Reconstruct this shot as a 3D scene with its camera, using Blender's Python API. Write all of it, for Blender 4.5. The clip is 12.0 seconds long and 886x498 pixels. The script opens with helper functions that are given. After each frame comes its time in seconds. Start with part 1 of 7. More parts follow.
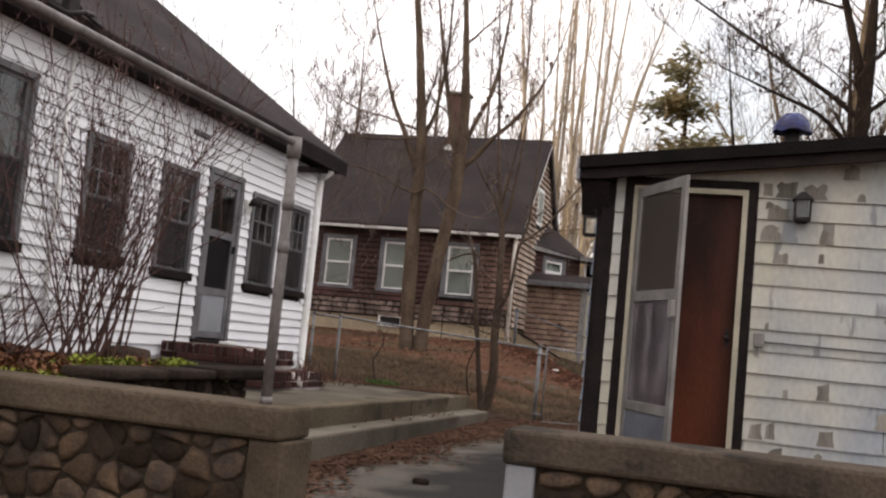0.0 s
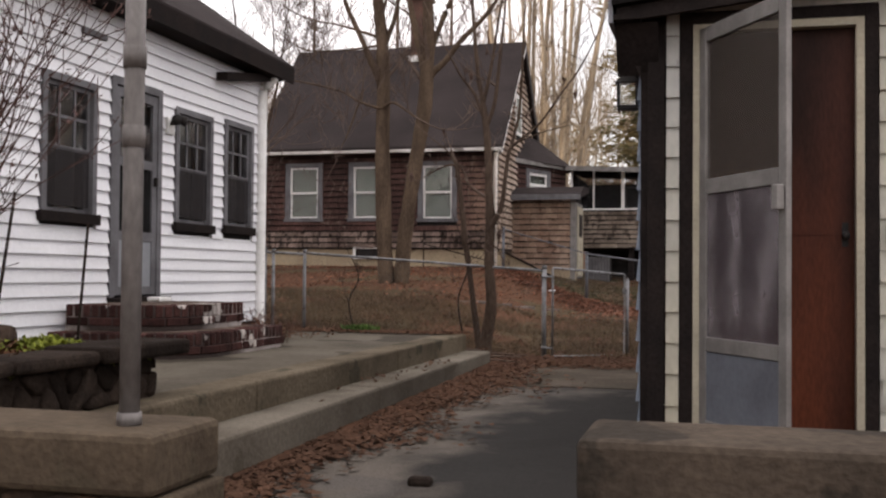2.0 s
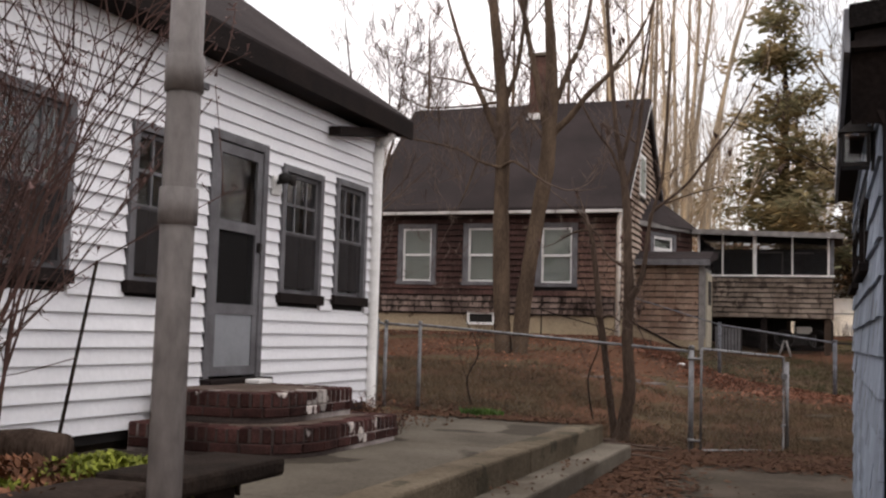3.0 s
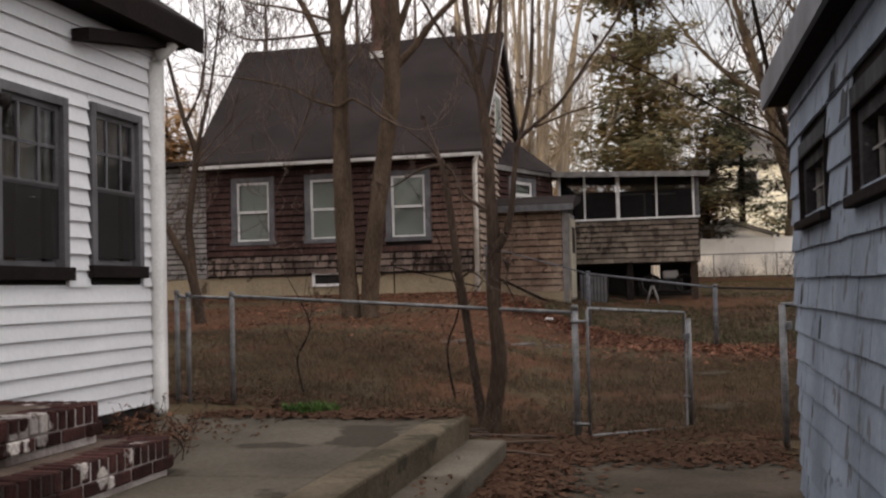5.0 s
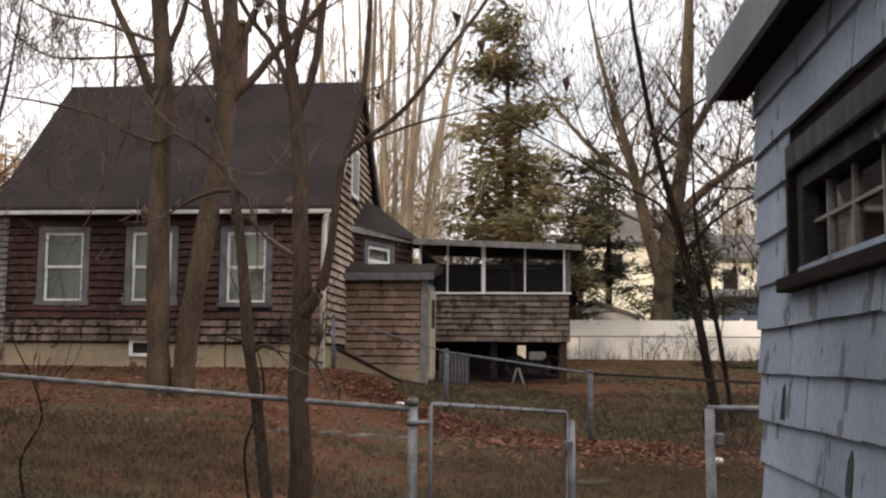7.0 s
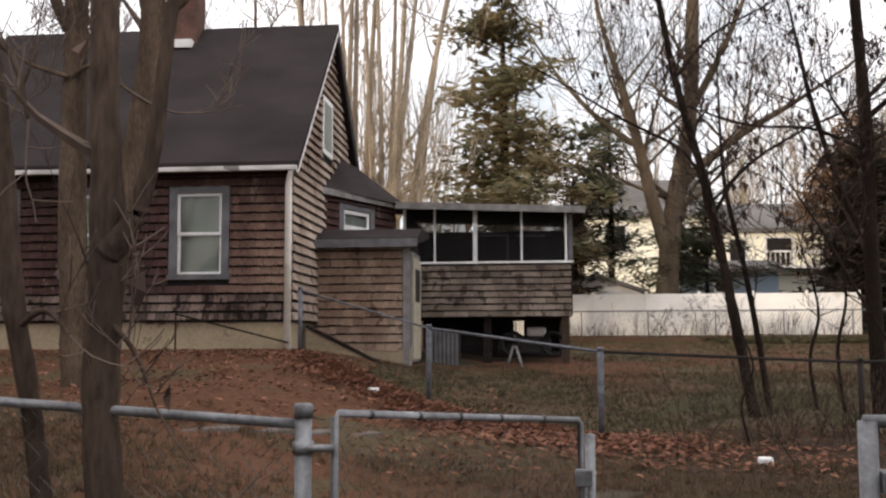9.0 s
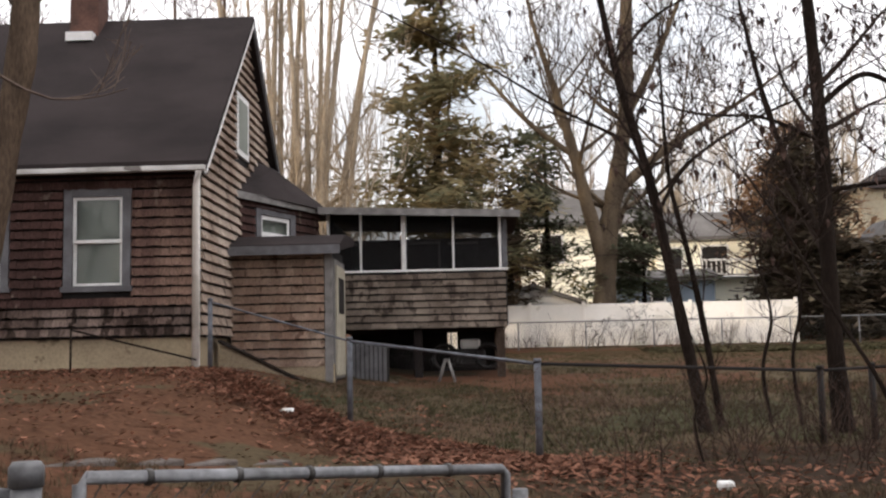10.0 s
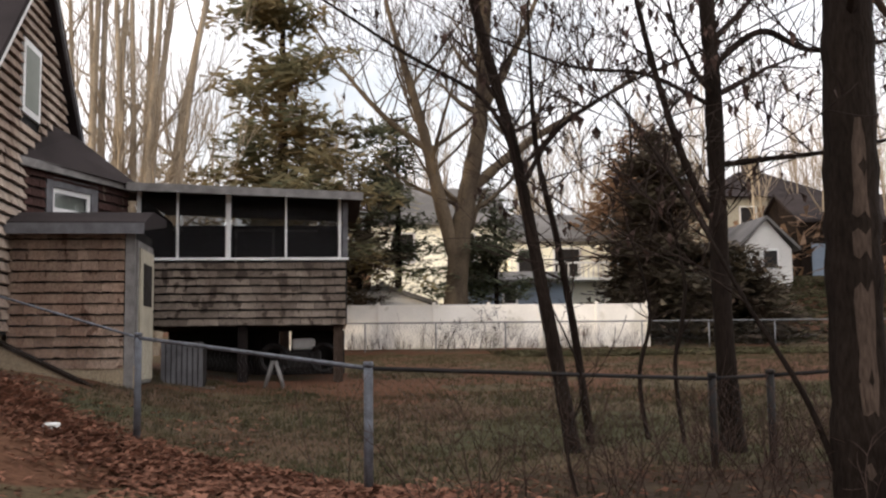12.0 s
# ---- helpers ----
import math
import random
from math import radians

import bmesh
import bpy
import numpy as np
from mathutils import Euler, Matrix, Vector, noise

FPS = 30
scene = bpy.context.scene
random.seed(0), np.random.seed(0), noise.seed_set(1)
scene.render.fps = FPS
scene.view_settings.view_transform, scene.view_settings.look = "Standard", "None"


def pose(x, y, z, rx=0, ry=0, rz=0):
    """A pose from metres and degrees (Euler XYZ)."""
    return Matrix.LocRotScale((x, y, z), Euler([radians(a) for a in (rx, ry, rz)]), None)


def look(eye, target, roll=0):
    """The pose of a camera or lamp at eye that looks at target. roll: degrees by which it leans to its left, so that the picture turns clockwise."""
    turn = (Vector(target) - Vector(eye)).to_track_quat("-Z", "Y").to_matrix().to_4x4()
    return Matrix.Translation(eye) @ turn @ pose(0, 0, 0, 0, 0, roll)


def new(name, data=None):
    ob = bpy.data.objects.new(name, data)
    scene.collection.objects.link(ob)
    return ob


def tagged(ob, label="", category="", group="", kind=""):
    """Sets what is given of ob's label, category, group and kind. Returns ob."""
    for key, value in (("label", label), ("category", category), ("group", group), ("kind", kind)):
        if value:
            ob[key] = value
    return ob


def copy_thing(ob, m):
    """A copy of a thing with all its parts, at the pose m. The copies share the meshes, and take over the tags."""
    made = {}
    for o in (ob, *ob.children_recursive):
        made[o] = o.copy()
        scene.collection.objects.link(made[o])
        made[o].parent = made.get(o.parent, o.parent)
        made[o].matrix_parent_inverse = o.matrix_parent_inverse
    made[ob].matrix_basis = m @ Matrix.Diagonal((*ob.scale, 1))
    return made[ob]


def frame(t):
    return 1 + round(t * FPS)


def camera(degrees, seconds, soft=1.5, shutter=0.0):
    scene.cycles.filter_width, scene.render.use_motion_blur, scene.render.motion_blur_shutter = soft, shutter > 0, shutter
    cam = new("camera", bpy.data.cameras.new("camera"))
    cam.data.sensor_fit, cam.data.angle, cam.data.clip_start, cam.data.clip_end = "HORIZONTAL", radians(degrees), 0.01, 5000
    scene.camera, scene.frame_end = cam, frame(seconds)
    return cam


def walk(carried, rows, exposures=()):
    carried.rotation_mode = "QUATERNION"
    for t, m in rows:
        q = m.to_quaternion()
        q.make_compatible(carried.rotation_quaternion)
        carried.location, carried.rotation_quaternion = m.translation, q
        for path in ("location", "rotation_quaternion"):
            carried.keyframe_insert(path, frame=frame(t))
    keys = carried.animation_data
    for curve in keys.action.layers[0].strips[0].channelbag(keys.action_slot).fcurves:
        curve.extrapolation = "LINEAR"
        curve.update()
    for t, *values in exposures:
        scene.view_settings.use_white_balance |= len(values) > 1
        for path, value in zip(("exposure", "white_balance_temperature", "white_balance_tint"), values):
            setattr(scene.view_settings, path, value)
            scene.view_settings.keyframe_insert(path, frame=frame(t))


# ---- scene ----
cam = camera(46.0, 12.0, soft=2.3)
PATH = [
    (0, (0.054, 0.12, 1.529), (-0.501, 2.032, 1.717), 5.6),
    (0.5, (-0.073, 0.676, 1.55), (-0.521, 2.61, 1.789), 3.8),
    (1, (-0.214, 1.196, 1.586), (-0.575, 3.155, 1.766), 0.5),
    (1.5, (-0.415, 1.823, 1.546), (-0.838, 3.776, 1.627), 0.1),
    (2, (-0.645, 2.42, 1.584), (-1.151, 4.354, 1.634), 0.5),
    (2.5, (-0.94, 3.011, 1.62), (-1.581, 4.903, 1.72), 1.6),
    (2.7, (-1.051, 3.225, 1.717), (-1.739, 5.097, 1.865), 2.2),
    (4.3, (-1.607, 5.076, 1.826), (-2.216, 6.971, 2.018), -2.4),
    (4.5, (-1.646, 5.311, 1.83), (-2.184, 7.231, 1.978), -3.0),
    (5, (-1.72, 5.977, 1.861), (-2.164, 7.925, 1.938), -1.4),
    (5.5, (-1.774, 6.638, 1.861), (-2.162, 8.597, 1.97), 0.7),
    (6, (-1.835, 7.277, 1.874), (-2.215, 9.231, 2.061), 2.8),
    (6.5, (-1.829, 7.938, 1.888), (-2.073, 9.909, 2.124), 1.2),
    (7, (-1.846, 8.606, 1.903), (-2.038, 10.585, 2.121), 0.5),
    (7.5, (-1.834, 9.27, 1.9), (-1.995, 11.255, 2.085), -0.1),
    (7.7, (-1.852, 9.543, 1.884), (-2.07, 11.524, 2.046), 0.3),
    (9.3, (-1.82, 11.681, 1.896), (-1.988, 13.664, 2.087), -0.7),
    (9.5, (-1.803, 11.953, 1.892), (-1.893, 13.939, 2.1), -1.5),
    (10, (-1.757, 12.598, 1.882), (-1.828, 14.586, 2.085), -1.2),
    (10.5, (-1.698, 13.197, 1.884), (-1.737, 15.186, 2.088), -0.3),
    (11, (-1.657, 13.726, 1.873), (-1.777, 15.714, 2.052), 1.5),
    (11.5, (-1.571, 14.403, 1.9), (-1.507, 16.393, 2.087), 0.3),
    (12, (-1.48, 14.993, 1.873), (-1.271, 16.971, 2.076), -0.7),
]
walk(cam, [(t, look(eye, target, roll)) for t, eye, target, roll in PATH],
     exposures=[(0.0, 0.52, 6500, 13), (0.5, 0.10, 6500, 13), (1.5, 0.14, 6500, 15), (2.0, 0.46, 6500, 15), (2.5, 0.58, 6500, 15), (2.7, 0.53, 6500, 15), (4.3, -0.06, 6500, 12.5), (5.0, 0.05, 6500, 12.5), (5.5, 0.32, 6500, 12.5), (6.0, 0.36, 6500, 12.5), (7.5, 0.38, 6500, 12.5), (9.5, 0.42, 6250, 12), (10.5, 0.44, 6250, 12), (11.5, 0.46, 6250, 12), (12.0, 0.32, 6250, 12)])

# ---- light ----
world = bpy.data.worlds.new("world")
scene.world = world
world.use_nodes = True
wn, wl = world.node_tree.nodes, world.node_tree.links
sky = wn.new("ShaderNodeTexSky")
sky.sky_type, sky.sun_disc = "NISHITA", False
sky.sun_elevation, sky.sun_rotation = radians(9), radians(241)
sky.air_density, sky.dust_density = 1.0, 2.0
sky_gain = wn.new("ShaderNodeVectorMath")
sky_gain.operation = "SCALE"
sky_gain.inputs["Scale"].default_value = 0.9
wl.new(sky.outputs[0], sky_gain.inputs[0])
# High thin cloud over the whole sky, with a few bluer gaps.
way = wn.new("ShaderNodeTexCoord")
cloud = wn.new("ShaderNodeTexNoise")
cloud.inputs["Scale"].default_value, cloud.inputs["Detail"].default_value = 2.6, 7.0
cloud.inputs["Roughness"].default_value = 0.6
wl.new(way.outputs["Generated"], cloud.inputs["Vector"])
cover = wn.new("ShaderNodeValToRGB")
cover.color_ramp.elements[0].position, cover.color_ramp.elements[1].position = 0.36, 0.54
cover.color_ramp.elements[0].color = (0.45, 0.45, 0.45, 1)
wl.new(cloud.outputs["Fac"], cover.inputs["Fac"])
sky_mix = wn.new("ShaderNodeMix")
sky_mix.data_type = "RGBA"
wl.new(cover.outputs["Color"], sky_mix.inputs["Factor"])
wl.new(sky_gain.outputs[0], sky_mix.inputs["A"])
# The cloud is paler overhead than near the horizon.
height = wn.new("ShaderNodeSeparateXYZ")
wl.new(way.outputs["Generated"], height.inputs[0])
overhead = wn.new("ShaderNodeMapRange")
overhead.inputs["To Min"].default_value, overhead.inputs["To Max"].default_value = 5.6, 12.5
wl.new(height.outputs["Z"], overhead.inputs["Value"])
cloud_tint = wn.new("ShaderNodeVectorMath")
cloud_tint.operation = "SCALE"
cloud_tint.inputs[0].default_value = (1.0, 0.962, 0.945)
wl.new(overhead.outputs["Result"], cloud_tint.inputs["Scale"])
wl.new(cloud_tint.outputs[0], sky_mix.inputs["B"])
wl.new(sky_mix.outputs["Result"], wn["Background"].inputs["Color"])
wn["Background"].inputs["Strength"].default_value = 0.165

sun = new("sun", bpy.data.lights.new("sun", "SUN"))
sun.data.energy, sun.data.angle, sun.data.color = 2.6, radians(4), (1.0, 0.82, 0.60)
sun.matrix_world = look((-42, -3, 10), (0, 20, 2))


# ---- materials ----
def material(name, base, second=None, scale=3.0, fine=40.0, rough=0.8, bump=0.15, grain=0.25, metal=0.0,
             vary="", amount=0.3, stretch=(1, 1, 1), patch=None, patch_at=0.62, patch_scale=4.0, spec=0.18, blocks=None, tone_spot=None, thin=0.0):
    """A weathered surface: two colours mixed by broad noise, fine grain, relief, and bare patches."""
    m = bpy.data.materials.new(name)
    m.use_nodes = True
    n, l = m.node_tree.nodes, m.node_tree.links
    bsdf = n["Principled BSDF"]
    place = n.new("ShaderNodeNewGeometry")
    mapping = n.new("ShaderNodeMapping")
    mapping.inputs["Scale"].default_value = stretch
    l.new(place.outputs["Position"], mapping.inputs["Vector"])

    def noise_at(size, detail=5.0):
        t = n.new("ShaderNodeTexNoise")
        t.inputs["Scale"].default_value, t.inputs["Detail"].default_value = size, detail
        l.new(mapping.outputs["Vector"], t.inputs["Vector"])
        return t

    def mix(kind, factor, a, b):
        x = n.new("ShaderNodeMix")
        x.data_type, x.blend_type = "RGBA", kind
        for socket, value in (("Factor", factor), ("A", a), ("B", b)):
            if isinstance(value, (int, float)):
                x.inputs[socket].default_value = value
            elif isinstance(value, tuple):
                x.inputs[socket].default_value = (*value, 1)
            else:
                l.new(value, x.inputs[socket])
        return x.outputs["Result"]

    def ramp(socket, lo, hi, dark=0.0, light=1.0):
        r = n.new("ShaderNodeMapRange")
        r.inputs["From Min"].default_value, r.inputs["From Max"].default_value = lo, hi
        r.inputs["To Min"].default_value, r.inputs["To Max"].default_value = dark, light
        l.new(socket, r.inputs["Value"])
        return r.outputs["Result"]

    broad, small = noise_at(scale), noise_at(fine, 6.0)
    colour = mix("MIX", ramp(broad.outputs["Fac"], 0.35, 0.65), base, second or tuple(c * 0.7 for c in base))
    if patch:
        bare = noise_at(patch_scale, 8.0)
        if blocks:
            # Paint comes off shingle by shingle: the noise is read at stepped places.
            step = n.new("ShaderNodeVectorMath")
            step.operation = "SNAP"
            step.inputs[1].default_value = blocks
            from_foot = n.new("ShaderNodeVectorMath")
            from_foot.operation = "SUBTRACT"
            from_foot.inputs[1].default_value = (0, 0, 0.6245)
            l.new(place.outputs["Position"], from_foot.inputs[0])
            l.new(from_foot.outputs[0], step.inputs[0])
            blend = n.new("ShaderNodeMix")
            blend.data_type = "VECTOR"
            blend.inputs["Factor"].default_value = 0.2
            l.new(step.outputs[0], blend.inputs["A"])
            l.new(place.outputs["Position"], blend.inputs["B"])
            l.new(blend.outputs["Result"], bare.inputs["Vector"])
        colour = mix("MIX", ramp(bare.outputs["Fac"], patch_at, patch_at + 0.03), colour, patch)
    if tone_spot:
        # One toned spot: its centre, its reach and its colour.
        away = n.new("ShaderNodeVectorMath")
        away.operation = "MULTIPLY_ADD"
        away.inputs[1].default_value = tuple(1 / r for r in tone_spot[1])
        away.inputs[2].default_value = tuple(-c / r for c, r in zip(*tone_spot[:2]))
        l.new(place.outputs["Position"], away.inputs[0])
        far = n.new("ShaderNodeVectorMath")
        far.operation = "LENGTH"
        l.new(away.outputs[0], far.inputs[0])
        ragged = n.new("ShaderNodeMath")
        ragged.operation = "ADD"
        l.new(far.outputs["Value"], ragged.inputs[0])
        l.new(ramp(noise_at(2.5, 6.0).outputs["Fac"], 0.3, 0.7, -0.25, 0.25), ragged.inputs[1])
        inner, outer = tone_spot[3] if len(tone_spot) > 3 else (0.72, 1.12)
        colour = mix("MIX", ramp(ragged.outputs[0], inner, outer, 1.0, 0.0), colour, tone_spot[2])
    tone = ramp(small.outputs["Fac"], 0.25, 0.75, 1 - grain, 1 + grain)
    if vary:
        source = n.new("ShaderNodeObjectInfo") if vary == "object" else place
        value = source.outputs["Random" if vary == "object" else "Random Per Island"]
        times = n.new("ShaderNodeMath")
        times.operation = "MULTIPLY"
        l.new(tone, times.inputs[0])
        l.new(ramp(value, 0, 1, 1 - amount, 1 + amount), times.inputs[1])
        tone = times.outputs[0]
    grey = n.new("ShaderNodeCombineColor")
    for k in range(3):
        l.new(tone, grey.inputs[k])
    l.new(mix("MULTIPLY", 1.0, colour, grey.outputs[0]), bsdf.inputs["Base Color"])
    l.new(ramp(broad.outputs["Fac"], 0.3, 0.7, max(rough - 0.1, 0.05), min(rough + 0.1, 1)), bsdf.inputs["Roughness"])
    bsdf.inputs["Metallic"].default_value = metal
    bsdf.inputs["Specular IOR Level"].default_value = spec
    if bump:
        relief = n.new("ShaderNodeBump")
        relief.inputs["Strength"].default_value, relief.inputs["Distance"].default_value = bump, 0.02
        l.new(small.outputs["Fac"], relief.inputs["Height"])
        l.new(relief.outputs["Normal"], bsdf.inputs["Normal"])
    if thin:
        # Leaves and needles let some light through.
        through_light = n.new("ShaderNodeBsdfTranslucent")
        l.new(bsdf.inputs["Base Color"].links[0].from_socket, through_light.inputs["Color"])
        both = n.new("ShaderNodeMixShader")
        both.inputs[0].default_value = thin
        l.new(bsdf.outputs[0], both.inputs[1])
        l.new(through_light.outputs[0], both.inputs[2])
        l.new(both.outputs[0], n["Material Output"].inputs["Surface"])
    return m


def glass(name, tint, rough=0.03):
    m = bpy.data.materials.new(name)
    m.use_nodes = True
    b = m.node_tree.nodes["Principled BSDF"]
    b.inputs["Base Color"].default_value = (*tint, 1)
    b.inputs["Roughness"].default_value, b.inputs["Transmission Weight"].default_value = rough, 1.0
    b.inputs["IOR"].default_value = 1.45
    return m


def gauze(name, tint, cover, glare=None):
    """Fly screen or dusty glass: thin film over the dark, even or with painted reflections."""
    m = bpy.data.materials.new(name)
    m.use_nodes = True
    b = m.node_tree.nodes["Principled BSDF"]
    b.inputs["Base Color"].default_value = (*tint, 1)
    b.inputs["Roughness"].default_value, b.inputs["Alpha"].default_value = 0.7, cover
    b.inputs["Specular IOR Level"].default_value = 0.1
    if glare:
        n, l = m.node_tree.nodes, m.node_tree.links
        place, stretch, cloudy, level = n.new("ShaderNodeNewGeometry"), n.new("ShaderNodeMapping"), n.new("ShaderNodeTexNoise"), n.new("ShaderNodeValToRGB")
        stretch.inputs["Scale"].default_value = (3.0, 3.0, 1.2)
        cloudy.inputs["Scale"].default_value, cloudy.inputs["Detail"].default_value = 2.2, 6.0
        level.color_ramp.elements[0].position, level.color_ramp.elements[1].position = 0.42, 0.68
        level.color_ramp.elements[0].color, level.color_ramp.elements[1].color = (*tint, 1), (*glare, 1)
        l.new(place.outputs["Position"], stretch.inputs["Vector"])
        l.new(stretch.outputs["Vector"], cloudy.inputs["Vector"])
        l.new(cloudy.outputs["Fac"], level.inputs["Fac"])
        l.new(level.outputs["Color"], b.inputs["Base Color"])
        b.inputs["Roughness"].default_value, b.inputs["Specular IOR Level"].default_value = 0.25, 0.4
    return m


WHITE_SIDING = material("white_siding", (0.76, 0.76, 0.77), (0.69, 0.69, 0.71), 0.9, 30, 0.55, 0.05, 0.05, vary="object", amount=0.05)
WHITE_TRIM = material("white_trim", (0.80, 0.79, 0.77), (0.66, 0.65, 0.62), 3, 50, 0.6, 0.1, 0.1)
OLD_WHITE = material("dirty_white_paint", (0.62, 0.60, 0.57), (0.40, 0.38, 0.35), 2.2, 50, 0.65, 0.1, 0.15, patch=(0.20, 0.18, 0.165), patch_at=0.63, patch_scale=3.5)
GREY_TRIM = material("grey_trim", (0.148, 0.145, 0.152), (0.10, 0.096, 0.10), 4, 60, 0.7, 0.1, 0.15)
DARK_KICK = material("blue_grey_panel", (0.125, 0.135, 0.155), (0.09, 0.095, 0.11), 3, 40, 0.5, 0.05, 0.12)
KICK = material("grey_panel", (0.25, 0.26, 0.275), (0.20, 0.205, 0.215), 3, 40, 0.6, 0.05, 0.06)
FASCIA_GREY = material("grey_fascia", (0.195, 0.20, 0.218), (0.15, 0.15, 0.16), 2, 40, 0.7, 0.1, 0.12)
BLACK_TRIM = material("black_trim", (0.015, 0.0125, 0.012), (0.023, 0.018, 0.0165), 5, 50, 0.8, 0.2, 0.3, spec=0.02)
# Near-black colour stands in for unlit rooms and the shade in gaps.
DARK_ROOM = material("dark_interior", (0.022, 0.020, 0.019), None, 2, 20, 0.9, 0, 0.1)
ROOF = material("asphalt_roofing", (0.041, 0.033, 0.032), (0.029, 0.024, 0.0235), 0.7, 90, 0.95, 0.4, 0.35, stretch=(1, 1, 2), spec=0.05)
BLACK_ROOF = material("tar_roofing", (0.008, 0.0072, 0.0072), (0.013, 0.011, 0.010), 3, 60, 0.85, 0.4, 0.4, spec=0.02)
# Cooler shade on the wall's right part is painted in as blue-grey.
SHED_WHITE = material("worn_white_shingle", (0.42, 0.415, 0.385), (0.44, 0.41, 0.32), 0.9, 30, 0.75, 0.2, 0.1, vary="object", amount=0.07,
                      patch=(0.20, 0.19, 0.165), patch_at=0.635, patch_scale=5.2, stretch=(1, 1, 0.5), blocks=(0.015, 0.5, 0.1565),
                      tone_spot=((2.4, 7.85, 1.7), (2.2, 4.0, 4.0), (0.225, 0.252, 0.296), (0.42, 1.05)))
BARE = material("bare_grey_wood", (0.21, 0.195, 0.17), (0.13, 0.118, 0.10), 5, 45, 0.95, 0.3, 0.25, stretch=(2.0, 1, 0.25), vary="object", amount=0.2, spec=0.05)
DARK_BARE = material("mildewed_bare_wood", (0.074, 0.076, 0.080), (0.044, 0.045, 0.047), 5, 45, 0.95, 0.3, 0.25, stretch=(1, 2.0, 0.25), vary="object", amount=0.25, spec=0.05)
WEATHERED = material("flaking_grey_paint", (0.052, 0.049, 0.050), (0.026, 0.024, 0.025), 6, 50, 0.9, 0.3, 0.3, patch=(0.13, 0.125, 0.125), patch_at=0.66, patch_scale=9, spec=0.08)
SHED_BLUE = material("worn_grey_shingle", (0.268, 0.312, 0.378), (0.178, 0.205, 0.248), 1.0, 30, 0.8, 0.25, 0.15, vary="object", amount=0.09,
                     patch=(0.12, 0.125, 0.14), patch_at=0.60, patch_scale=5.5, stretch=(1, 1.5, 0.9))
# The door is brighter rust in its lower half.
RUST_DOOR = material("rust_brown_door", (0.046, 0.015, 0.009), (0.018, 0.008, 0.006), 1.5, 40, 0.55, 0.1, 0.25, stretch=(2.5, 1, 0.6), spec=0.12,
                     tone_spot=((-0.38, 7.9, 0.95), (0.55, 1.0, 1.0), (0.104, 0.029, 0.013), (0.15, 1.25)))
DOOR_STEEL = material("aluminium_frame", (0.25, 0.235, 0.222), (0.17, 0.16, 0.15), 5, 60, 0.45, 0.05, 0.1, metal=0.4)
CREAM = material("cream_paint", (0.42, 0.38, 0.29), (0.34, 0.31, 0.24), 4, 50, 0.6, 0.1, 0.12)
SHINGLE = material("brown_wood_shingle", (0.082, 0.044, 0.037), (0.040, 0.024, 0.021), 1.1, 45, 0.92, 0.5, 0.4, vary="object", amount=0.15,
                   stretch=(1, 1, 0.3), patch=(0.125, 0.095, 0.078), patch_at=0.64, patch_scale=6.0, spec=0.08,
                   tone_spot=((-5.6, 27.95, 2.9), (1.9, 1.6, 2.2), (0.190, 0.122, 0.092), (0.25, 1.0)))
SHINGLE_MANY = material("brown_wood_shingles", (0.082, 0.044, 0.037), (0.040, 0.024, 0.021), 1.1, 45, 0.92, 0.5, 0.4, vary="island", amount=0.15,
                        stretch=(1, 1, 0.3), patch=(0.125, 0.095, 0.078), patch_at=0.64, patch_scale=6.0, spec=0.08,
                   tone_spot=((-5.6, 27.95, 2.9), (1.9, 1.6, 2.2), (0.190, 0.122, 0.092), (0.25, 1.0)))
GREY_SHINGLE = material("weathered_grey_shingle", (0.40, 0.325, 0.262), (0.235, 0.172, 0.132), 1.2, 45, 0.92, 0.5, 0.35, vary="object", amount=0.18,
                        stretch=(1, 1, 0.35), patch=(0.09, 0.066, 0.052), patch_at=0.63, patch_scale=6.0, spec=0.08)
GREY_SHINGLE_MANY = material("weathered_grey_shingles", (0.40, 0.325, 0.262), (0.235, 0.172, 0.132), 1.2, 45, 0.92, 0.5, 0.35, vary="island", amount=0.18,
                             stretch=(1, 1, 0.35), patch=(0.09, 0.066, 0.052), patch_at=0.63, patch_scale=6.0, spec=0.08)
ENTRY_SHINGLE = material("red_grey_weathered_shingle", (0.31, 0.232, 0.176), (0.19, 0.122, 0.088), 1.1, 45, 0.92, 0.5, 0.35, vary="object", amount=0.18,
                         stretch=(1, 1, 0.5), patch=(0.115, 0.070, 0.050), patch_at=0.62, patch_scale=4.0, spec=0.08)
PORCH_SHINGLE = material("dark_weathered_shingle", (0.20, 0.162, 0.13), (0.095, 0.072, 0.056), 1.4, 45, 0.92, 0.5, 0.35, vary="object", amount=0.25,
                         stretch=(1, 1, 0.6), patch=(0.07, 0.053, 0.042), patch_at=0.58, patch_scale=4.5, spec=0.08)
WORN_SHINGLE = material("bleached_wood_shingles", (0.165, 0.124, 0.104), (0.070, 0.047, 0.039), 1.3, 45, 0.92, 0.5, 0.4, vary="island", amount=0.45,
                        stretch=(1, 1, 0.3), patch=(0.035, 0.024, 0.019), patch_at=0.56, patch_scale=7.0, spec=0.08)
FOUNDATION = material("tan_foundation", (0.38, 0.305, 0.20), (0.28, 0.22, 0.15), 1.2, 30, 0.92, 0.3, 0.2, patch=(0.12, 0.09, 0.06), patch_at=0.62, patch_scale=1.5)
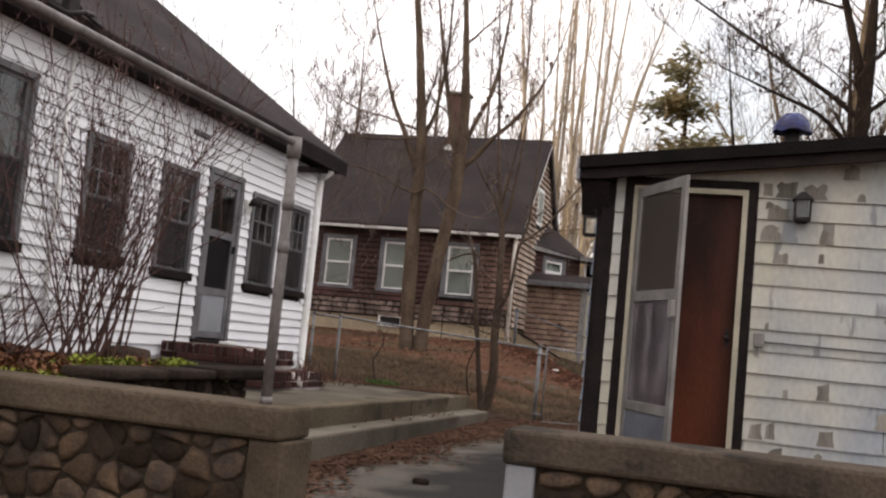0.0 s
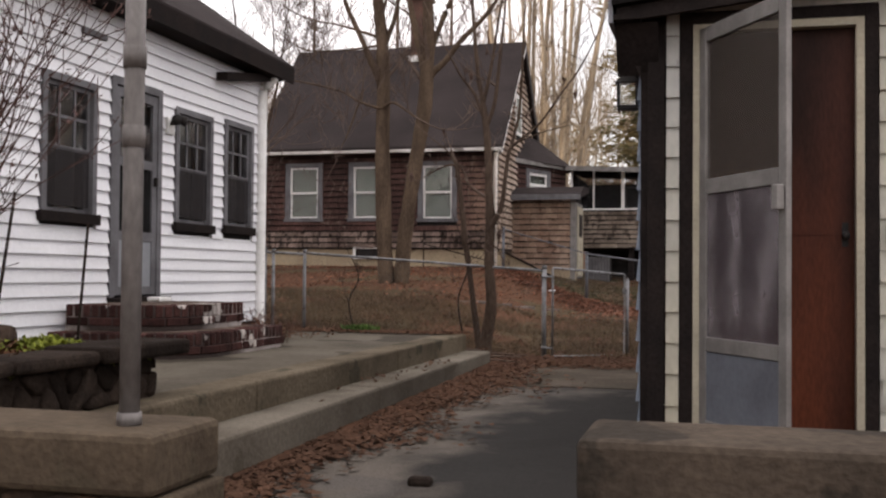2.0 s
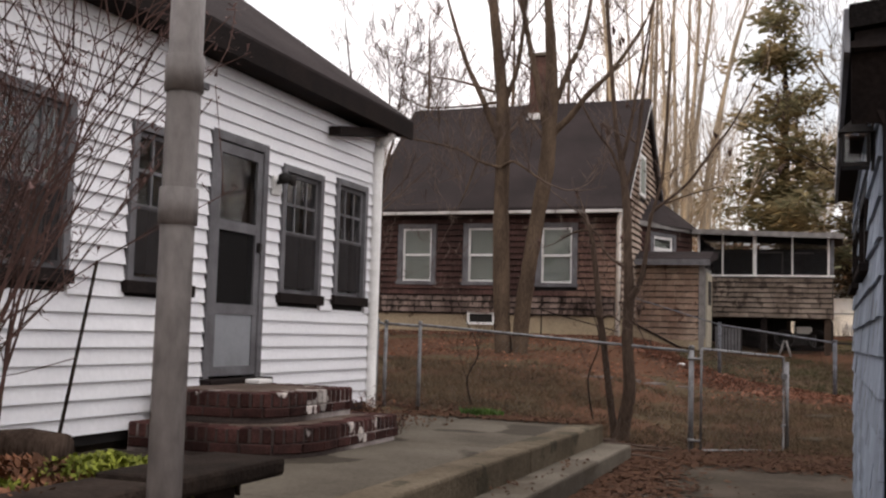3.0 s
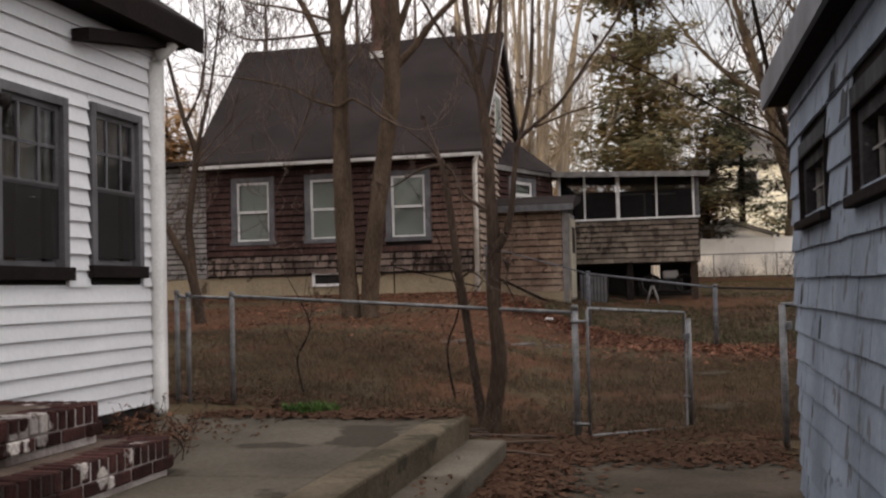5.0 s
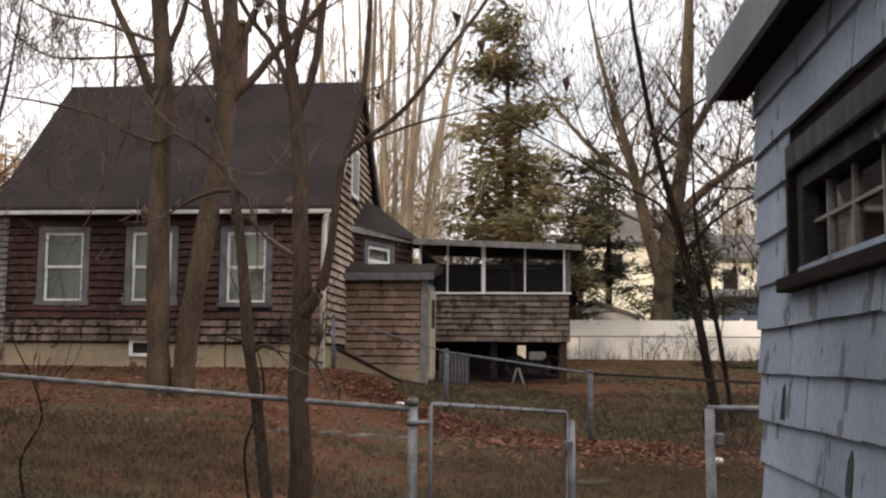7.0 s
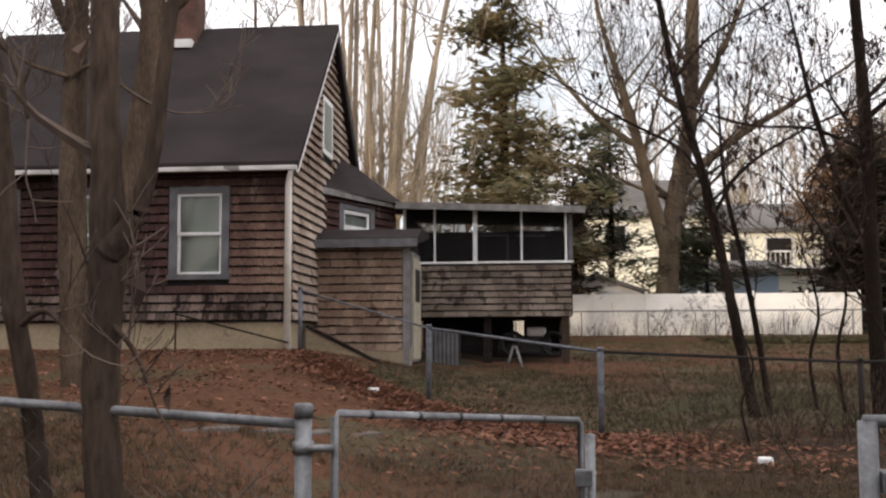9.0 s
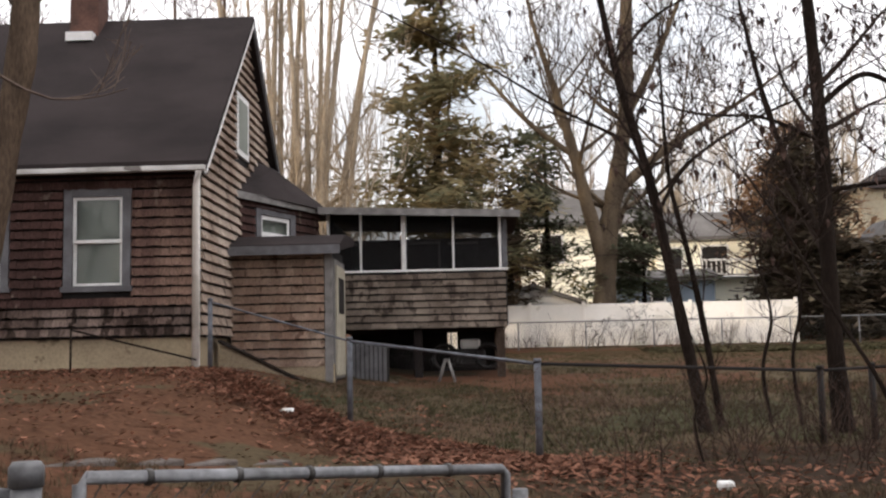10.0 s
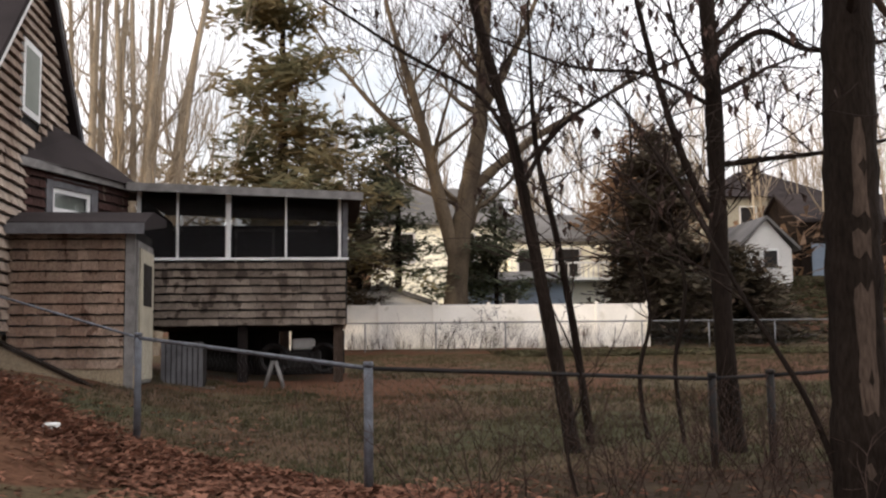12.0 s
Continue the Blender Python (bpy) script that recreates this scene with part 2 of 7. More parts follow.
CONCRETE = material("old_concrete", (0.148, 0.129, 0.102), (0.096, 0.082, 0.064), 1.6, 35, 0.95, 0.35, 0.2, patch=(0.088, 0.074, 0.056), patch_at=0.61, patch_scale=1.8, spec=0.08)
STAINED_CAP = material("blackened_capstone", (0.072, 0.056, 0.042), (0.040, 0.032, 0.025), 2.0, 40, 0.95, 0.4, 0.3, patch=(0.034, 0.028, 0.022), patch_at=0.55, patch_scale=2.6, spec=0.08)
CAPSTONE = material("wall_capstone", (0.094, 0.072, 0.050), (0.050, 0.038, 0.027), 2.2, 40, 0.95, 0.4, 0.25, patch=(0.065, 0.052, 0.036), patch_at=0.59, patch_scale=3, spec=0.08)
MORTAR = material("dark_mortar", (0.055, 0.043, 0.032), (0.033, 0.026, 0.020), 3, 40, 0.95, 0.4, 0.3, spec=0.05)
STONE = material("field_stone", (0.082, 0.054, 0.034), (0.036, 0.028, 0.023), 5, 50, 0.92, 0.4, 0.3, vary="object", amount=0.7, spec=0.08)
DARK_STONE = material("dark_bed_stone", (0.037, 0.027, 0.021), (0.018, 0.0135, 0.011), 4, 50, 0.95, 0.5, 0.35, vary="object", amount=0.35, spec=0.05)
BRICK = material("red_brick", (0.066, 0.030, 0.026), (0.034, 0.019, 0.017), 6, 60, 0.9, 0.4, 0.3, vary="object", amount=0.45,
                 patch=(0.44, 0.40, 0.37), patch_at=0.62, patch_scale=4.2, spec=0.05)
TREAD = material("dirty_step_top", (0.125, 0.096, 0.078), (0.075, 0.056, 0.045), 3, 50, 0.95, 0.4, 0.3, patch=(0.20, 0.17, 0.15), patch_at=0.63, patch_scale=5, spec=0.05)
BRICK_MORTAR = material("brick_mortar", (0.54, 0.49, 0.46), (0.17, 0.135, 0.12), 2.6, 50, 0.95, 0.4, 0.25,
                        tone_spot=((-4.5, 9.35, 1.1), (1.2, 0.95, 1.0), (0.055, 0.042, 0.037), (0.6, 1.15)))
# The asphalt is darker in a strip along the shed.
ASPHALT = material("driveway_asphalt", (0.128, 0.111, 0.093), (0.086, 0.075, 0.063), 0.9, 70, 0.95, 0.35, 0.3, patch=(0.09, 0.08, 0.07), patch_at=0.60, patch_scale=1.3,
                   tone_spot=((-1.3, 8.2, 0.58), (1.0, 4.1, 1.0), (0.030, 0.028, 0.026)), spec=0.05)
# Dark spot to the east: leaf mould and brush shade in the colour.
SOIL = material("leafy_soil", tone_spot=((3.2, 19.0, 0.75), (5.6, 7.5, 6.0), (0.044, 0.031, 0.022), (0.6, 1.2)), base=(0.094, 0.046, 0.027), second=(0.080, 0.042, 0.025), scale=0.5, fine=14, rough=0.97, bump=0.4, grain=0.35, patch=(0.074, 0.055, 0.032), patch_at=0.50, patch_scale=0.45, spec=0.03)
LAWN_SOIL = material("thin_lawn_soil", (0.082, 0.060, 0.036), (0.082, 0.050, 0.033), 0.6, 14, 0.97, 0.4, 0.35, patch=(0.058, 0.054, 0.029), patch_at=0.5, patch_scale=0.3, spec=0.03)
LITTER = material("fallen_leaves", (0.112, 0.060, 0.038), (0.074, 0.042, 0.028), 0.9, 8, 0.9, 0.1, 0.2, vary="island", amount=0.3, spec=0.05, thin=0.25)
RED_LITTER = material("rust_red_leaves", (0.215, 0.105, 0.068), (0.15, 0.072, 0.047), 0.9, 8, 0.9, 0.1, 0.2, vary="island", amount=0.55, spec=0.05, thin=0.25)
TERRACE_TOP = material("damp_terrace_concrete", (0.112, 0.098, 0.076), (0.072, 0.062, 0.048), 1.1, 45, 0.95, 0.35, 0.25, patch=(0.050, 0.042, 0.032), patch_at=0.57, patch_scale=1.2, spec=0.06)
PATH_SLAB = material("worn_path_concrete", (0.086, 0.069, 0.053), (0.050, 0.041, 0.031), 1.4, 45, 0.95, 0.4, 0.3, patch=(0.055, 0.046, 0.034), patch_at=0.55, patch_scale=1.6, spec=0.05)
KERB = material("mossy_kerb", (0.132, 0.107, 0.075), (0.078, 0.063, 0.044), 2.0, 35, 0.95, 0.4, 0.25, patch=(0.06, 0.052, 0.036), patch_at=0.6, patch_scale=2.5, spec=0.05)
EDGE_STONE = material("buried_edging", (0.15, 0.13, 0.118), (0.10, 0.082, 0.07), 3.0, 35, 0.95, 0.4, 0.25, spec=0.05)
MID_BARK = material("brown_grey_bark", (0.088, 0.062, 0.046), (0.048, 0.034, 0.026), 4, 45, 0.95, 0.8, 0.4, stretch=(1, 1, 0.25), spec=0.05)
GRASS = material("thin_grass", (0.060, 0.060, 0.031), (0.074, 0.058, 0.035), 0.6, 6, 0.95, 0.0, 0.3, vary="island", amount=0.3, spec=0.03, thin=0.45)
DRY_GRASS = material("dry_olive_grass", (0.118, 0.088, 0.055), (0.088, 0.065, 0.042), 0.8, 6, 0.95, 0.0, 0.3, vary="island", amount=0.3, spec=0.03, thin=0.35)
TUFT = material("green_tuft_leaf", (0.075, 0.125, 0.030), (0.05, 0.09, 0.025), 3, 20, 0.85, 0, 0.3, vary="island", amount=0.4, thin=0.3)
WING_SHINGLE = material("silvered_shingles", (0.27, 0.25, 0.235), (0.17, 0.15, 0.135), 1.2, 45, 0.92, 0.4, 0.3, vary="island", amount=0.25, stretch=(1, 1, 0.4), patch=(0.08, 0.066, 0.056), patch_at=0.6, patch_scale=5, spec=0.08)
MOSS = material("bright_groundcover", (0.17, 0.19, 0.025), (0.10, 0.12, 0.02), 3, 20, 0.8, 0.1, 0.3, vary="island", amount=0.5)
PINK_LEAF = material("dull_pink_dry_leaf", (0.155, 0.098, 0.090), (0.10, 0.062, 0.056), 3, 20, 0.85, 0.1, 0.3, vary="island", amount=0.5, thin=0.3)
RUST_LEAF = material("rusty_groundcover", (0.14, 0.06, 0.03), (0.09, 0.045, 0.025), 3, 20, 0.85, 0.1, 0.3, vary="island", amount=0.5)
OLD_GALV = material("weathered_galvanised_steel", (0.15, 0.157, 0.178), (0.10, 0.102, 0.11), 9, 60, 0.6, 0.1, 0.25, metal=0.5)
GALV = material("galvanised_steel", (0.235, 0.236, 0.242), (0.14, 0.138, 0.138), 9, 60, 0.55, 0.1, 0.25, metal=0.6)
WIRE = material("dull_wire", (0.10, 0.096, 0.092), (0.07, 0.065, 0.06), 6, 60, 0.6, 0, 0.2, metal=0.5)
BLACK_STEEL = material("black_steel", (0.018, 0.017, 0.017), (0.030, 0.026, 0.024), 6, 60, 0.6, 0.1, 0.2, metal=0.1, spec=0.12)
POST_PAINT = material("rusting_grey_paint", (0.168, 0.155, 0.148), (0.105, 0.094, 0.088), 6, 50, 0.55, 0.2, 0.25, patch=(0.055, 0.032, 0.024), patch_at=0.67, patch_scale=8, stretch=(1, 1, 0.5))
PIPE = material("painted_grey_pipe", (0.235, 0.222, 0.21), (0.15, 0.14, 0.132), 5, 50, 0.55, 0.15, 0.2)
BARK = material("grey_brown_bark", (0.118, 0.084, 0.058), (0.060, 0.043, 0.031), 4, 45, 0.95, 0.8, 0.4, stretch=(1, 1, 0.25), spec=0.05)
DARK_BARK = material("dark_bark", (0.024, 0.017, 0.013), (0.014, 0.010, 0.008), 4, 45, 0.95, 0.8, 0.4, stretch=(1, 1, 0.25), spec=0.05)
PALE_BARK = material("pale_bark", (0.35, 0.29, 0.215), (0.23, 0.185, 0.135), 3, 30, 0.95, 0.5, 0.3, stretch=(1, 1, 0.3), spec=0.05)
LIMB_BARK = material("olive_tan_bark", (0.128, 0.098, 0.066), (0.066, 0.050, 0.036), 1.5, 30, 0.95, 0.6, 0.35, stretch=(1, 1, 0.3), spec=0.05)
TWIG = material("grey_twig", (0.135, 0.10, 0.080), (0.09, 0.066, 0.054), 2, 20, 0.95, 0, 0.2, spec=0.05)
DARK_TWIG = material("dark_twig", (0.042, 0.030, 0.024), (0.028, 0.020, 0.016), 2, 20, 0.95, 0, 0.2, spec=0.03)
WEED_TWIG = material("brown_weed", (0.070, 0.046, 0.036), (0.046, 0.031, 0.025), 3, 20, 0.9, 0, 0.2, spec=0.03)
RED_TWIG = material("red_brown_twig", (0.085, 0.050, 0.042), (0.055, 0.034, 0.029), 3, 20, 0.9, 0, 0.2, spec=0.05)
NEEDLE = material("spruce_needles", (0.275, 0.205, 0.105), (0.15, 0.155, 0.095), 0.45, 6, 0.95, 0, 0.3, vary="island", amount=0.4, spec=0.03, thin=0.45)
DARK_NEEDLE = material("dark_evergreen", (0.098, 0.084, 0.058), (0.076, 0.056, 0.042), 0.6, 6, 0.95, 0, 0.3, vary="island", amount=0.5, spec=0.03, thin=0.35)
PINE_NEEDLE = material("pine_needles", (0.125, 0.14, 0.09), (0.10, 0.10, 0.065), 0.7, 6, 0.95, 0, 0.3, vary="island", amount=0.45, spec=0.03, thin=0.4)
DEAD_LEAF = material("dry_leaf", (0.070, 0.042, 0.032), (0.045, 0.028, 0.022), 2, 10, 0.9, 0, 0.2, vary="island", amount=0.4)
TAN_LEAF = material("tan_autumn_leaf", (0.42, 0.275, 0.145), (0.28, 0.19, 0.11), 0.3, 3, 0.95, 0, 0.3, vary="island", amount=0.35, spec=0.03, thin=0.45)
BRUSH = material("autumn_brush", (0.27, 0.165, 0.095), (0.17, 0.115, 0.08), 0.15, 3, 0.95, 0, 0.3, vary="island", amount=0.35, spec=0.03, thin=0.4)
VINYL = material("white_vinyl", (0.90, 0.86, 0.79), (0.82, 0.78, 0.71), 0.8, 20, 0.5, 0, 0.06, patch=(0.72, 0.68, 0.60), patch_at=0.58, patch_scale=0.9)
YELLOW_WALL = material("pale_yellow_siding", (0.94, 0.91, 0.76), (0.88, 0.85, 0.70), 0.6, 10, 0.7, 0, 0.08)
BLUE_WALL = material("blue_grey_siding", (0.25, 0.30, 0.36), (0.2, 0.24, 0.29), 0.6, 10, 0.7, 0, 0.08)
PALE_WALL = material("pale_siding", (0.66, 0.64, 0.60), (0.55, 0.53, 0.5), 0.6, 10, 0.7, 0, 0.08)
FAR_ROOF = material("grey_far_roof", (0.15, 0.14, 0.135), (0.1, 0.095, 0.09), 0.6, 10, 0.9, 0, 0.15)
BLIND = material("pale_blind", (0.27, 0.285, 0.25), (0.225, 0.24, 0.21), 1.2, 14, 0.85, 0, 0.06)
CHIMNEY = material("chimney_brick", (0.125, 0.066, 0.05), (0.078, 0.046, 0.037), 3, 30, 0.9, 0.3, 0.3)
BLUE_CAP = material("blue_tarp", (0.022, 0.034, 0.14), (0.035, 0.03, 0.05), 9, 20, 0.5, 0.1, 0.2)
PANE = glass("window_pane", (0.9, 0.92, 0.92))
SCREEN = gauze("fly_screen", (0.034, 0.030, 0.030), 0.5)
DOOR_SCREEN = gauze("worn_door_screen", (0.062, 0.052, 0.044), 0.5)
PORCH_SCREEN = gauze("porch_screen", (0.014, 0.013, 0.013), 0.5)
# Pale streaks in this pane's colour stand in for reflections.
DUSTY_GLARE_PANE = gauze("dusty_glare_pane", (0.050, 0.040, 0.046), 0.70, (0.20, 0.18, 0.19))


# ---- building helpers ----
def mesh_from(name, verts, faces, mat):
    me = bpy.data.meshes.new(name)
    me.from_pydata([tuple(v) for v in verts], [], [tuple(f) for f in faces])
    me.materials.append(mat)
    return me


def part(name, bm, mat, parent, label=""):
    """Links a bmesh as one mesh under a thing or a part."""
    bmesh.ops.recalc_face_normals(bm, faces=bm.faces)
    me = bpy.data.meshes.new(name)
    bm.to_mesh(me)
    bm.free()
    me.materials.append(mat)
    ob = new(name, me)
    ob.parent = parent
    return tagged(ob, label=label)


def mesh_part(name, me, parent, label="", where=None):
    ob = new(name, me)
    ob.parent = parent
    if where:
        ob.location = where
    return tagged(ob, label=label)


def thing(name, label, category, group="", kind=""):
    return tagged(new(name), label=label, category=category, group=group, kind=kind)


def along_x(y0, side=-1):
    """A wall that runs along x: u is x, d goes out of the wall."""
    return lambda u, d, z: (u, y0 + side * d, z)


def along_y(x0, side=1):
    return lambda u, d, z: (x0 + side * d, u, z)


def plain(u, d, z):
    return (u, d, z)


def slab(bm, u0, u1, d0, d1, z0, z1, at=plain, bevel=0.0):
    """A box in wall coordinates, with worn edges where bevel is given."""
    v = [bm.verts.new(at(u, d, z)) for u in (u0, u1) for d in (d0, d1) for z in (z0, z1)]
    quads = ((0, 1, 3, 2), (4, 6, 7, 5), (0, 4, 5, 1), (2, 3, 7, 6), (0, 2, 6, 4), (1, 5, 7, 3))
    made = [bm.faces.new([v[i] for i in q]) for q in quads]
    if bevel:
        edges = list({e for f in made for e in f.edges})
        bmesh.ops.bevel(bm, geom=edges, offset=bevel, segments=2, affect="EDGES", profile=0.5)
    return bm


def box(u0, u1, d0, d1, z0, z1, at=plain, bevel=0.0):
    return slab(bmesh.new(), u0, u1, d0, d1, z0, z1, at, bevel)


def prism(corners, at0, at1):
    """A solid between two copies of a polygon."""
    bm = bmesh.new()
    a, b = [bm.verts.new(at0(*c)) for c in corners], [bm.verts.new(at1(*c)) for c in corners]
    bm.faces.new(a)
    bm.faces.new(b[::-1])
    for i in range(len(a)):
        j = (i + 1) % len(a)
        bm.faces.new((a[i], b[i], b[j], a[j]))
    return bm


def tubes(runs, sides=6):
    """Vertices and faces of round bars: each run is (points, radii)."""
    verts, faces = [], []
    turn = [(math.cos(2 * math.pi * k / sides), math.sin(2 * math.pi * k / sides)) for k in range(sides)]
    for pts, radii in runs:
        start = len(verts)
        n = len(pts)
        for i in range(n):
            p = pts[i]
            q, r = pts[min(i + 1, n - 1)], pts[max(i - 1, 0)]
            dx, dy, dz = q[0] - r[0], q[1] - r[1], q[2] - r[2]
            s = math.sqrt(dx * dx + dy * dy + dz * dz) or 1.0
            dx, dy, dz = dx / s, dy / s, dz / s
            if abs(dz) < 0.9:
                h = math.hypot(dx, dy)
                ax, ay, az = -dy / h, dx / h, 0.0
            else:
                h = math.hypot(dy, dz)
                ax, ay, az = 0.0, -dz / h, dy / h
            bx, by, bz = dy * az - dz * ay, dz * ax - dx * az, dx * ay - dy * ax
            w = radii[i] if isinstance(radii, (list, tuple)) else radii
            for c, d in turn:
                verts.append((p[0] + w * (c * ax + d * bx), p[1] + w * (c * ay + d * by), p[2] + w * (c * az + d * bz)))
        for i in range(n - 1):
            for k in range(sides):
                m = (k + 1) % sides
                a = start + i * sides
                faces.append((a + k, a + m, a + sides + m, a + sides + k))
        faces.append(tuple(range(start + sides - 1, start - 1, -1)))
        faces.append(tuple(range(start + (n - 1) * sides, start + n * sides)))
    return verts, faces


def tube_part(name, runs, mat, parent, sides=8, label=""):
    verts, faces = tubes(runs, sides)
    me = mesh_from(name, verts, faces, mat)
    for p in me.polygons:
        p.use_smooth = True
    return mesh_part(name, me, parent, label)


def free_spans(u0, u1, holes):
    """The stretches of u0..u1 that no hole covers."""
    spans, at = [], u0
    for a, b in sorted(holes):
        if a > at:
            spans.append((at, min(a, u1)))
        at = max(at, b)
    if at < u1:
        spans.append((at, u1))
    return [(a, b) for a, b in spans if b - a > 0.02]


def sheathing(name, parent, mat, at, u0, u1, z0, z1, holes, thick=0.14):
    """A wall with its openings cut through. Holes are (u0, u1, z0, z1)."""
    bm = bmesh.new()
    cuts = sorted({z0, z1, *(h[2] for h in holes), *(h[3] for h in holes)})
    cuts = [c for c in cuts if z0 <= c <= z1]
    edges = sorted({u0, u1, *(h[0] for h in holes), *(h[1] for h in holes)})
    for a, b in zip(cuts, cuts[1:]):
        for s, e in zip(edges, edges[1:]):
            if not any(h[0] < (s + e) / 2 < h[1] and h[2] < (a + b) / 2 < h[3] for h in holes):
                slab(bm, s, e, -thick, 0, a, b, at)
    bmesh.ops.remove_doubles(bm, verts=bm.verts, dist=0.0005)
    return part(name, bm, mat, parent)


def clapboards(parent, mat, at, u0, u1, z0, z1, holes, exposure, tilt=None):
    """Long lapped boards, each a piece of its own, broken at the openings."""
    rng = random.Random(5)
    for k in range(int(math.ceil((z1 - z0) / exposure))):
        a, b = z0 + k * exposure, min(z0 + (k + 1) * exposure + 0.012, z1)
        mid = (a + b) / 2
        for s, e in free_spans(u0, u1, [(h[0] - 0.01, h[1] + 0.01) for h in holes if h[2] - 0.02 < mid < h[3] + 0.02]):
            lift = (tilt(s) if tilt else 0, tilt(e) if tilt else 0)
            out = 0.031 + rng.uniform(-0.002, 0.003)
            bm = bmesh.new()
            v = [bm.verts.new(at(u, d, z + dz)) for u, dz in ((s, lift[0]), (e, lift[1]))
                 for d, z in ((0.001, a), (out, a), (0.006, b), (0.001, b))]
            for q in ((0, 1, 2, 3), (7, 6, 5, 4), (0, 4, 5, 1), (1, 5, 6, 2), (2, 6, 7, 3), (3, 7, 4, 0)):
                bm.faces.new([v[i] for i in q])
            part("clapboard", bm, mat, parent)
        for h in holes:
            if a < h[3] < b and mid < h[3] + 0.02:
                # The board over an opening is notched to its head.
                part("clapboard", box(h[0] - 0.009, h[1] + 0.009, 0.001, 0.016, h[3] - 0.03, b, at), mat, parent)


def shingle_mesh(width, height, thick, at, mat, seed, inner=0.004, wobble=0.010):
    """One shingle, thick at its butt, with an uneven lower edge, at the origin of a wall."""
    r = random.Random(seed)
    o = at(0, 0, 0)
    w = width / 2 - 0.003
    drop = [r.uniform(-wobble, wobble) for _ in range(3)]
    pts = [(-w, 0.002, drop[0]), (0, 0.002, drop[1]), (w, 0.002, drop[2]), (-w, thick, drop[0]), (0, thick, drop[1]), (w, thick, drop[2]),
           (-w, inner, height), (w, inner, height)]
    verts = [tuple(a - b for a, b in zip(at(*p), o)) for p in pts]
    faces = [(0, 1, 4, 3), (1, 2, 5, 4), (3, 4, 5, 7, 6), (0, 3, 6), (2, 7, 5), (0, 6, 7, 2, 1)]
    bm = bmesh.new()
    vs = [bm.verts.new(v) for v in verts]
    for f in faces:
        bm.faces.new([vs[i] for i in f])
    bmesh.ops.recalc_face_normals(bm, faces=bm.faces)
    me = bpy.data.meshes.new("shingle")
    bm.to_mesh(me)
    bm.free()
    me.materials.append(mat)
    return me


def shingles(parent, mat, at, u0, u1, z0, z1, holes, exposure, widths, thick, seed, near=None, many=None, top=None, slot=0.0, wobble=0.010):
    """Courses of shingles. Those for which near(u, z) holds are pieces of their own, the rest one joined mesh. top(u): the wall's upper edge."""
    rng = random.Random(seed)
    kinds = {}
    verts, faces = [], []
    for k in range(int(math.ceil((z1 - z0) / exposure))):
        z = z0 + k * exposure
        for s, e in free_spans(u0, u1, [(h[0], h[1]) for h in holes if h[2] < z + exposure / 2 < h[3]]):
            u = s
            while u < e - 0.01:
                w = min(rng.choice(widths), e - u)
                if e - u - w < min(widths) * 0.4:
                    w = e - u
                mid = u + w / 2
                u += w
                if top and z + exposure * 0.5 > top(mid):
                    continue
                w = round(w, 2)
                key = (w, rng.randrange(3))
                own = near is None or near(mid, z)
                if key not in kinds:
                    kinds[key] = shingle_mesh(w, exposure - slot if slot else exposure + 0.02, thick, at, mat, hash(key) % 1000, thick * 0.4 if slot else 0.004, wobble)
                me = kinds[key]
                spot = at(mid, rng.uniform(0, 0.004), z + rng.uniform(-0.004, 0.004))
                if own:
                    mesh_part("shingle", me, parent, where=spot)
                else:
                    b = len(verts)
                    verts.extend((v.co.x + spot[0], v.co.y + spot[1], v.co.z + spot[2]) for v in me.vertices)
                    faces.extend(tuple(b + i for i in p.vertices) for p in me.polygons)
    if verts:
        tagged(mesh_part("shingling", mesh_from("shingling", verts, faces, many or mat), parent), kind="stuff")


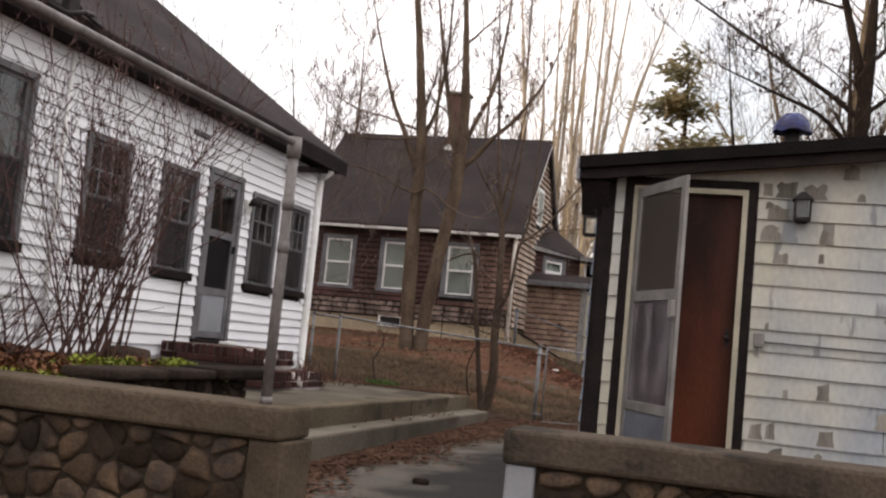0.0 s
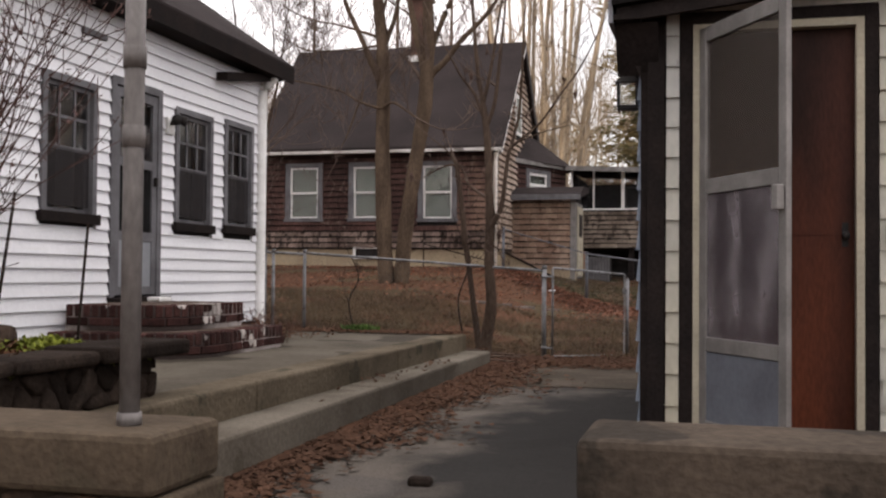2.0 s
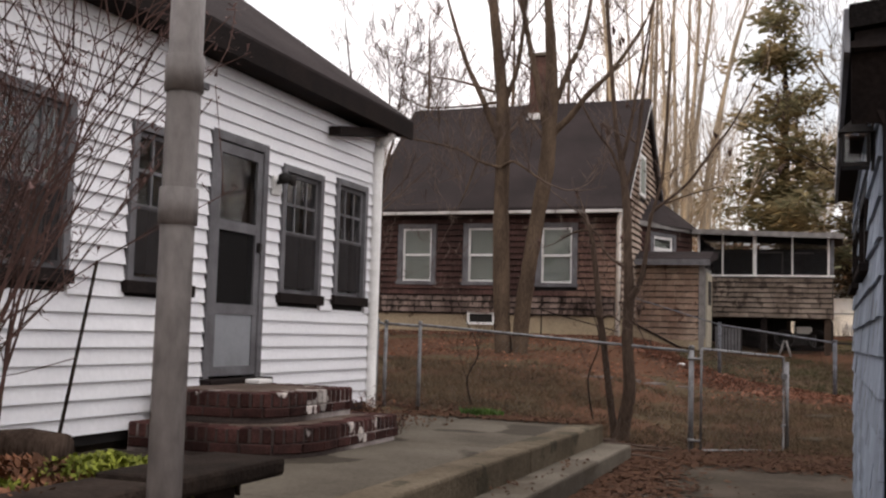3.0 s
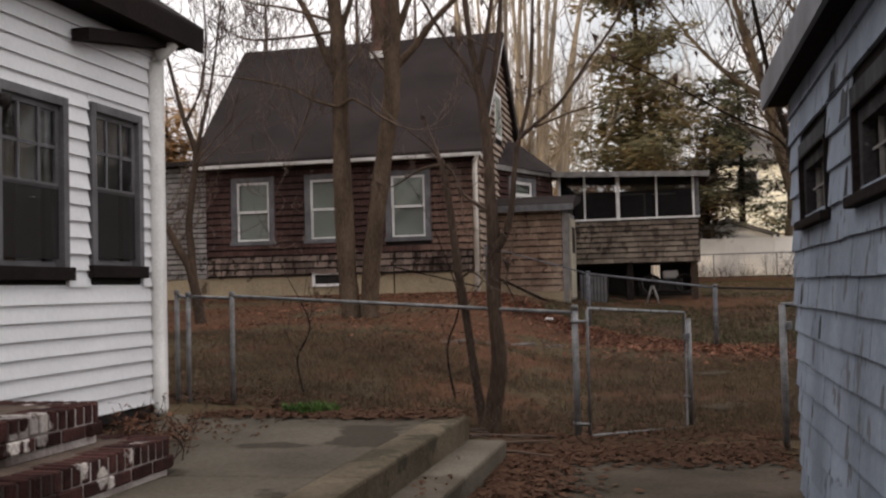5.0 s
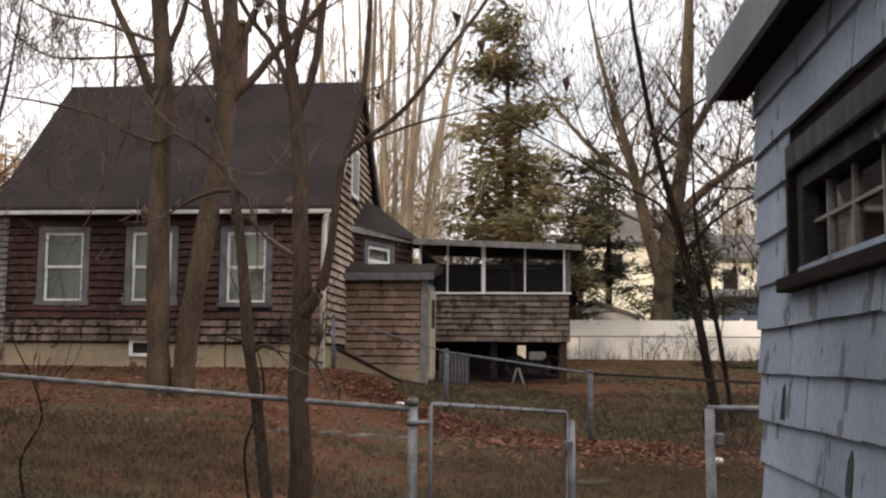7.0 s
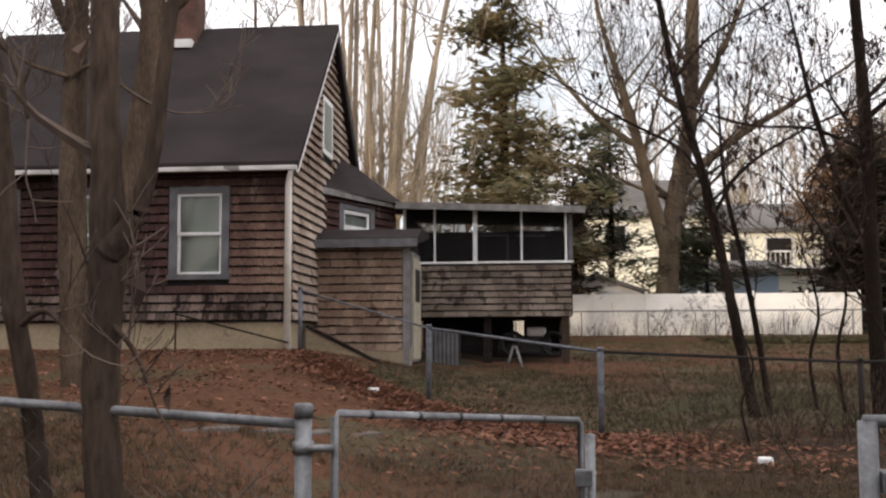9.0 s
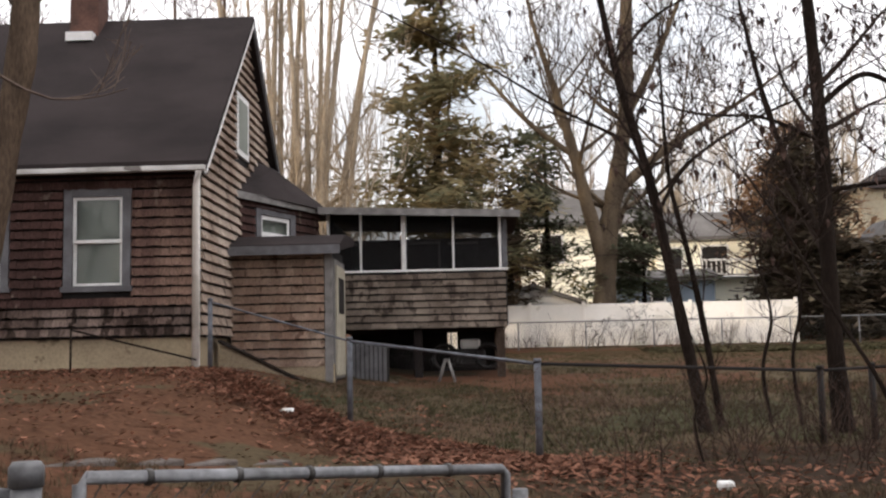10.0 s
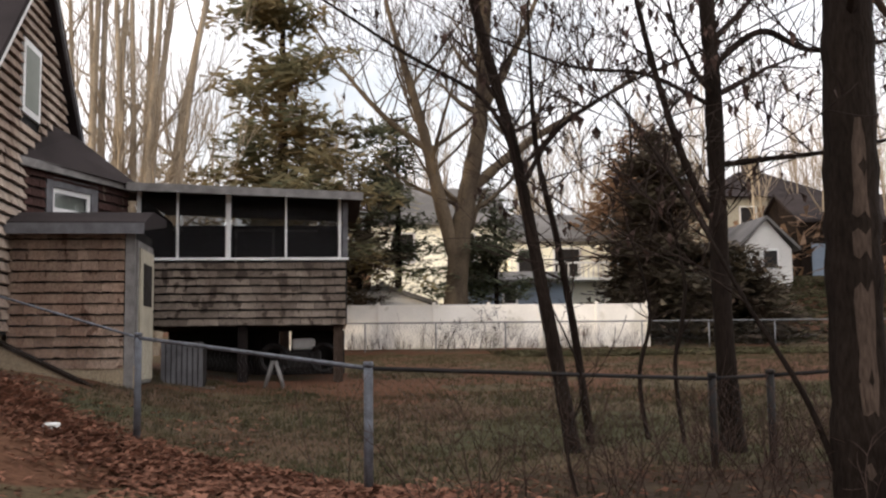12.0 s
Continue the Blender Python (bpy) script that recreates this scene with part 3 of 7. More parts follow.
def window(parent, at, u0, u1, z0, z1, trim, sash, sill, casing=0.09, cols=2, rows=2, low_screen=True, blind=None, rail=0.035):
    """A double-hung window: casing, two sashes with glazing bars, panes, a sill, and a screen or a blind."""
    w = new("window")
    w.parent = parent
    for a, b, c, d in ((u0, u0 + casing, z0, z1), (u1 - casing, u1, z0, z1), (u0 + casing, u1 - casing, z1 - casing, z1)):
        part("casing", box(a, b, -0.10, 0.042, c, d, at, 0.004), trim, w)
    part("sill", box(u0 - 0.03, u1 + 0.03, -0.06, 0.065, z0 - 0.065, z0 + 0.02, at, 0.006), sill, w)
    a, b, lo, hi = u0 + casing, u1 - casing, z0 + 0.02, z1 - casing
    mid = (lo + hi) / 2
    for name, s, e, d in (("lower_sash", lo, mid + 0.02, -0.02), ("upper_sash", mid - 0.02, hi, 0.005)):
        bm = bmesh.new()
        f = rail
        slab(bm, a, a + f, d - 0.03, d, s, e, at)
        slab(bm, b - f, b, d - 0.03, d, s, e, at)
        slab(bm, a + f, b - f, d - 0.03, d, s, s + f, at)
        slab(bm, a + f, b - f, d - 0.03, d, e - f, e, at)
        frame_ob = part(name, bm, sash, w)
        if name == "upper_sash" and cols * rows > 1:
            for k in range(1, cols):
                u = a + (b - a) * k / cols
                part("glazing_bar", box(u - 0.011, u + 0.011, d - 0.022, d - 0.002, s + f, e - f, at), sash, frame_ob)
            for k in range(1, rows):
                z = s + (e - s) * k / rows
                part("glazing_bar", box(a + f, b - f, d - 0.024, d - 0.006, z - 0.011, z + 0.011, at), sash, frame_ob)
        pane = part("pane", box(a + f * 0.8, b - f * 0.8, d - 0.018, d - 0.014, s + f * 0.8, e - f * 0.8, at), PANE, frame_ob)
        pane.visible_shadow = False
    if low_screen:
        part("insect_screen", box(a + 0.01, b - 0.01, 0.004, 0.007, lo + 0.05, mid, at), SCREEN, w)
    if blind:
        part("blind", box(a, b, -0.085, -0.078, lo, hi, at), blind, w)
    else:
        # A near-black sheet in place of the unlit room.
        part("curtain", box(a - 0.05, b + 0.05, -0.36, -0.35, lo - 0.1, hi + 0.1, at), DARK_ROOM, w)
    return w


def smooth(t):
    t = np.clip(t, 0, 1)
    return t * t * (3 - 2 * t)


def lawn_edge(x):
    """Where the thin lawn begins, at the wire fence that bounds it."""
    return np.interp(x, [-5.9, -3.45, -1.21, 1.85, 9], [27.85, 25.9, 23.2, 24.0, 24.5])


def ground_z(x, y):
    """The lie of the land: up a step from the street, a bank to the west beyond the wire fence, a lawn rising to the north."""
    lawn = np.interp(y, [-80, 4.7, 5.3, 13, 14.4, 23.5, 28, 33, 59, 75, 100, 300], [0.1, 0.15, 0.5, 0.6, 0.62, 0.84, 1.13, 1.47, 1.95, 4.7, 6.5, 16])
    bank = np.interp(y, [-80, 4.7, 5.3, 13, 14.4, 20, 27.5, 33, 59, 75, 100, 300], [0.1, 0.15, 0.8, 0.86, 0.9, 1.2, 1.75, 1.8, 2.2, 4.7, 6.5, 16])
    east = 1.5 * smooth((x - 13) / 9) * smooth((y - 60) / 14)
    return lawn + (bank - lawn) * smooth((-2.8 - x) / 3.2) + east


# ---- ground ----
def graded(lo, fine0, fine1, hi, step, grow=1.22):
    line = list(np.arange(fine0, fine1 + 1e-6, step))
    d, v = step, fine1
    while v < hi:
        d *= grow
        v += d
        line.append(v)
    d, v = step, fine0
    while v > lo:
        d *= grow
        v -= d
        line.insert(0, v)
    return np.array(line)


gx, gy = graded(-420, -15, 10, 420, 0.3), graded(-120, 4, 36, 620, 0.3)
X, Y = np.meshgrid(gx, gy)
Z = ground_z(X, Y)
wave = np.sin(X * 1.7 + np.sin(Y * 0.9) * 2) * np.sin(Y * 1.3 + np.cos(X * 0.8) * 2)
Z = Z + 0.018 * wave * (Y > 14.6) * (Y < 60)
cols = len(gx)
quads = [(r * cols + c, r * cols + c + 1, (r + 1) * cols + c + 1, (r + 1) * cols + c) for r in range(len(gy) - 1) for c in range(cols - 1)]
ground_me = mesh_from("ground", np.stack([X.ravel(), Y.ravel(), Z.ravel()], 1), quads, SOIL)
ground_me.materials.append(LAWN_SOIL)
for p in ground_me.polygons:
    p.use_smooth = True
    x, y = p.center.x, p.center.y
    if -4.6 < x < 12 and lawn_edge(x) + 0.25 * math.sin(x * 3.1) < y < 29.8 + 0.9 * math.sin(x * 1.3):
        p.material_index = 1
tagged(new("ground", ground_me), label="leaf-strewn bare soil and thin lawn on a bank", category="ground", kind="structure")

driveway = tagged(new("pavement_driveway"), label="cracked asphalt and concrete path with drifted leaves", category="path", kind="structure")
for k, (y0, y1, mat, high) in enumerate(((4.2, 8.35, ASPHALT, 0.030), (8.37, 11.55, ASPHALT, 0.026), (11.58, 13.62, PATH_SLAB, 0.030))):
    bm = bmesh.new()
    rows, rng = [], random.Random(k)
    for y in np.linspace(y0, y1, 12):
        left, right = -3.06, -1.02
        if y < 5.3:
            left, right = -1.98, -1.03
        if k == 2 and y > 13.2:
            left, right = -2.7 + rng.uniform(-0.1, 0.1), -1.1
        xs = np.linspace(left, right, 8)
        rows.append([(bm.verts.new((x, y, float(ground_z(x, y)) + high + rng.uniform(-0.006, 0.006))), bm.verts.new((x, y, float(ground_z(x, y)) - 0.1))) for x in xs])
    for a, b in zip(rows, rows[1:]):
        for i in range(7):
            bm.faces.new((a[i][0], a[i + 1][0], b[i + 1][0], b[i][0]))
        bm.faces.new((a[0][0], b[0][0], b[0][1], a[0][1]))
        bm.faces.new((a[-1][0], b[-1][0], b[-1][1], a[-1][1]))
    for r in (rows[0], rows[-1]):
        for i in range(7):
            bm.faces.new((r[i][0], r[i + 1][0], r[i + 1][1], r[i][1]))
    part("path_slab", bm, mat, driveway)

terrace = tagged(new("pavement_terrace"), label="worn concrete terrace with one long step", category="terrace", kind="structure")
for y0, y1 in ((5.22, 8.1), (8.11, 10.9), (10.91, 13.42)):
    part("upper_slab", box(-5.55, -3.50, y0, y1, 0.55, 0.945, bevel=0.012), TERRACE_TOP, terrace)
    part("kerb", box(-3.497, -3.25, y0, y1, 0.5, 0.952, bevel=0.02), KERB, terrace)
for y0, y1 in ((6.98, 9.6), (9.61, 13.4)):
    part("lower_step", box(-3.30, -2.98, y0, y1, 0.35, 0.775, bevel=0.022), CONCRETE, terrace)


# ---- stone walls by the street ----
def clipped(poly, px, pz, qx, qz):
    """The part of a polygon that lies nearer to p than to q."""
    mx, mz, nx, nz = (px + qx) / 2, (pz + qz) / 2, qx - px, qz - pz
    side = [(x - mx) * nx + (z - mz) * nz for x, z in poly]
    out = []
    for i in range(len(poly)):
        j = (i + 1) % len(poly)
        if side[i] <= 0:
            out.append(poly[i])
        if (side[i] < 0) != (side[j] < 0):
            f = side[i] / (side[i] - side[j])
            out.append((poly[i][0] + (poly[j][0] - poly[i][0]) * f, poly[i][1] + (poly[j][1] - poly[i][1]) * f))
    return out


def rubble(parent, x0, x1, z0, z1, at, size, seed, mat, gap=0.012, name="stone"):
    """Irregular stones fitted together over a wall face, each rounded and proud of the mortar."""
    r = random.Random(seed)
    seeds = [(x0 + (i + r.uniform(0.08, 0.92)) * size, z0 + (k + r.uniform(0.08, 0.92)) * size * 0.8)
             for i in range(int((x1 - x0) / size) + 1) for k in range(int((z1 - z0) / (size * 0.8)) + 1)]
    for px, pz in seeds:
        poly = [(x0, z0), (x1, z0), (x1, z1), (x0, z1)]
        for qx, qz in seeds:
            if (qx, qz) != (px, pz) and abs(qx - px) < size * 3 and poly:
                poly = clipped(poly, px, pz, qx, qz)
        if len(poly) < 3:
            continue
        cx, cz = sum(p[0] for p in poly) / len(poly), sum(p[1] for p in poly) / len(poly)
        rim = []
        for i in range(len(poly)):
            (ax, az), (bx, bz), (ex, ez) = poly[i - 1], poly[i], poly[(i + 1) % len(poly)]
            rim += [(bx + (ax - bx) * 0.28, bz + (az - bz) * 0.28), (bx + (ex - bx) * 0.28, bz + (ez - bz) * 0.28)]
        n, out = len(rim), r.uniform(0.012, 0.04)
        verts = []
        for shrink, d in ((1.0, 0.02), (0.96, -out * 0.4), (0.82, -out * 0.85), (0.45, -out)):
            for x, z in rim:
                reach = max(math.hypot(x - cx, z - cz), 0.02)
                f = shrink * (reach - gap) / reach
                verts.append(at(cx + (x - cx) * f, -d + r.uniform(-0.003, 0.003), cz + (z - cz) * f))
        faces = [(k * n + i, k * n + (i + 1) % n, (k + 1) * n + (i + 1) % n, (k + 1) * n + i) for k in range(3) for i in range(n)]
        faces.append(tuple(range(3 * n, 4 * n)))
        me = mesh_from(name, verts, faces, mat)
        for p in me.polygons:
            p.use_smooth = True
        mesh_part(name, me, parent)


def street_wall(name, x0, x1, y0, cap_z, seed, pier_at, pier_wide, pier_mat, stone_from, stone_to):
    w = tagged(new(name), label="old fieldstone garden wall with a thick concrete cap", category="wall", kind="structure")
    part("core", box(x0, x1, y0 + 0.05, y0 + 0.32, 0.0, cap_z - 0.165), MORTAR, w)
    cuts = [x0 - 0.06, x0 + (x1 - x0) * 0.36, x0 + (x1 - x0) * 0.7, x1 + 0.06]
    for a, b in zip(cuts, cuts[1:]):
        part("capstone", box(a + 0.002, b - 0.002, y0 - 0.02, y0 + 0.37, cap_z - 0.165, cap_z, bevel=0.022), STAINED_CAP if x1 > 0 else CAPSTONE, w)
    part("pier", box(pier_at, pier_at + pier_wide, y0 + 0.0, y0 + 0.36, 0.0, cap_z - 0.168, bevel=0.012), pier_mat, w, "smooth rendered end block")
    rubble(w, stone_from, stone_to, 0.12, cap_z - 0.17, along_x(y0 + 0.045, -1), 0.17, seed, STONE, 0.007)
    return w


street_wall("wall_west_of_gap", -9.0, -2.10, 4.85, 1.165, 2, -2.21, 0.19, CAPSTONE, -4.6, -2.23)
street_wall("wall_east_of_gap", -0.92, 5.0, 5.02, 1.185, 3, -0.96, 0.14, KICK, -0.81, 1.9)

# ---- raised bed ----
bed = tagged(new("raised_bed"), label="raised planting bed edged with dark rough stones", category="flower bed")
part("soil", box(-5.5, -3.5, 5.3, 7.18, 0.9, 1.14), SOIL, bed)
rng = random.Random(11)
part("stone_core", box(-3.54, -3.43, 5.3, 7.18, 0.945, 1.165), DARK_STONE, bed)
rubble(bed, 5.3, 7.24, 0.945, 1.162, along_y(-3.43, 1), 0.17, 12, DARK_STONE, 0.008, "edging_stone")
for a, b in ((5.32, 6.02), (6.03, 6.62), (6.63, 7.40)):
    part("edging_slab", box(-3.66, -3.31 - 0.03 * (a < 6.5), a, b, 1.163, 1.24 - 0.015 * (a < 6.5), bevel=0.02), DARK_STONE, bed)
for a, b in ((-5.5, -4.9), (-4.89, -4.2), (-4.19, -3.67)):
    part("edging_stone", box(a, b, 7.19, 7.38, 0.95, 1.19 + 0.03 * (b > -4), bevel=0.02), DARK_STONE, bed)


def scatter(name, label, category, mat, spots, size, upright, seed, kind="stuff", blades=5):
    """Many small curled leaves or blades at the given spots."""
    r = random.Random(seed)
    verts, faces = [], []
    for x, y, z in spots:
        for _ in range(blades):
            a, s = r.uniform(0, 6.283), size * r.uniform(0.5, 1.3)
            tip = upright * r.uniform(0.3, 1.2)
            c, d = math.cos(a), math.sin(a)
            px, py = x + r.uniform(-1, 1) * size, y + r.uniform(-1, 1) * size
            b = len(verts)
            verts += [(px, py, z), (px + c * s * 0.5 - d * s * 0.28, py + d * s * 0.5 + c * s * 0.28, z + tip * 0.6),
                      (px + c * s * 0.5 + d * s * 0.28, py + d * s * 0.5 - c * s * 0.28, z + tip * 0.5 + 0.01), (px + c * s, py + d * s, z + tip)]
            faces += [(b, b + 2, b + 1), (b + 1, b + 2, b + 3)]
    ob = new(name, mesh_from(name, verts, faces, mat))
    return tagged(ob, label=label, category=category, kind=kind)


rng = random.Random(21)
spots = []
for c, s, n in ((5.85, 0.2, 500), (6.25, 0.12, 260), (6.88, 0.22, 900)):
    for _ in range(n):
        dx, dy = rng.gauss(0, 1), rng.gauss(0, 1)
        spots.append((-3.85 + dx * 0.15, c + dy * s, 1.14 + 0.11 * math.exp(-(dx * dx + dy * dy) * 0.4) * rng.random()))
scatter("groundcover", "bright yellow-green low groundcover in the bed", "plants", MOSS, spots, 0.034, 0.035, 3)
spots = []
for _ in range(2600):
    x, y = rng.uniform(-5.4, -3.6), rng.uniform(5.4, 7.15)
    spots.append((x, y, 1.13 + rng.uniform(0, 0.05) + 0.05 * math.sin(x * 5.1) * math.sin(y * 6.3)))
scatter("dry_plants", "rusty dead plants and leaves in the bed", "plants", RUST_LEAF, spots, 0.05, 0.045, 4)

log_ob = thing("fallen_log", "short dark rotting log lying in the bed", "log")
tube_part("bark", [([(-4.50, 7.06, 1.225), (-4.36, 7.09, 1.23), (-4.20, 7.12, 1.222)], [0.078, 0.088, 0.08])], MID_BARK, log_ob, 12)

# ---- brick door step ----
steps = tagged(new("brick_doorstep"), label="two worn red brick steps with flaking white mortar", category="steps")


def brick_mesh(l, w, h, mat):
    """One worn brick: long in x, its own corner slightly knocked off."""
    bm = box(-l / 2, l / 2, -w / 2, w / 2, -h / 2, h / 2)
    bmesh.ops.bevel(bm, geom=list(bm.edges), offset=0.006, segments=1, affect="EDGES")
    bmesh.ops.recalc_face_normals(bm, faces=bm.faces)
    me = bpy.data.meshes.new("brick")
    bm.to_mesh(me)
    bm.free()
    me.materials.append(mat)
    return me


BRICK_END, BRICK_FLAT = brick_mesh(0.19, 0.055, 0.092, BRICK), brick_mesh(0.095, 0.19, 0.06, BRICK)


def rounded_edge(x1, y0, y1, r0, r1):
    """The free edge of a step against the house: south side, rounded corner, east side, rounded corner, north side."""
    pts = [(-5.5, y0)]
    pts += [(x1 - r0 + r0 * math.sin(k * math.pi / 16), y0 + r0 - r0 * math.cos(k * math.pi / 16)) for k in range(9)]
    pts += [(x1 - r1 + r1 * math.cos(k * math.pi / 16), y1 - r1 + r1 * math.sin(k * math.pi / 16)) for k in range(9)]
    return pts + [(-5.5, y1)]


def walk_edge(pts, step, first):
    """Places every step metres along a line, with the way that points out of it."""
    out, left = [], first
    for (ax, ay), (bx, by) in zip(pts, pts[1:]):
        n = math.hypot(bx - ax, by - ay)
        while left < n:
            f = left / n
            out.append((ax + (bx - ax) * f, ay + (by - ay) * f, math.atan2(-(bx - ax) / n, (by - ay) / n)))
            left += step
        left -= n
    return out


def brick_step(x1, y0, y1, r0, r1, z0, z1):
    rng = random.Random(int(z1 * 1000))
    edge = rounded_edge(x1, y0, y1, r0, r1)
    for name, inset, lo, hi, mat in (("mortar_bed", 0.008, z0, z1 - 0.012, BRICK_MORTAR), ("tread", 0.15, z1 - 0.0115, z1 - 0.002, TREAD)):
        ring = rounded_edge(x1 - inset, y0 + inset, y1 - inset, r0, r1)
        part(name, prism(ring, lambda x, y, z=lo: (x, y, z), lambda x, y, z=hi: (x, y, z)), mat, steps)
    for x, y, a in walk_edge(edge, 0.074, 0.035):
        ob = mesh_part("brick", BRICK_END, steps, where=(x - 0.095 * math.cos(a), y - 0.095 * math.sin(a), z1 - 0.047 + rng.uniform(-0.004, 0.003)))
        ob.rotation_euler = (rng.uniform(-0.02, 0.02), 0, a + rng.uniform(-0.02, 0.02))
    z, odd = z1 - 0.130, 0
    while z > z0 + 0.02:
        for x, y, a in walk_edge(edge, 0.207, 0.1 + 0.1 * (odd % 2)):
            ob = mesh_part("brick", BRICK_FLAT, steps, where=(x - 0.046 * math.cos(a), y - 0.046 * math.sin(a), z))
            ob.rotation_euler = (0, 0, a + rng.uniform(-0.01, 0.01))
        z -= 0.073
        odd += 1


# ---- white house ----
white_house = tagged(new("clapboard_house"), label="white clapboard cottage with grey trim and dark eaves", category="house")
EAST = along_y(-5.58, 1)
WIN = [(6.30, 7.20, 2.02, 3.42), (7.96, 8.66, 2.06, 3.14), (9.22, 9.94, 2.03, 3.12), (11.23, 11.97, 2.04, 3.15), (12.24, 12.92, 2.06, 3.18)]
DOOR = (10.16, 10.98, 1.36, 3.25)
house_holes = [(a + 0.05, b - 0.05, c + 0.02, d - 0.05) for a, b, c, d in WIN] + [(DOOR[0] + 0.05, DOOR[1] - 0.05, DOOR[2], DOOR[3] - 0.05)]
sheathing("wall", white_house, DARK_ROOM, EAST, -2.0, 13.28, 1.0, 3.80, house_holes)
part("wall", box(-12.4, -5.73, 13.14, 13.28, 0.6, 3.8), WHITE_SIDING, white_house)
part("wall", box(-12.4, -5.73, -2.0, -1.86, 0.6, 3.8), WHITE_SIDING, white_house)
part("wall", box(-12.54, -12.4, -2.0, 13.28, 0.6, 3.8), WHITE_SIDING, white_house)
part("inner_floor", box(-12.4, -5.73, -1.85, 13.13, 1.02, 1.1), DARK_ROOM, white_house)
part("foundation", box(-12.4, -5.66, -1.9, 13.2, 0.4, 1.0), MORTAR, white_house)
clapboards(white_house, WHITE_SIDING, EAST, -1.9, 13.10, 1.07, 3.78, [(a - 0.0, b, c - 0.07, d) for a, b, c, d in WIN] + [DOOR], 0.108)
part("corner_board", box(13.105, 13.285, 0.0, 0.026, 1.0, 3.78, EAST, 0.004), WHITE_TRIM, white_house)
gable = prism([(-12.5, 3.8), (-5.6, 3.8), (-9.05, 6.35)], lambda x, z: (x, 13.14, z), lambda x, z: (x, 13.27, z))
part("gable_wall", gable, WHITE_SIDING, white_house)
for sx in (1, -1):
    ridge_x, eave_x = -9.05, -9.05 + sx * 3.73
    corners = [(ridge_x, 6.56), (eave_x, 3.95), (eave_x, 3.84), (ridge_x, 6.43)]
    part("roof", prism(corners, lambda x, z: (x, -2.4, z), lambda x, z: (x, 13.50, z)), ROOF, white_house, "dark asphalt roof slope")
part("soffit", box(-2.4, 13.3, -0.0, 0.235, 3.755, 3.78, EAST), BLACK_TRIM, white_house)
part("fascia", box(-2.4, 13.49, 0.236, 0.262, 3.755, 3.925, EAST), BLACK_TRIM, white_house)
part("eave_return", prism([(12.02, 3.535), (13.38, 3.765), (13.38, 3.85), (12.02, 3.62)], lambda y, z: EAST(y, 0.035, z), lambda y, z: EAST(y, 0.16, z)), BLACK_TRIM, white_house)
for a, b, c, d in WIN:
    window(white_house, EAST, a, b, c, d, GREY_TRIM, GREY_TRIM, BLACK_TRIM, casing=0.06, cols=3 if b - a < 0.8 else 2, rows=2)
storm = new("storm_door")
storm.parent = white_house
a, b, c, d = DOOR
for u0, u1, z0, z1 in ((a, a + 0.07, c, d), (b - 0.07, b, c, d), (a + 0.07, b - 0.07, d - 0.07, d)):
    part("casing", box(u0, u1, -0.1, 0.036, z0, z1, EAST, 0.004), GREY_TRIM, storm)
bm = bmesh.new()
for u0, u1, z0, z1 in ((a + 0.075, a + 0.145, c + 0.03, d - 0.08), (b - 0.145, b - 0.075, c + 0.03, d - 0.08), (a + 0.145, b - 0.145, d - 0.16, d - 0.08),
                       (a + 0.145, b - 0.145, 2.50, 2.58), (a + 0.145, b - 0.145, 1.86, 1.94), (a + 0.145, b - 0.145, c + 0.03, c + 0.1)):
    slab(bm, u0, u1, -0.01, 0.022, z0, z1, EAST)
part("stile_frame", bm, GREY_TRIM, storm)
part("kick_panel", box(a + 0.145, b - 0.145, -0.002, 0.012, c + 0.1, 1.86, EAST), KICK, storm, "pale grey lower door panel")
part("upper_pane", box(a + 0.145, b - 0.145, 0.002, 0.006, 2.58, d - 0.16, EAST), PANE, storm)
part("insect_screen", box(a + 0.145, b - 0.145, 0.003, 0.006, 1.94, 2.50, EAST), PORCH_SCREEN, storm)
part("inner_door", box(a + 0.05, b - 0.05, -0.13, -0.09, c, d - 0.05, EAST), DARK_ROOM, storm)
part("handle", box(b - 0.13, b - 0.10, 0.022, 0.06, 2.36, 2.44, EAST, 0.006), BLACK_STEEL, storm)
part("threshold", box(a - 0.02, b + 0.06, 0.0, 0.12, 1.285, 1.37, EAST, 0.01), BLACK_TRIM, storm)
tube_part("downspout", [([(-5.40, 13.13, 3.765), (-5.415, 13.125, 3.74), (-5.45, 13.115, 3.705), (-5.49, 13.10, 3.665), (-5.525, 13.09, 3.60), (-5.53, 13.09, 3.50), (-5.53, 13.09, 1.06), (-5.50, 13.07, 0.99)], 0.05)], WHITE_TRIM, white_house, 12, "white painted downspout")
tube_part("conduit", [([(-5.53, 7.58, 3.72), (-5.53, 7.62, 1.2)], 0.018)], WHITE_TRIM, white_house, 8)
part("wall_plate", box(9.72, 10.05, 0.02, 0.05, 3.50, 3.55, EAST, 0.004), GREY_TRIM, white_house)
flood = thing("flood_lamp", "black twin floodlight on a white wall plate", "lamp")
part("back_plate", box(11.04, 11.17, 0.021, 0.055, 2.86, 3.02, EAST, 0.01), WHITE_TRIM, flood)
for (x1, y1), (x2, y2) in (((-5.47, 11.06), (-5.40, 10.98)), ((-5.46, 11.12), (-5.39, 11.14))):
    tube_part("lamp_head", [([(-5.53, 11.10, 2.96), (x1, y1, 2.985), ((x1 + x2) / 2, (y1 + y2) / 2, 2.99), (x2, y2, 2.98)], [0.015, 0.024, 0.042, 0.05])], BLACK_STEEL, flood, 12)
brick_step(-4.32, 9.25, 11.02, 0.5, 0.12, 0.94, 1.135)
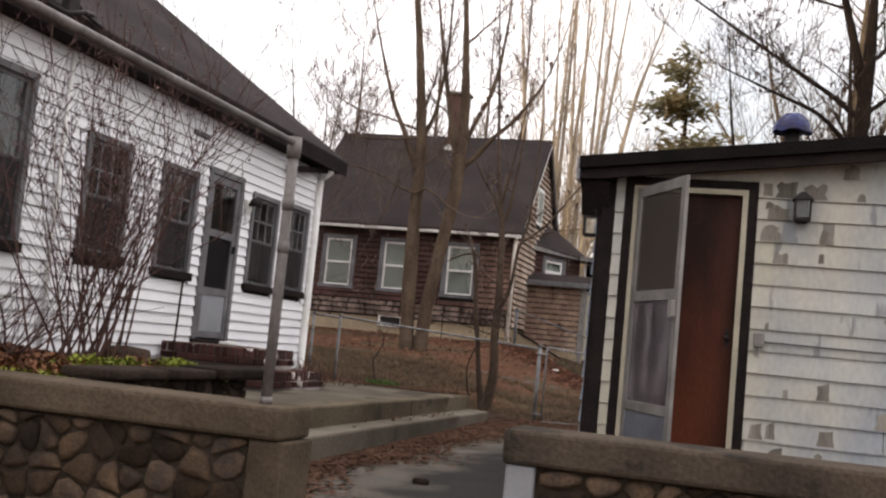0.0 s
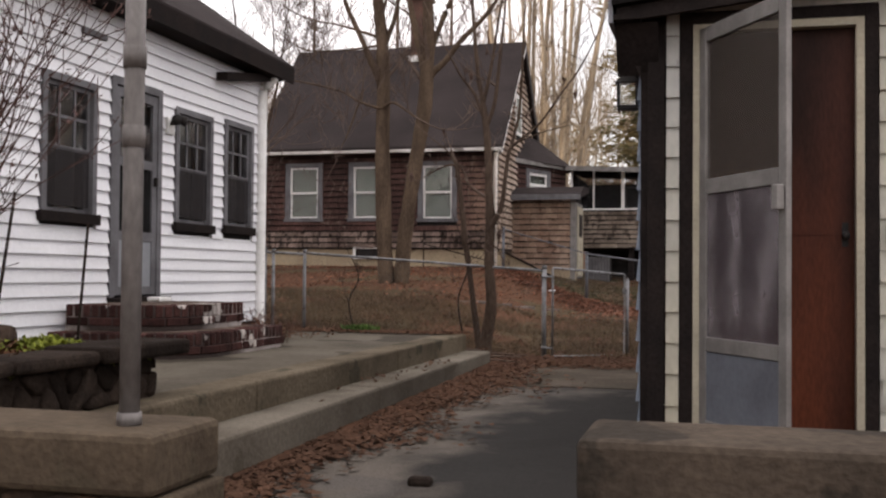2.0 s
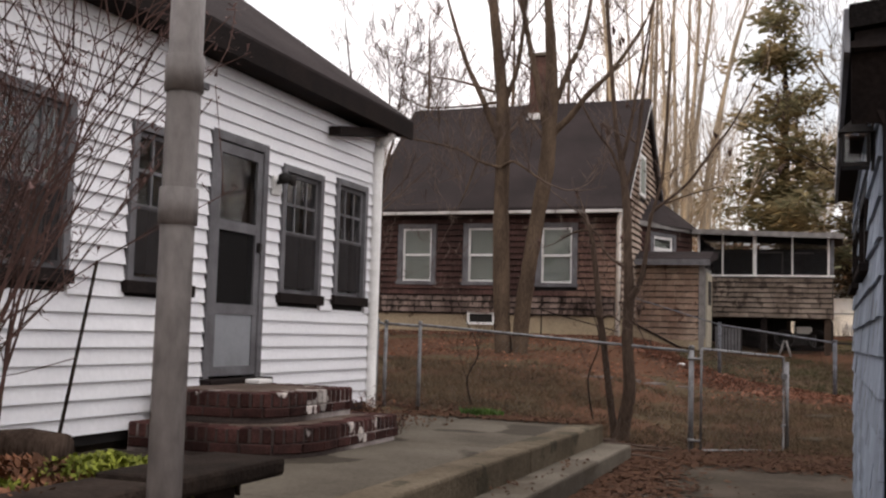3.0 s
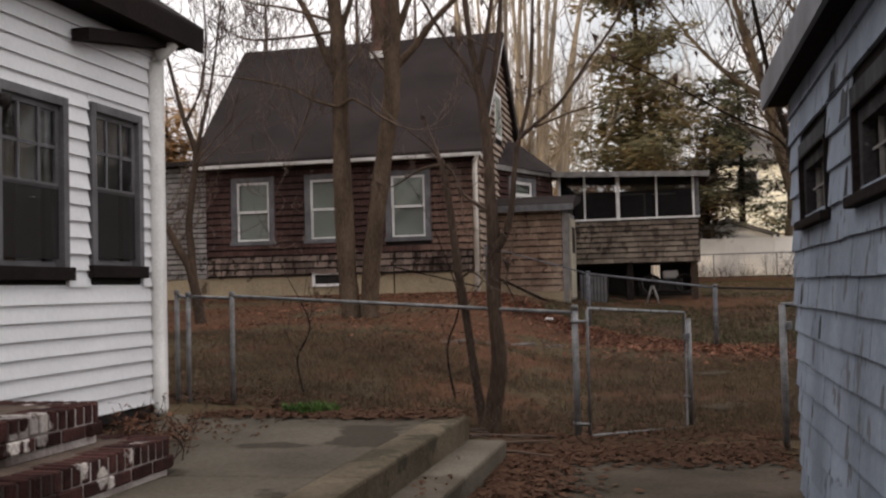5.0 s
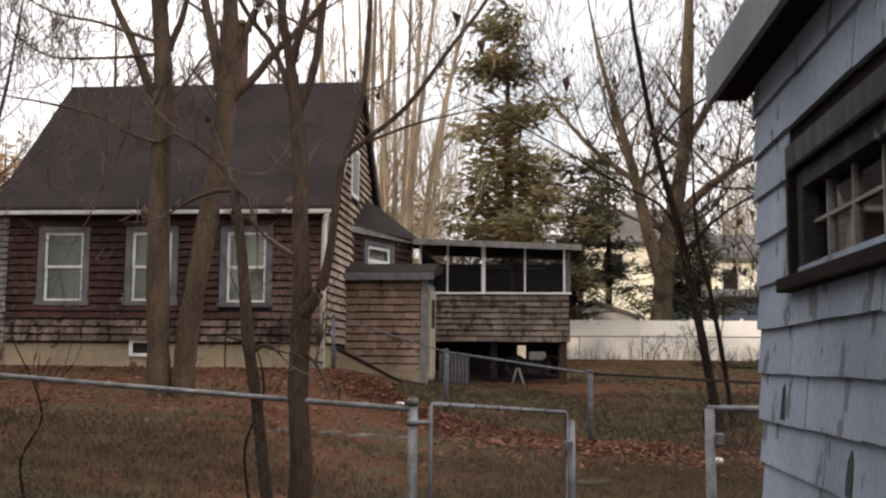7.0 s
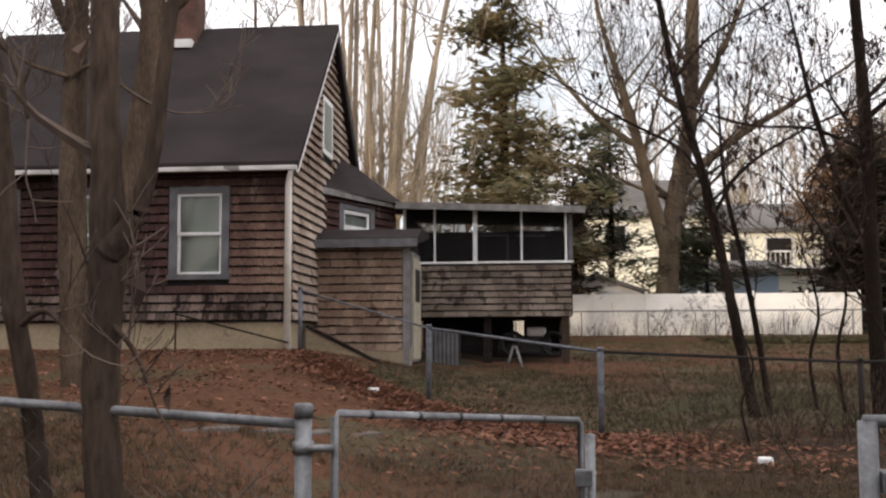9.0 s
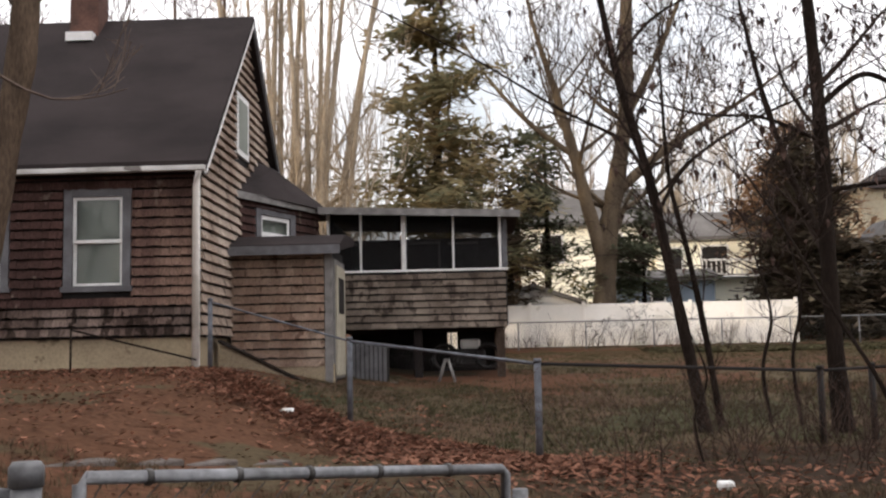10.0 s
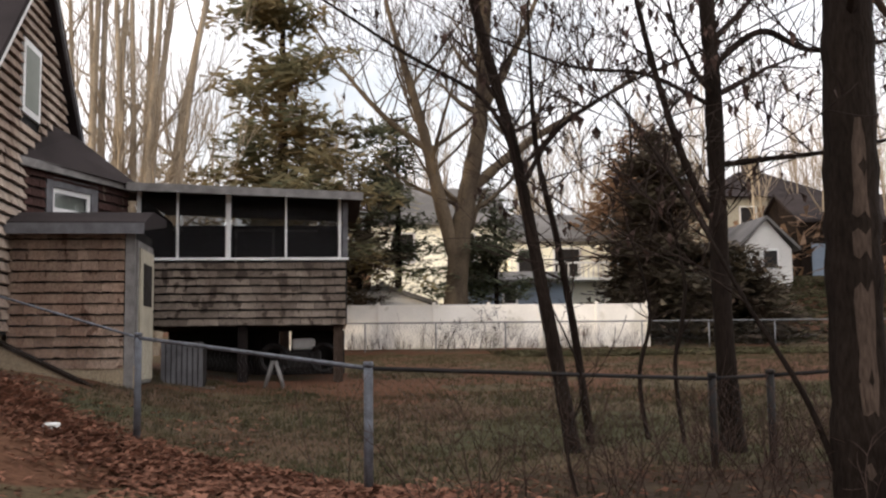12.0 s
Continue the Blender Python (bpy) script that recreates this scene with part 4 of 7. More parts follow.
brick_step(-4.60, 9.48, 10.80, 0.42, 0.10, 1.136, 1.335)
mat_ob = thing("white_block", "small white stone lying on the brick step", "stone")
part("block", box(-5.40, -5.27, 10.50, 10.70, 1.3345, 1.372, bevel=0.012), WHITE_TRIM, mat_ob)

frame_pipe = thing("pipe_frame", "grey painted steel pipe post with a high crossbar", "pipe frame")
tube_part("post", [([(-2.205, 4.99, 1.16), (-2.205, 4.99, 2.49)], 0.028)], POST_PAINT, frame_pipe, 14)
tube_part("post", [([(-2.205, -1.2, 0.05), (-2.205, -1.2, 2.49)], 0.028)], POST_PAINT, frame_pipe, 14)
tube_part("crossbar", [([(-2.205, 5.03, 2.50), (-2.205, -1.24, 2.50)], 0.019)], POST_PAINT, frame_pipe, 14)
for z in (1.96, 2.18):
    tube_part("coupling", [([(-2.205, 4.99, z - 0.03), (-2.205, 4.99, z + 0.03)], 0.032)], POST_PAINT, frame_pipe, 14)
tube_part("elbow", [([(-2.205, 4.99, 2.42), (-2.205, 4.99, 2.53)], 0.037)], POST_PAINT, frame_pipe, 14)
tube_part("base_collar", [([(-2.205, 4.99, 1.165), (-2.205, 4.99, 1.20)], 0.034)], POST_PAINT, frame_pipe, 14)

# ---- shed ----
shed = tagged(new("garden_shed"), label="peeling white and grey shingled shed with black trim", category="shed")
FRONT = along_x(7.85, -1)


def SIDE(u, d, z):
    """The long west wall, which stands a little out of square."""
    return (-1.02 - 0.007 * (u - 7.85) - d, u, z)


SDOOR = (-0.82, 0.115, 0.72, 2.925)


def shed_top(x):
    return 2.925 + (x + 1.1) * 0.114


sheathing("wall", shed, BLACK_TRIM, FRONT, -1.02, 4.2, 0.5, 2.93, [(SDOOR[0] + 0.06, SDOOR[1] - 0.06, SDOOR[2], SDOOR[3] - 0.06)])
part("wall_head", prism([(-1.02, 2.93), (4.2, 2.93), (4.2, shed_top(4.2) + 0.02), (-1.02, shed_top(-1.02) + 0.03)], lambda x, z: (x, 7.85, z), lambda x, z: (x, 7.98, z)), SHED_WHITE, shed)
SWIN = [(10.98, 11.98, 2.18, 2.60), (9.24, 10.26, 2.18, 2.60)]
sheathing("wall", shed, BLACK_TRIM, SIDE, 7.99, 12.52, 0.5, 2.99, [(a + 0.05, b - 0.05, c, d - 0.04) for a, b, c, d in SWIN])
part("wall", box(-1.05, 4.2, 12.4, 12.52, 0.5, 3.0), SHED_BLUE, shed)
part("wall", box(4.07, 4.2, 7.99, 12.39, 0.5, 3.5), SHED_BLUE, shed)
part("floor_slab", box(-0.95, 4.0, 8.0, 12.38, 0.5, 0.7), CONCRETE, shed)
# The roof drops a little towards the street.
roof_corners = [(-1.15, 3.01), (1.0, 3.25), (1.0, 3.34), (-1.15, 3.10)]
part("roof", prism(roof_corners, lambda x, z: (x, 7.62, z - 0.075), lambda x, z: (x, 12.74, z)), BLACK_ROOF, shed, "black tarred low roof edge")
upper = [(0.96, 3.27), (1.2, 3.40), (1.45, 3.56), (4.5, 3.90), (4.5, 3.70), (1.0, 3.262)]
part("roof", prism(upper, lambda x, z: (x, 7.60, z - 0.075), lambda x, z: (x, 12.74, z)), BLACK_ROOF, shed)
part("fascia", prism([(0.128, 2.925), (0.150, 2.925), (0.150, 3.09), (0.128, 3.09)], lambda d, z: SIDE(7.64, d, z - 0.075), lambda d, z: SIDE(12.73, d, z)), FASCIA_GREY, shed, "grey-white painted eave board")
part("soffit", prism([(0.0, 2.94), (0.127, 2.94), (0.127, 2.965), (0.0, 2.965)], lambda d, z: SIDE(7.64, d, z - 0.075), lambda d, z: SIDE(12.72, d, z)), BLACK_TRIM, shed)
part("fascia", prism([(-1.13, 2.855), (1.0, 3.095), (1.0, 3.172), (-1.13, 2.93)], lambda x, z: (x, 7.66, z), lambda x, z: (x, 7.70, z)), BLACK_TRIM, shed)
part("corner_board", box(-0.985, -0.897, 0.0, 0.03, 0.5, 2.87, FRONT, 0.004), BLACK_TRIM, shed)
part("eave_bracket", prism([(7.70, 2.86), (7.86, 2.86), (7.86, 2.62)], lambda y, z: (-1.14, y, z), lambda y, z: (-0.93, y, z)), BLACK_TRIM, shed)
part("eave_bracket", prism([(-1.135, 2.86), (-1.02, 2.86), (-1.02, 2.60)], lambda x, z: (x, 7.83, z), lambda x, z: (x, 7.94, z)), BLACK_TRIM, shed)
for u0, u1, z0, z1 in ((SDOOR[0], SDOOR[0] + 0.06, 0.6, 2.925), (SDOOR[1] - 0.06, SDOOR[1], 0.6, 2.925), (SDOOR[0] + 0.06, SDOOR[1] - 0.06, 2.865, 2.925)):
    part("casing", box(u0, u1, -0.05, 0.034, z0, z1, FRONT, 0.003), BLACK_TRIM, shed)
for u0, u1, z0, z1 in ((SDOOR[0] + 0.062, SDOOR[0] + 0.10, 0.75, 2.863), (SDOOR[1] - 0.10, SDOOR[1] - 0.062, 0.75, 2.863), (SDOOR[0] + 0.10, SDOOR[1] - 0.10, 2.825, 2.863)):
    part("jamb", box(u0, u1, -0.06, 0.030, z0, z1, FRONT), CREAM, shed)
inner = new("plank_door")
inner.parent = shed
part("leaf", box(SDOOR[0] + 0.10, SDOOR[1] - 0.10, -0.075, -0.035, 0.76, 2.823, FRONT, 0.004), RUST_DOOR, inner, "rust-brown stained solid door")
tube_part("knob", [([(-0.03, 7.885, 1.795), (-0.03, 7.855, 1.795), (-0.03, 7.84, 1.795)], [0.010, 0.020, 0.014])], BLACK_STEEL, inner, 10)
part("lock_plate", box(-0.045, -0.015, -0.034, -0.030, 1.74, 1.86, FRONT), BLACK_STEEL, inner)
part("cross_batten", box(SDOOR[0] + 0.102, SDOOR[1] - 0.18, -0.034, -0.031, 1.80, 1.825, FRONT), RUST_DOOR, inner)
leaf = new("screen_door")
leaf.parent = shed
leaf.location = (-0.715, 7.80, 0)
leaf.rotation_euler = (0, 0, radians(-60))


def door_bar(name, u0, u1, z0, z1, mat, d=0.028, bevel=0.004, label=""):
    return part(name, box(u0, u1, -d / 2, d / 2, z0, z1, plain, bevel), mat, leaf, label)


door_bar("stile", 0.0, 0.06, 0.80, 2.83, DOOR_STEEL)
door_bar("stile", 0.69, 0.75, 0.80, 2.83, DOOR_STEEL)
door_bar("rail", 0.061, 0.689, 2.755, 2.83, DOOR_STEEL)
door_bar("rail", 0.061, 0.689, 1.995, 2.07, DOOR_STEEL)
door_bar("rail", 0.061, 0.689, 1.22, 1.29, DOOR_STEEL)
door_bar("rail", 0.061, 0.689, 0.80, 0.88, DOOR_STEEL)
door_bar("kick_panel", 0.061, 0.689, 0.88, 1.22, DARK_KICK, 0.012, 0, "grey metal kick panel")
door_bar("insect_screen", 0.061, 0.689, 2.07, 2.755, DOOR_SCREEN, 0.004, 0)
door_bar("storm_pane", 0.061, 0.689, 1.29, 1.995, DUSTY_GLARE_PANE, 0.004, 0)
part("latch", box(0.695, 0.74, -0.055, -0.014, 1.88, 1.99, plain, 0.006), DOOR_STEEL, leaf)
COURSE = 0.1565
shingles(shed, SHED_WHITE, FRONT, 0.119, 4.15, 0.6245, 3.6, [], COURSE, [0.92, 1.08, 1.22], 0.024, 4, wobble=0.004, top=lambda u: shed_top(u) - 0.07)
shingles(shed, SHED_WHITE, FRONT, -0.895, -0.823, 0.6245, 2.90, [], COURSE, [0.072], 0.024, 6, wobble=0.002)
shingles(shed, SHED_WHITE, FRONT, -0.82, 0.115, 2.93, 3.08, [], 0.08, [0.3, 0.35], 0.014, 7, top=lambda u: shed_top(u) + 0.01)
shingles(shed, SHED_BLUE, SIDE, 7.9, 12.50, 0.625, 2.93, [(a - 0.02, b + 0.02, c - 0.06, d) for a, b, c, d in SWIN], COURSE, [0.36, 0.45, 0.55, 0.7], 0.022, 5, wobble=0.003)
for a, b, c, d in SWIN:
    w = new("window")
    w.parent = shed
    for u0, u1, z0, z1 in ((a, a + 0.035, c, d - 0.075), (b - 0.035, b, c, d - 0.075), (a, b, d - 0.09, d - 0.075)):
        part("casing", box(u0, u1, -0.08, 0.030, z0, z1, SIDE, 0.003), BLACK_TRIM, w)
    part("head_board", box(a - 0.015, b + 0.015, -0.02, 0.026, d - 0.074, d, SIDE, 0.004), DARK_BARE, w, "dark grey weathered board over the window")
    for u0, u1, z0, z1 in ((a + 0.035, a + 0.10, c, d - 0.09), (b - 0.10, b - 0.035, c, d - 0.09), (a + 0.10, b - 0.10, d - 0.15, d - 0.09), (a + 0.10, b - 0.10, c, c + 0.035)):
        part("sash", box(u0, u1, -0.06, 0.004, z0, z1, SIDE, 0.004), WEATHERED, w, "flaking weathered grey sash")
    part("sill", box(a - 0.03, b + 0.04, -0.05, 0.060, c - 0.045, c, SIDE, 0.006), BLACK_TRIM, w)
    for k in range(1, 4):
        u = a + (b - a) * k / 4
        part("glazing_bar", box(u - 0.006, u + 0.006, -0.055, -0.030, c + 0.035, d - 0.15, SIDE), PIPE, w)
    part("glazing_bar", box(a + 0.10, b - 0.10, -0.057, -0.032, (c + d) / 2 - 0.048, (c + d) / 2 - 0.037, SIDE), PIPE, w)
    pane = part("pane", box(a + 0.09, b - 0.09, -0.048, -0.044, c + 0.03, d - 0.14, SIDE), PANE, w)
    part("backing", box(a - 0.1, b + 0.1, -0.5, -0.49, c - 0.2, d + 0.1, SIDE), DARK_ROOM, w)


# Shingles that have lost their paint: ragged flakes that end at the course line.
def bare_flake(at, u0, u1, z0, z1, mat, r):
    foot = 0.6245 + math.floor((z0 - 0.6245 + 0.04) / COURSE) * COURSE
    lo, hi = max(z0, foot + 0.003), min(z1, foot + 0.153)
    wide, high = u1 - u0, hi - lo
    n = max(int(wide / 0.035), 2)
    rim = [(u0 + wide * k / n, lo + (0.0 if z0 < foot + 0.03 else r.uniform(0, 0.3) * high)) for k in range(n + 1)]
    rim += [(u1 - r.uniform(0, 0.16) * wide, lo + high * f) for f in (0.35, 0.7)]
    rim += [(u1 - wide * (k + r.uniform(0.1, 0.4)) / n, hi - r.uniform(0, 0.32) * high) for k in range(n)]
    rim += [(u0 + r.uniform(0, 0.16) * wide, lo + high * f) for f in (0.7, 0.35)]
    m = len(rim)
    verts = [at(u, 0.0275 - 0.11 * (z - foot) - back, z) for back in (0.006, 0.0) for u, z in rim]
    faces = [tuple(range(m - 1, -1, -1)), tuple(range(m, 2 * m))] + [(k, (k + 1) % m, m + (k + 1) % m, m + k) for k in range(m)]
    mesh_part("bare_shingle", mesh_from("bare_shingle", verts, faces, mat), shed, "bare grey wood where paint has peeled")


rng = random.Random(5)
for u0, u1, z0, z1 in ((0.15, 0.22, 2.83, 2.96), (0.23, 0.40, 2.82, 2.95), (0.41, 0.59, 2.81, 2.94), (0.19, 0.35, 2.65, 2.78), (0.17, 0.23, 2.73, 2.80), (0.15, 0.29, 2.49, 2.63), (0.24, 0.35, 2.35, 2.44), (0.55, 0.62, 2.49, 2.62),
                       (0.55, 0.59, 2.37, 2.45), (0.68, 0.79, 2.97, 3.09), (0.78, 0.84, 2.81, 2.88), (1.14, 1.23, 2.65, 2.80), (0.22, 0.25, 1.87, 1.94), (1.00, 1.04, 1.98, 2.02), (0.59, 0.68, 1.42, 1.56), (0.37, 0.41, 1.41, 1.49),
                       (0.97, 1.14, 1.26, 1.40), (0.61, 0.73, 1.11, 1.25), (0.16, 0.26, 1.11, 1.25), (0.27, 0.34, 1.12, 1.25), (1.10, 1.18, 1.19, 1.25), (0.30, 0.40, 0.95, 1.07), (0.60, 0.66, 0.99, 1.07)):
    bare_flake(FRONT, u0, u1, z0, z1, BARE, rng)
for u0, u1, z0, z1 in ((9.05, 9.18, 2.66, 2.79), (10.35, 10.55, 2.51, 2.66), (10.62, 10.80, 2.66, 2.80), (10.42, 10.50, 2.20, 2.34), (12.1, 12.16, 1.73, 1.86), (11.4, 11.45, 1.57, 1.70)):
    bare_flake(SIDE, u0, u1, z0, z1, DARK_BARE, rng)


def lantern(name, at, u, z):
    """A black coach lantern on a wall."""
    lamp = thing(name, "black coach lantern with clear glass panes", "lamp", "coach lanterns")
    part("back_plate", box(u - 0.04, u + 0.04, 0.018, 0.034, z - 0.1, z + 0.1, at, 0.004), BLACK_STEEL, lamp)
    part("bracket", box(u - 0.012, u + 0.012, 0.034, 0.075, z + 0.06, z + 0.085, at), BLACK_STEEL, lamp)
    part("glass", box(u - 0.045, u + 0.045, 0.05, 0.14, z - 0.07, z + 0.05, at), PANE, lamp).visible_shadow = False
    for du in (-0.05, 0.05):
        for dd in (0.045, 0.145):
            part("frame_bar", box(u + du - 0.007, u + du + 0.007, dd - 0.007, dd + 0.007, z - 0.075, z + 0.055, at), BLACK_STEEL, lamp)
    bm = bmesh.new()
    ring = [bm.verts.new(at(u + s * 0.07, 0.095 + t * 0.07, z + 0.053)) for s, t in ((-1, -1), (1, -1), (1, 1), (-1, 1))]
    tip = [bm.verts.new(at(u + s * 0.015, 0.095 + t * 0.015, z + 0.115)) for s, t in ((-1, -1), (1, -1), (1, 1), (-1, 1))]
    bm.faces.new(ring)
    bm.faces.new(tip)
    for i in range(4):
        bm.faces.new((ring[i], ring[(i + 1) % 4], tip[(i + 1) % 4], tip[i]))
    part("roof_cap", bm, BLACK_STEEL, lamp)
    part("base", box(u - 0.055, u + 0.055, 0.04, 0.15, z - 0.09, z - 0.075, at), BLACK_STEEL, lamp)
    return lamp


lantern("wall_lantern", FRONT, 0.42, 2.745)
lantern("wall_lantern", SIDE, 8.25, 2.60)
outlet = thing("outlet_box", "small grey weatherproof electric outlet box", "outlet")
part("box", box(0.152, 0.222, 0.018, 0.055, 1.75, 1.85, FRONT, 0.005), PIPE, outlet)
part("conduit", box(0.172, 0.192, 0.019, 0.036, 1.695, 1.75, FRONT), PIPE, outlet)
tube_part("cable", [([(0.21, 7.815, 1.79), (0.8, 7.812, 1.785), (2.5, 7.812, 1.78)], 0.007)], GREY_TRIM, outlet, 6)
vent = thing("roof_vent", "round roof vent wrapped in blue plastic", "roof vent")
tube_part("pipe", [([(0.35, 8.6, 3.2), (0.35, 8.6, 3.52)], 0.06)], BLACK_STEEL, vent, 12)
verts, faces = [], []
for j in range(6):
    for k in range(14):
        a, r = 2 * math.pi * k / 14, 0.145 * math.cos(j / 5 * 1.45) * (1 + 0.06 * math.sin(3 * a))
        verts.append((0.35 + r * math.cos(a), 8.6 + r * math.sin(a), 3.475 + 0.15 * math.sin(j / 5 * 1.5) - 0.012 * math.sin(5 * a)))
for j in range(5):
    for k in range(14):
        m = (k + 1) % 14
        faces.append((j * 14 + k, j * 14 + m, j * 14 + 14 + m, j * 14 + 14 + k))
faces += [tuple(range(13, -1, -1)), tuple(range(70, 84))]
mesh_part("cover", mesh_from("cover", verts, faces, BLUE_CAP), vent, "crumpled blue plastic cover")

cable = thing("eave_cable", "tangled black service cable on the eave", "cable")
for k, pts in enumerate((((-5.28, 6.72, 3.88), (-5.24, 6.95, 3.99), (-5.26, 7.1, 4.06), (-5.30, 7.3, 3.98), (-5.28, 7.58, 3.93)),
                         ((-5.29, 6.8, 3.9), (-5.22, 7.0, 3.87), (-5.24, 7.25, 3.96), (-5.3, 7.45, 4.0)),
                         ((-5.28, 7.05, 4.02), (-5.3, 7.1, 4.25), (-5.45, 7.05, 4.4)))):
    tube_part("cable_loop", [(pts, 0.016 + 0.006 * (k == 1))], BLACK_STEEL, cable, 7)
part("clamp", box(-5.30, -5.22, 7.02, 7.16, 3.90, 4.03, bevel=0.01), BLACK_STEEL, cable)

# ---- brown house ----
brown = tagged(new("shingle_house"), label="brown weathered shingle house with a steep dark roof", category="house")
HF, HE = along_x(28.0, -1), along_y(-5.95, 1)
BWIN = [(-11.62, -10.58, 2.98, 4.46), (-9.86, -8.82, 2.98, 4.46), (-7.99, -6.97, 2.96, 4.46)]
house_top = lambda y: 4.62 + (2.95 - abs(y - 30.95)) * 1.12
sheathing("wall", brown, DARK_ROOM, HF, -12.25, -5.95, 2.2, 4.72, [(a + 0.08, b - 0.08, c + 0.03, d - 0.08) for a, b, c, d in BWIN])
gable = prism([(28.0, 2.2), (33.9, 2.2), (33.9, 4.62), (30.95, 7.88), (28.0, 4.62)], lambda y, z: (-6.08, y, z), lambda y, z: (-5.95, y, z))
part("wall", gable, DARK_ROOM, brown)
gable = prism([(28.0, 2.2), (33.9, 2.2), (33.9, 4.62), (30.95, 7.88), (28.0, 4.62)], lambda y, z: (-12.25, y, z), lambda y, z: (-12.12, y, z))
part("wall", gable, SHINGLE_MANY, brown)
part("wall", box(-12.1, -6.1, 33.75, 33.9, 2.2, 4.7), SHINGLE_MANY, brown)
part("foundation", box(-12.2, -5.99, 28.03, 33.8, 0.9, 2.26), FOUNDATION, brown, "tan parged foundation wall")
for sy in (-1, 1):
    ey = 30.95 + sy * 3.22
    corners = [(30.95, 7.90), (ey, 4.66), (ey, 4.80), (30.95, 8.05)]
    part("roof", prism(corners, lambda y, z: (-12.52, y, z), lambda y, z: (-5.76, y, z)), ROOF, brown, "dark brown asphalt roof slope")
part("gutter", box(-12.5, -5.78, 0.23, 0.33, 4.645, 4.722, HF, 0.012), OLD_WHITE, brown, "white painted eave gutter")
part("soffit", box(-12.45, -5.8, 0.03, 0.23, 4.63, 4.66, HF), BLACK_TRIM, brown)
part("rake_board", prism([(27.73, 4.60), (30.95, 7.84), (30.95, 7.92), (27.73, 4.68)], lambda y, z: (-5.80, y, z), lambda y, z: (-5.755, y, z)), WHITE_TRIM, brown)
part("rake_board", prism([(34.17, 4.60), (30.95, 7.84), (30.95, 7.92), (34.17, 4.68)], lambda y, z: (-5.80, y, z), lambda y, z: (-5.755, y, z)), GREY_TRIM, brown)
part("corner_board", box(-6.02, -5.93, 0.0, 0.05, 1.72, 4.62, HF, 0.004), VINYL, brown, "white corner board")
tube_part("downspout", [([(-5.88, 27.72, 4.66), (-5.96, 27.88, 4.45), (-5.97, 27.9, 1.74)], 0.055)], VINYL, brown, 8)
for a, b, c, d in BWIN:
    window(brown, HF, a, b, c, d, GREY_TRIM, WHITE_TRIM, GREY_TRIM, casing=0.13, cols=1, rows=1, low_screen=False, blind=BLIND, rail=0.048)
w = new("basement_window")
w.parent = brown
for a, b, c, d in ((-9.72, -9.66, 1.95, 2.27), (-9.06, -9.0, 1.95, 2.27), (-9.66, -9.06, 2.21, 2.27), (-9.66, -9.06, 1.95, 2.01)):
    part("casing", box(a, b, -0.03, 0.03, c, d, HF), WHITE_TRIM, w)
part("pane", box(-9.66, -9.06, -0.02, -0.01, 2.01, 2.21, HF), BLACK_STEEL, w)
part("window", box(30.25, 31.15, 0.002, 0.05, 5.4, 6.5, HE), WHITE_TRIM, brown, "white framed attic window")
part("attic_pane", box(30.36, 31.04, 0.05, 0.056, 5.5, 6.4, HE), BLIND, brown)
chimney = new("chimney")
chimney.parent = brown
part("brick_shaft", box(-8.99, -8.47, 30.55, 31.05, 7.3, 9.3, bevel=0.01), CHIMNEY, chimney, "red-brown brick chimney")
part("flashing", box(-8.99, -8.52, 30.36, 30.56, 7.52, 7.68), WHITE_TRIM, chimney)
part("cap", box(-9.05, -8.41, 30.49, 31.11, 9.3, 9.38), CONCRETE, chimney)
shingles(brown, WORN_SHINGLE, HF, -12.22, -6.03, 2.24, 2.681, [], 0.147, [0.09, 0.12, 0.15, 0.18, 0.21], 0.06, 18, slot=0.034, near=lambda u, z: False)
shingles(brown, SHINGLE, HF, -12.22, -6.9, 2.681, 4.62, [(a - 0.01, b + 0.01, c - 0.07, d) for a, b, c, d in BWIN], 0.147, [0.09, 0.12, 0.15, 0.18, 0.21], 0.06, 8, slot=0.026,
         near=lambda u, z: False, many=SHINGLE_MANY)
shingles(brown, SHINGLE, HF, -6.9, -6.03, 2.681, 4.62, [], 0.147, [0.09, 0.12, 0.15, 0.18], 0.06, 28, slot=0.026)
shingles(brown, GREY_SHINGLE, HE, 28.02, 33.85, 2.24, 7.8, [(30.2, 31.2, 5.35, 6.55)], 0.16, [0.12, 0.15, 0.18, 0.21], 0.07, 9, slot=0.034,
         near=lambda u, z: u < 29.3 and z < 4.6, many=GREY_SHINGLE_MANY, top=house_top)

wing = tagged(new("house_wing"), label="low grey shingled side wing of the house", category="house")
part("wall", box(-17.0, -12.27, 28.55, 33.0, 1.2, 4.86), DARK_ROOM, wing)
part("roof", prism([(28.25, 4.84), (30.8, 5.04), (33.3, 4.84), (33.3, 4.94), (30.8, 5.15), (28.25, 4.94)], lambda y, z: (-17.3, y, z), lambda y, z: (-12.27, y, z)), ROOF, wing)
part("corner_board", box(-12.40, -12.27, 0.0, 0.05, 1.8, 4.8, along_x(28.55)), PIPE, wing)
WF = along_x(28.55, -1)
shingles(wing, GREY_SHINGLE, WF, -15.6, -12.42, 2.2, 4.8, [(-14.3, -13.5, 3.1, 4.4)], 0.12, [0.2, 0.28, 0.36], 0.05, 12, slot=0.022, near=lambda u, z: False, many=WING_SHINGLE)
part("foundation", box(-17.0, -12.42, 0.0, 0.03, 1.2, 2.2, WF), FOUNDATION, wing)
part("window", box(-14.3, -13.5, 0.0, 0.05, 3.1, 4.4, WF), FASCIA_GREY, wing, "grey curtained window")

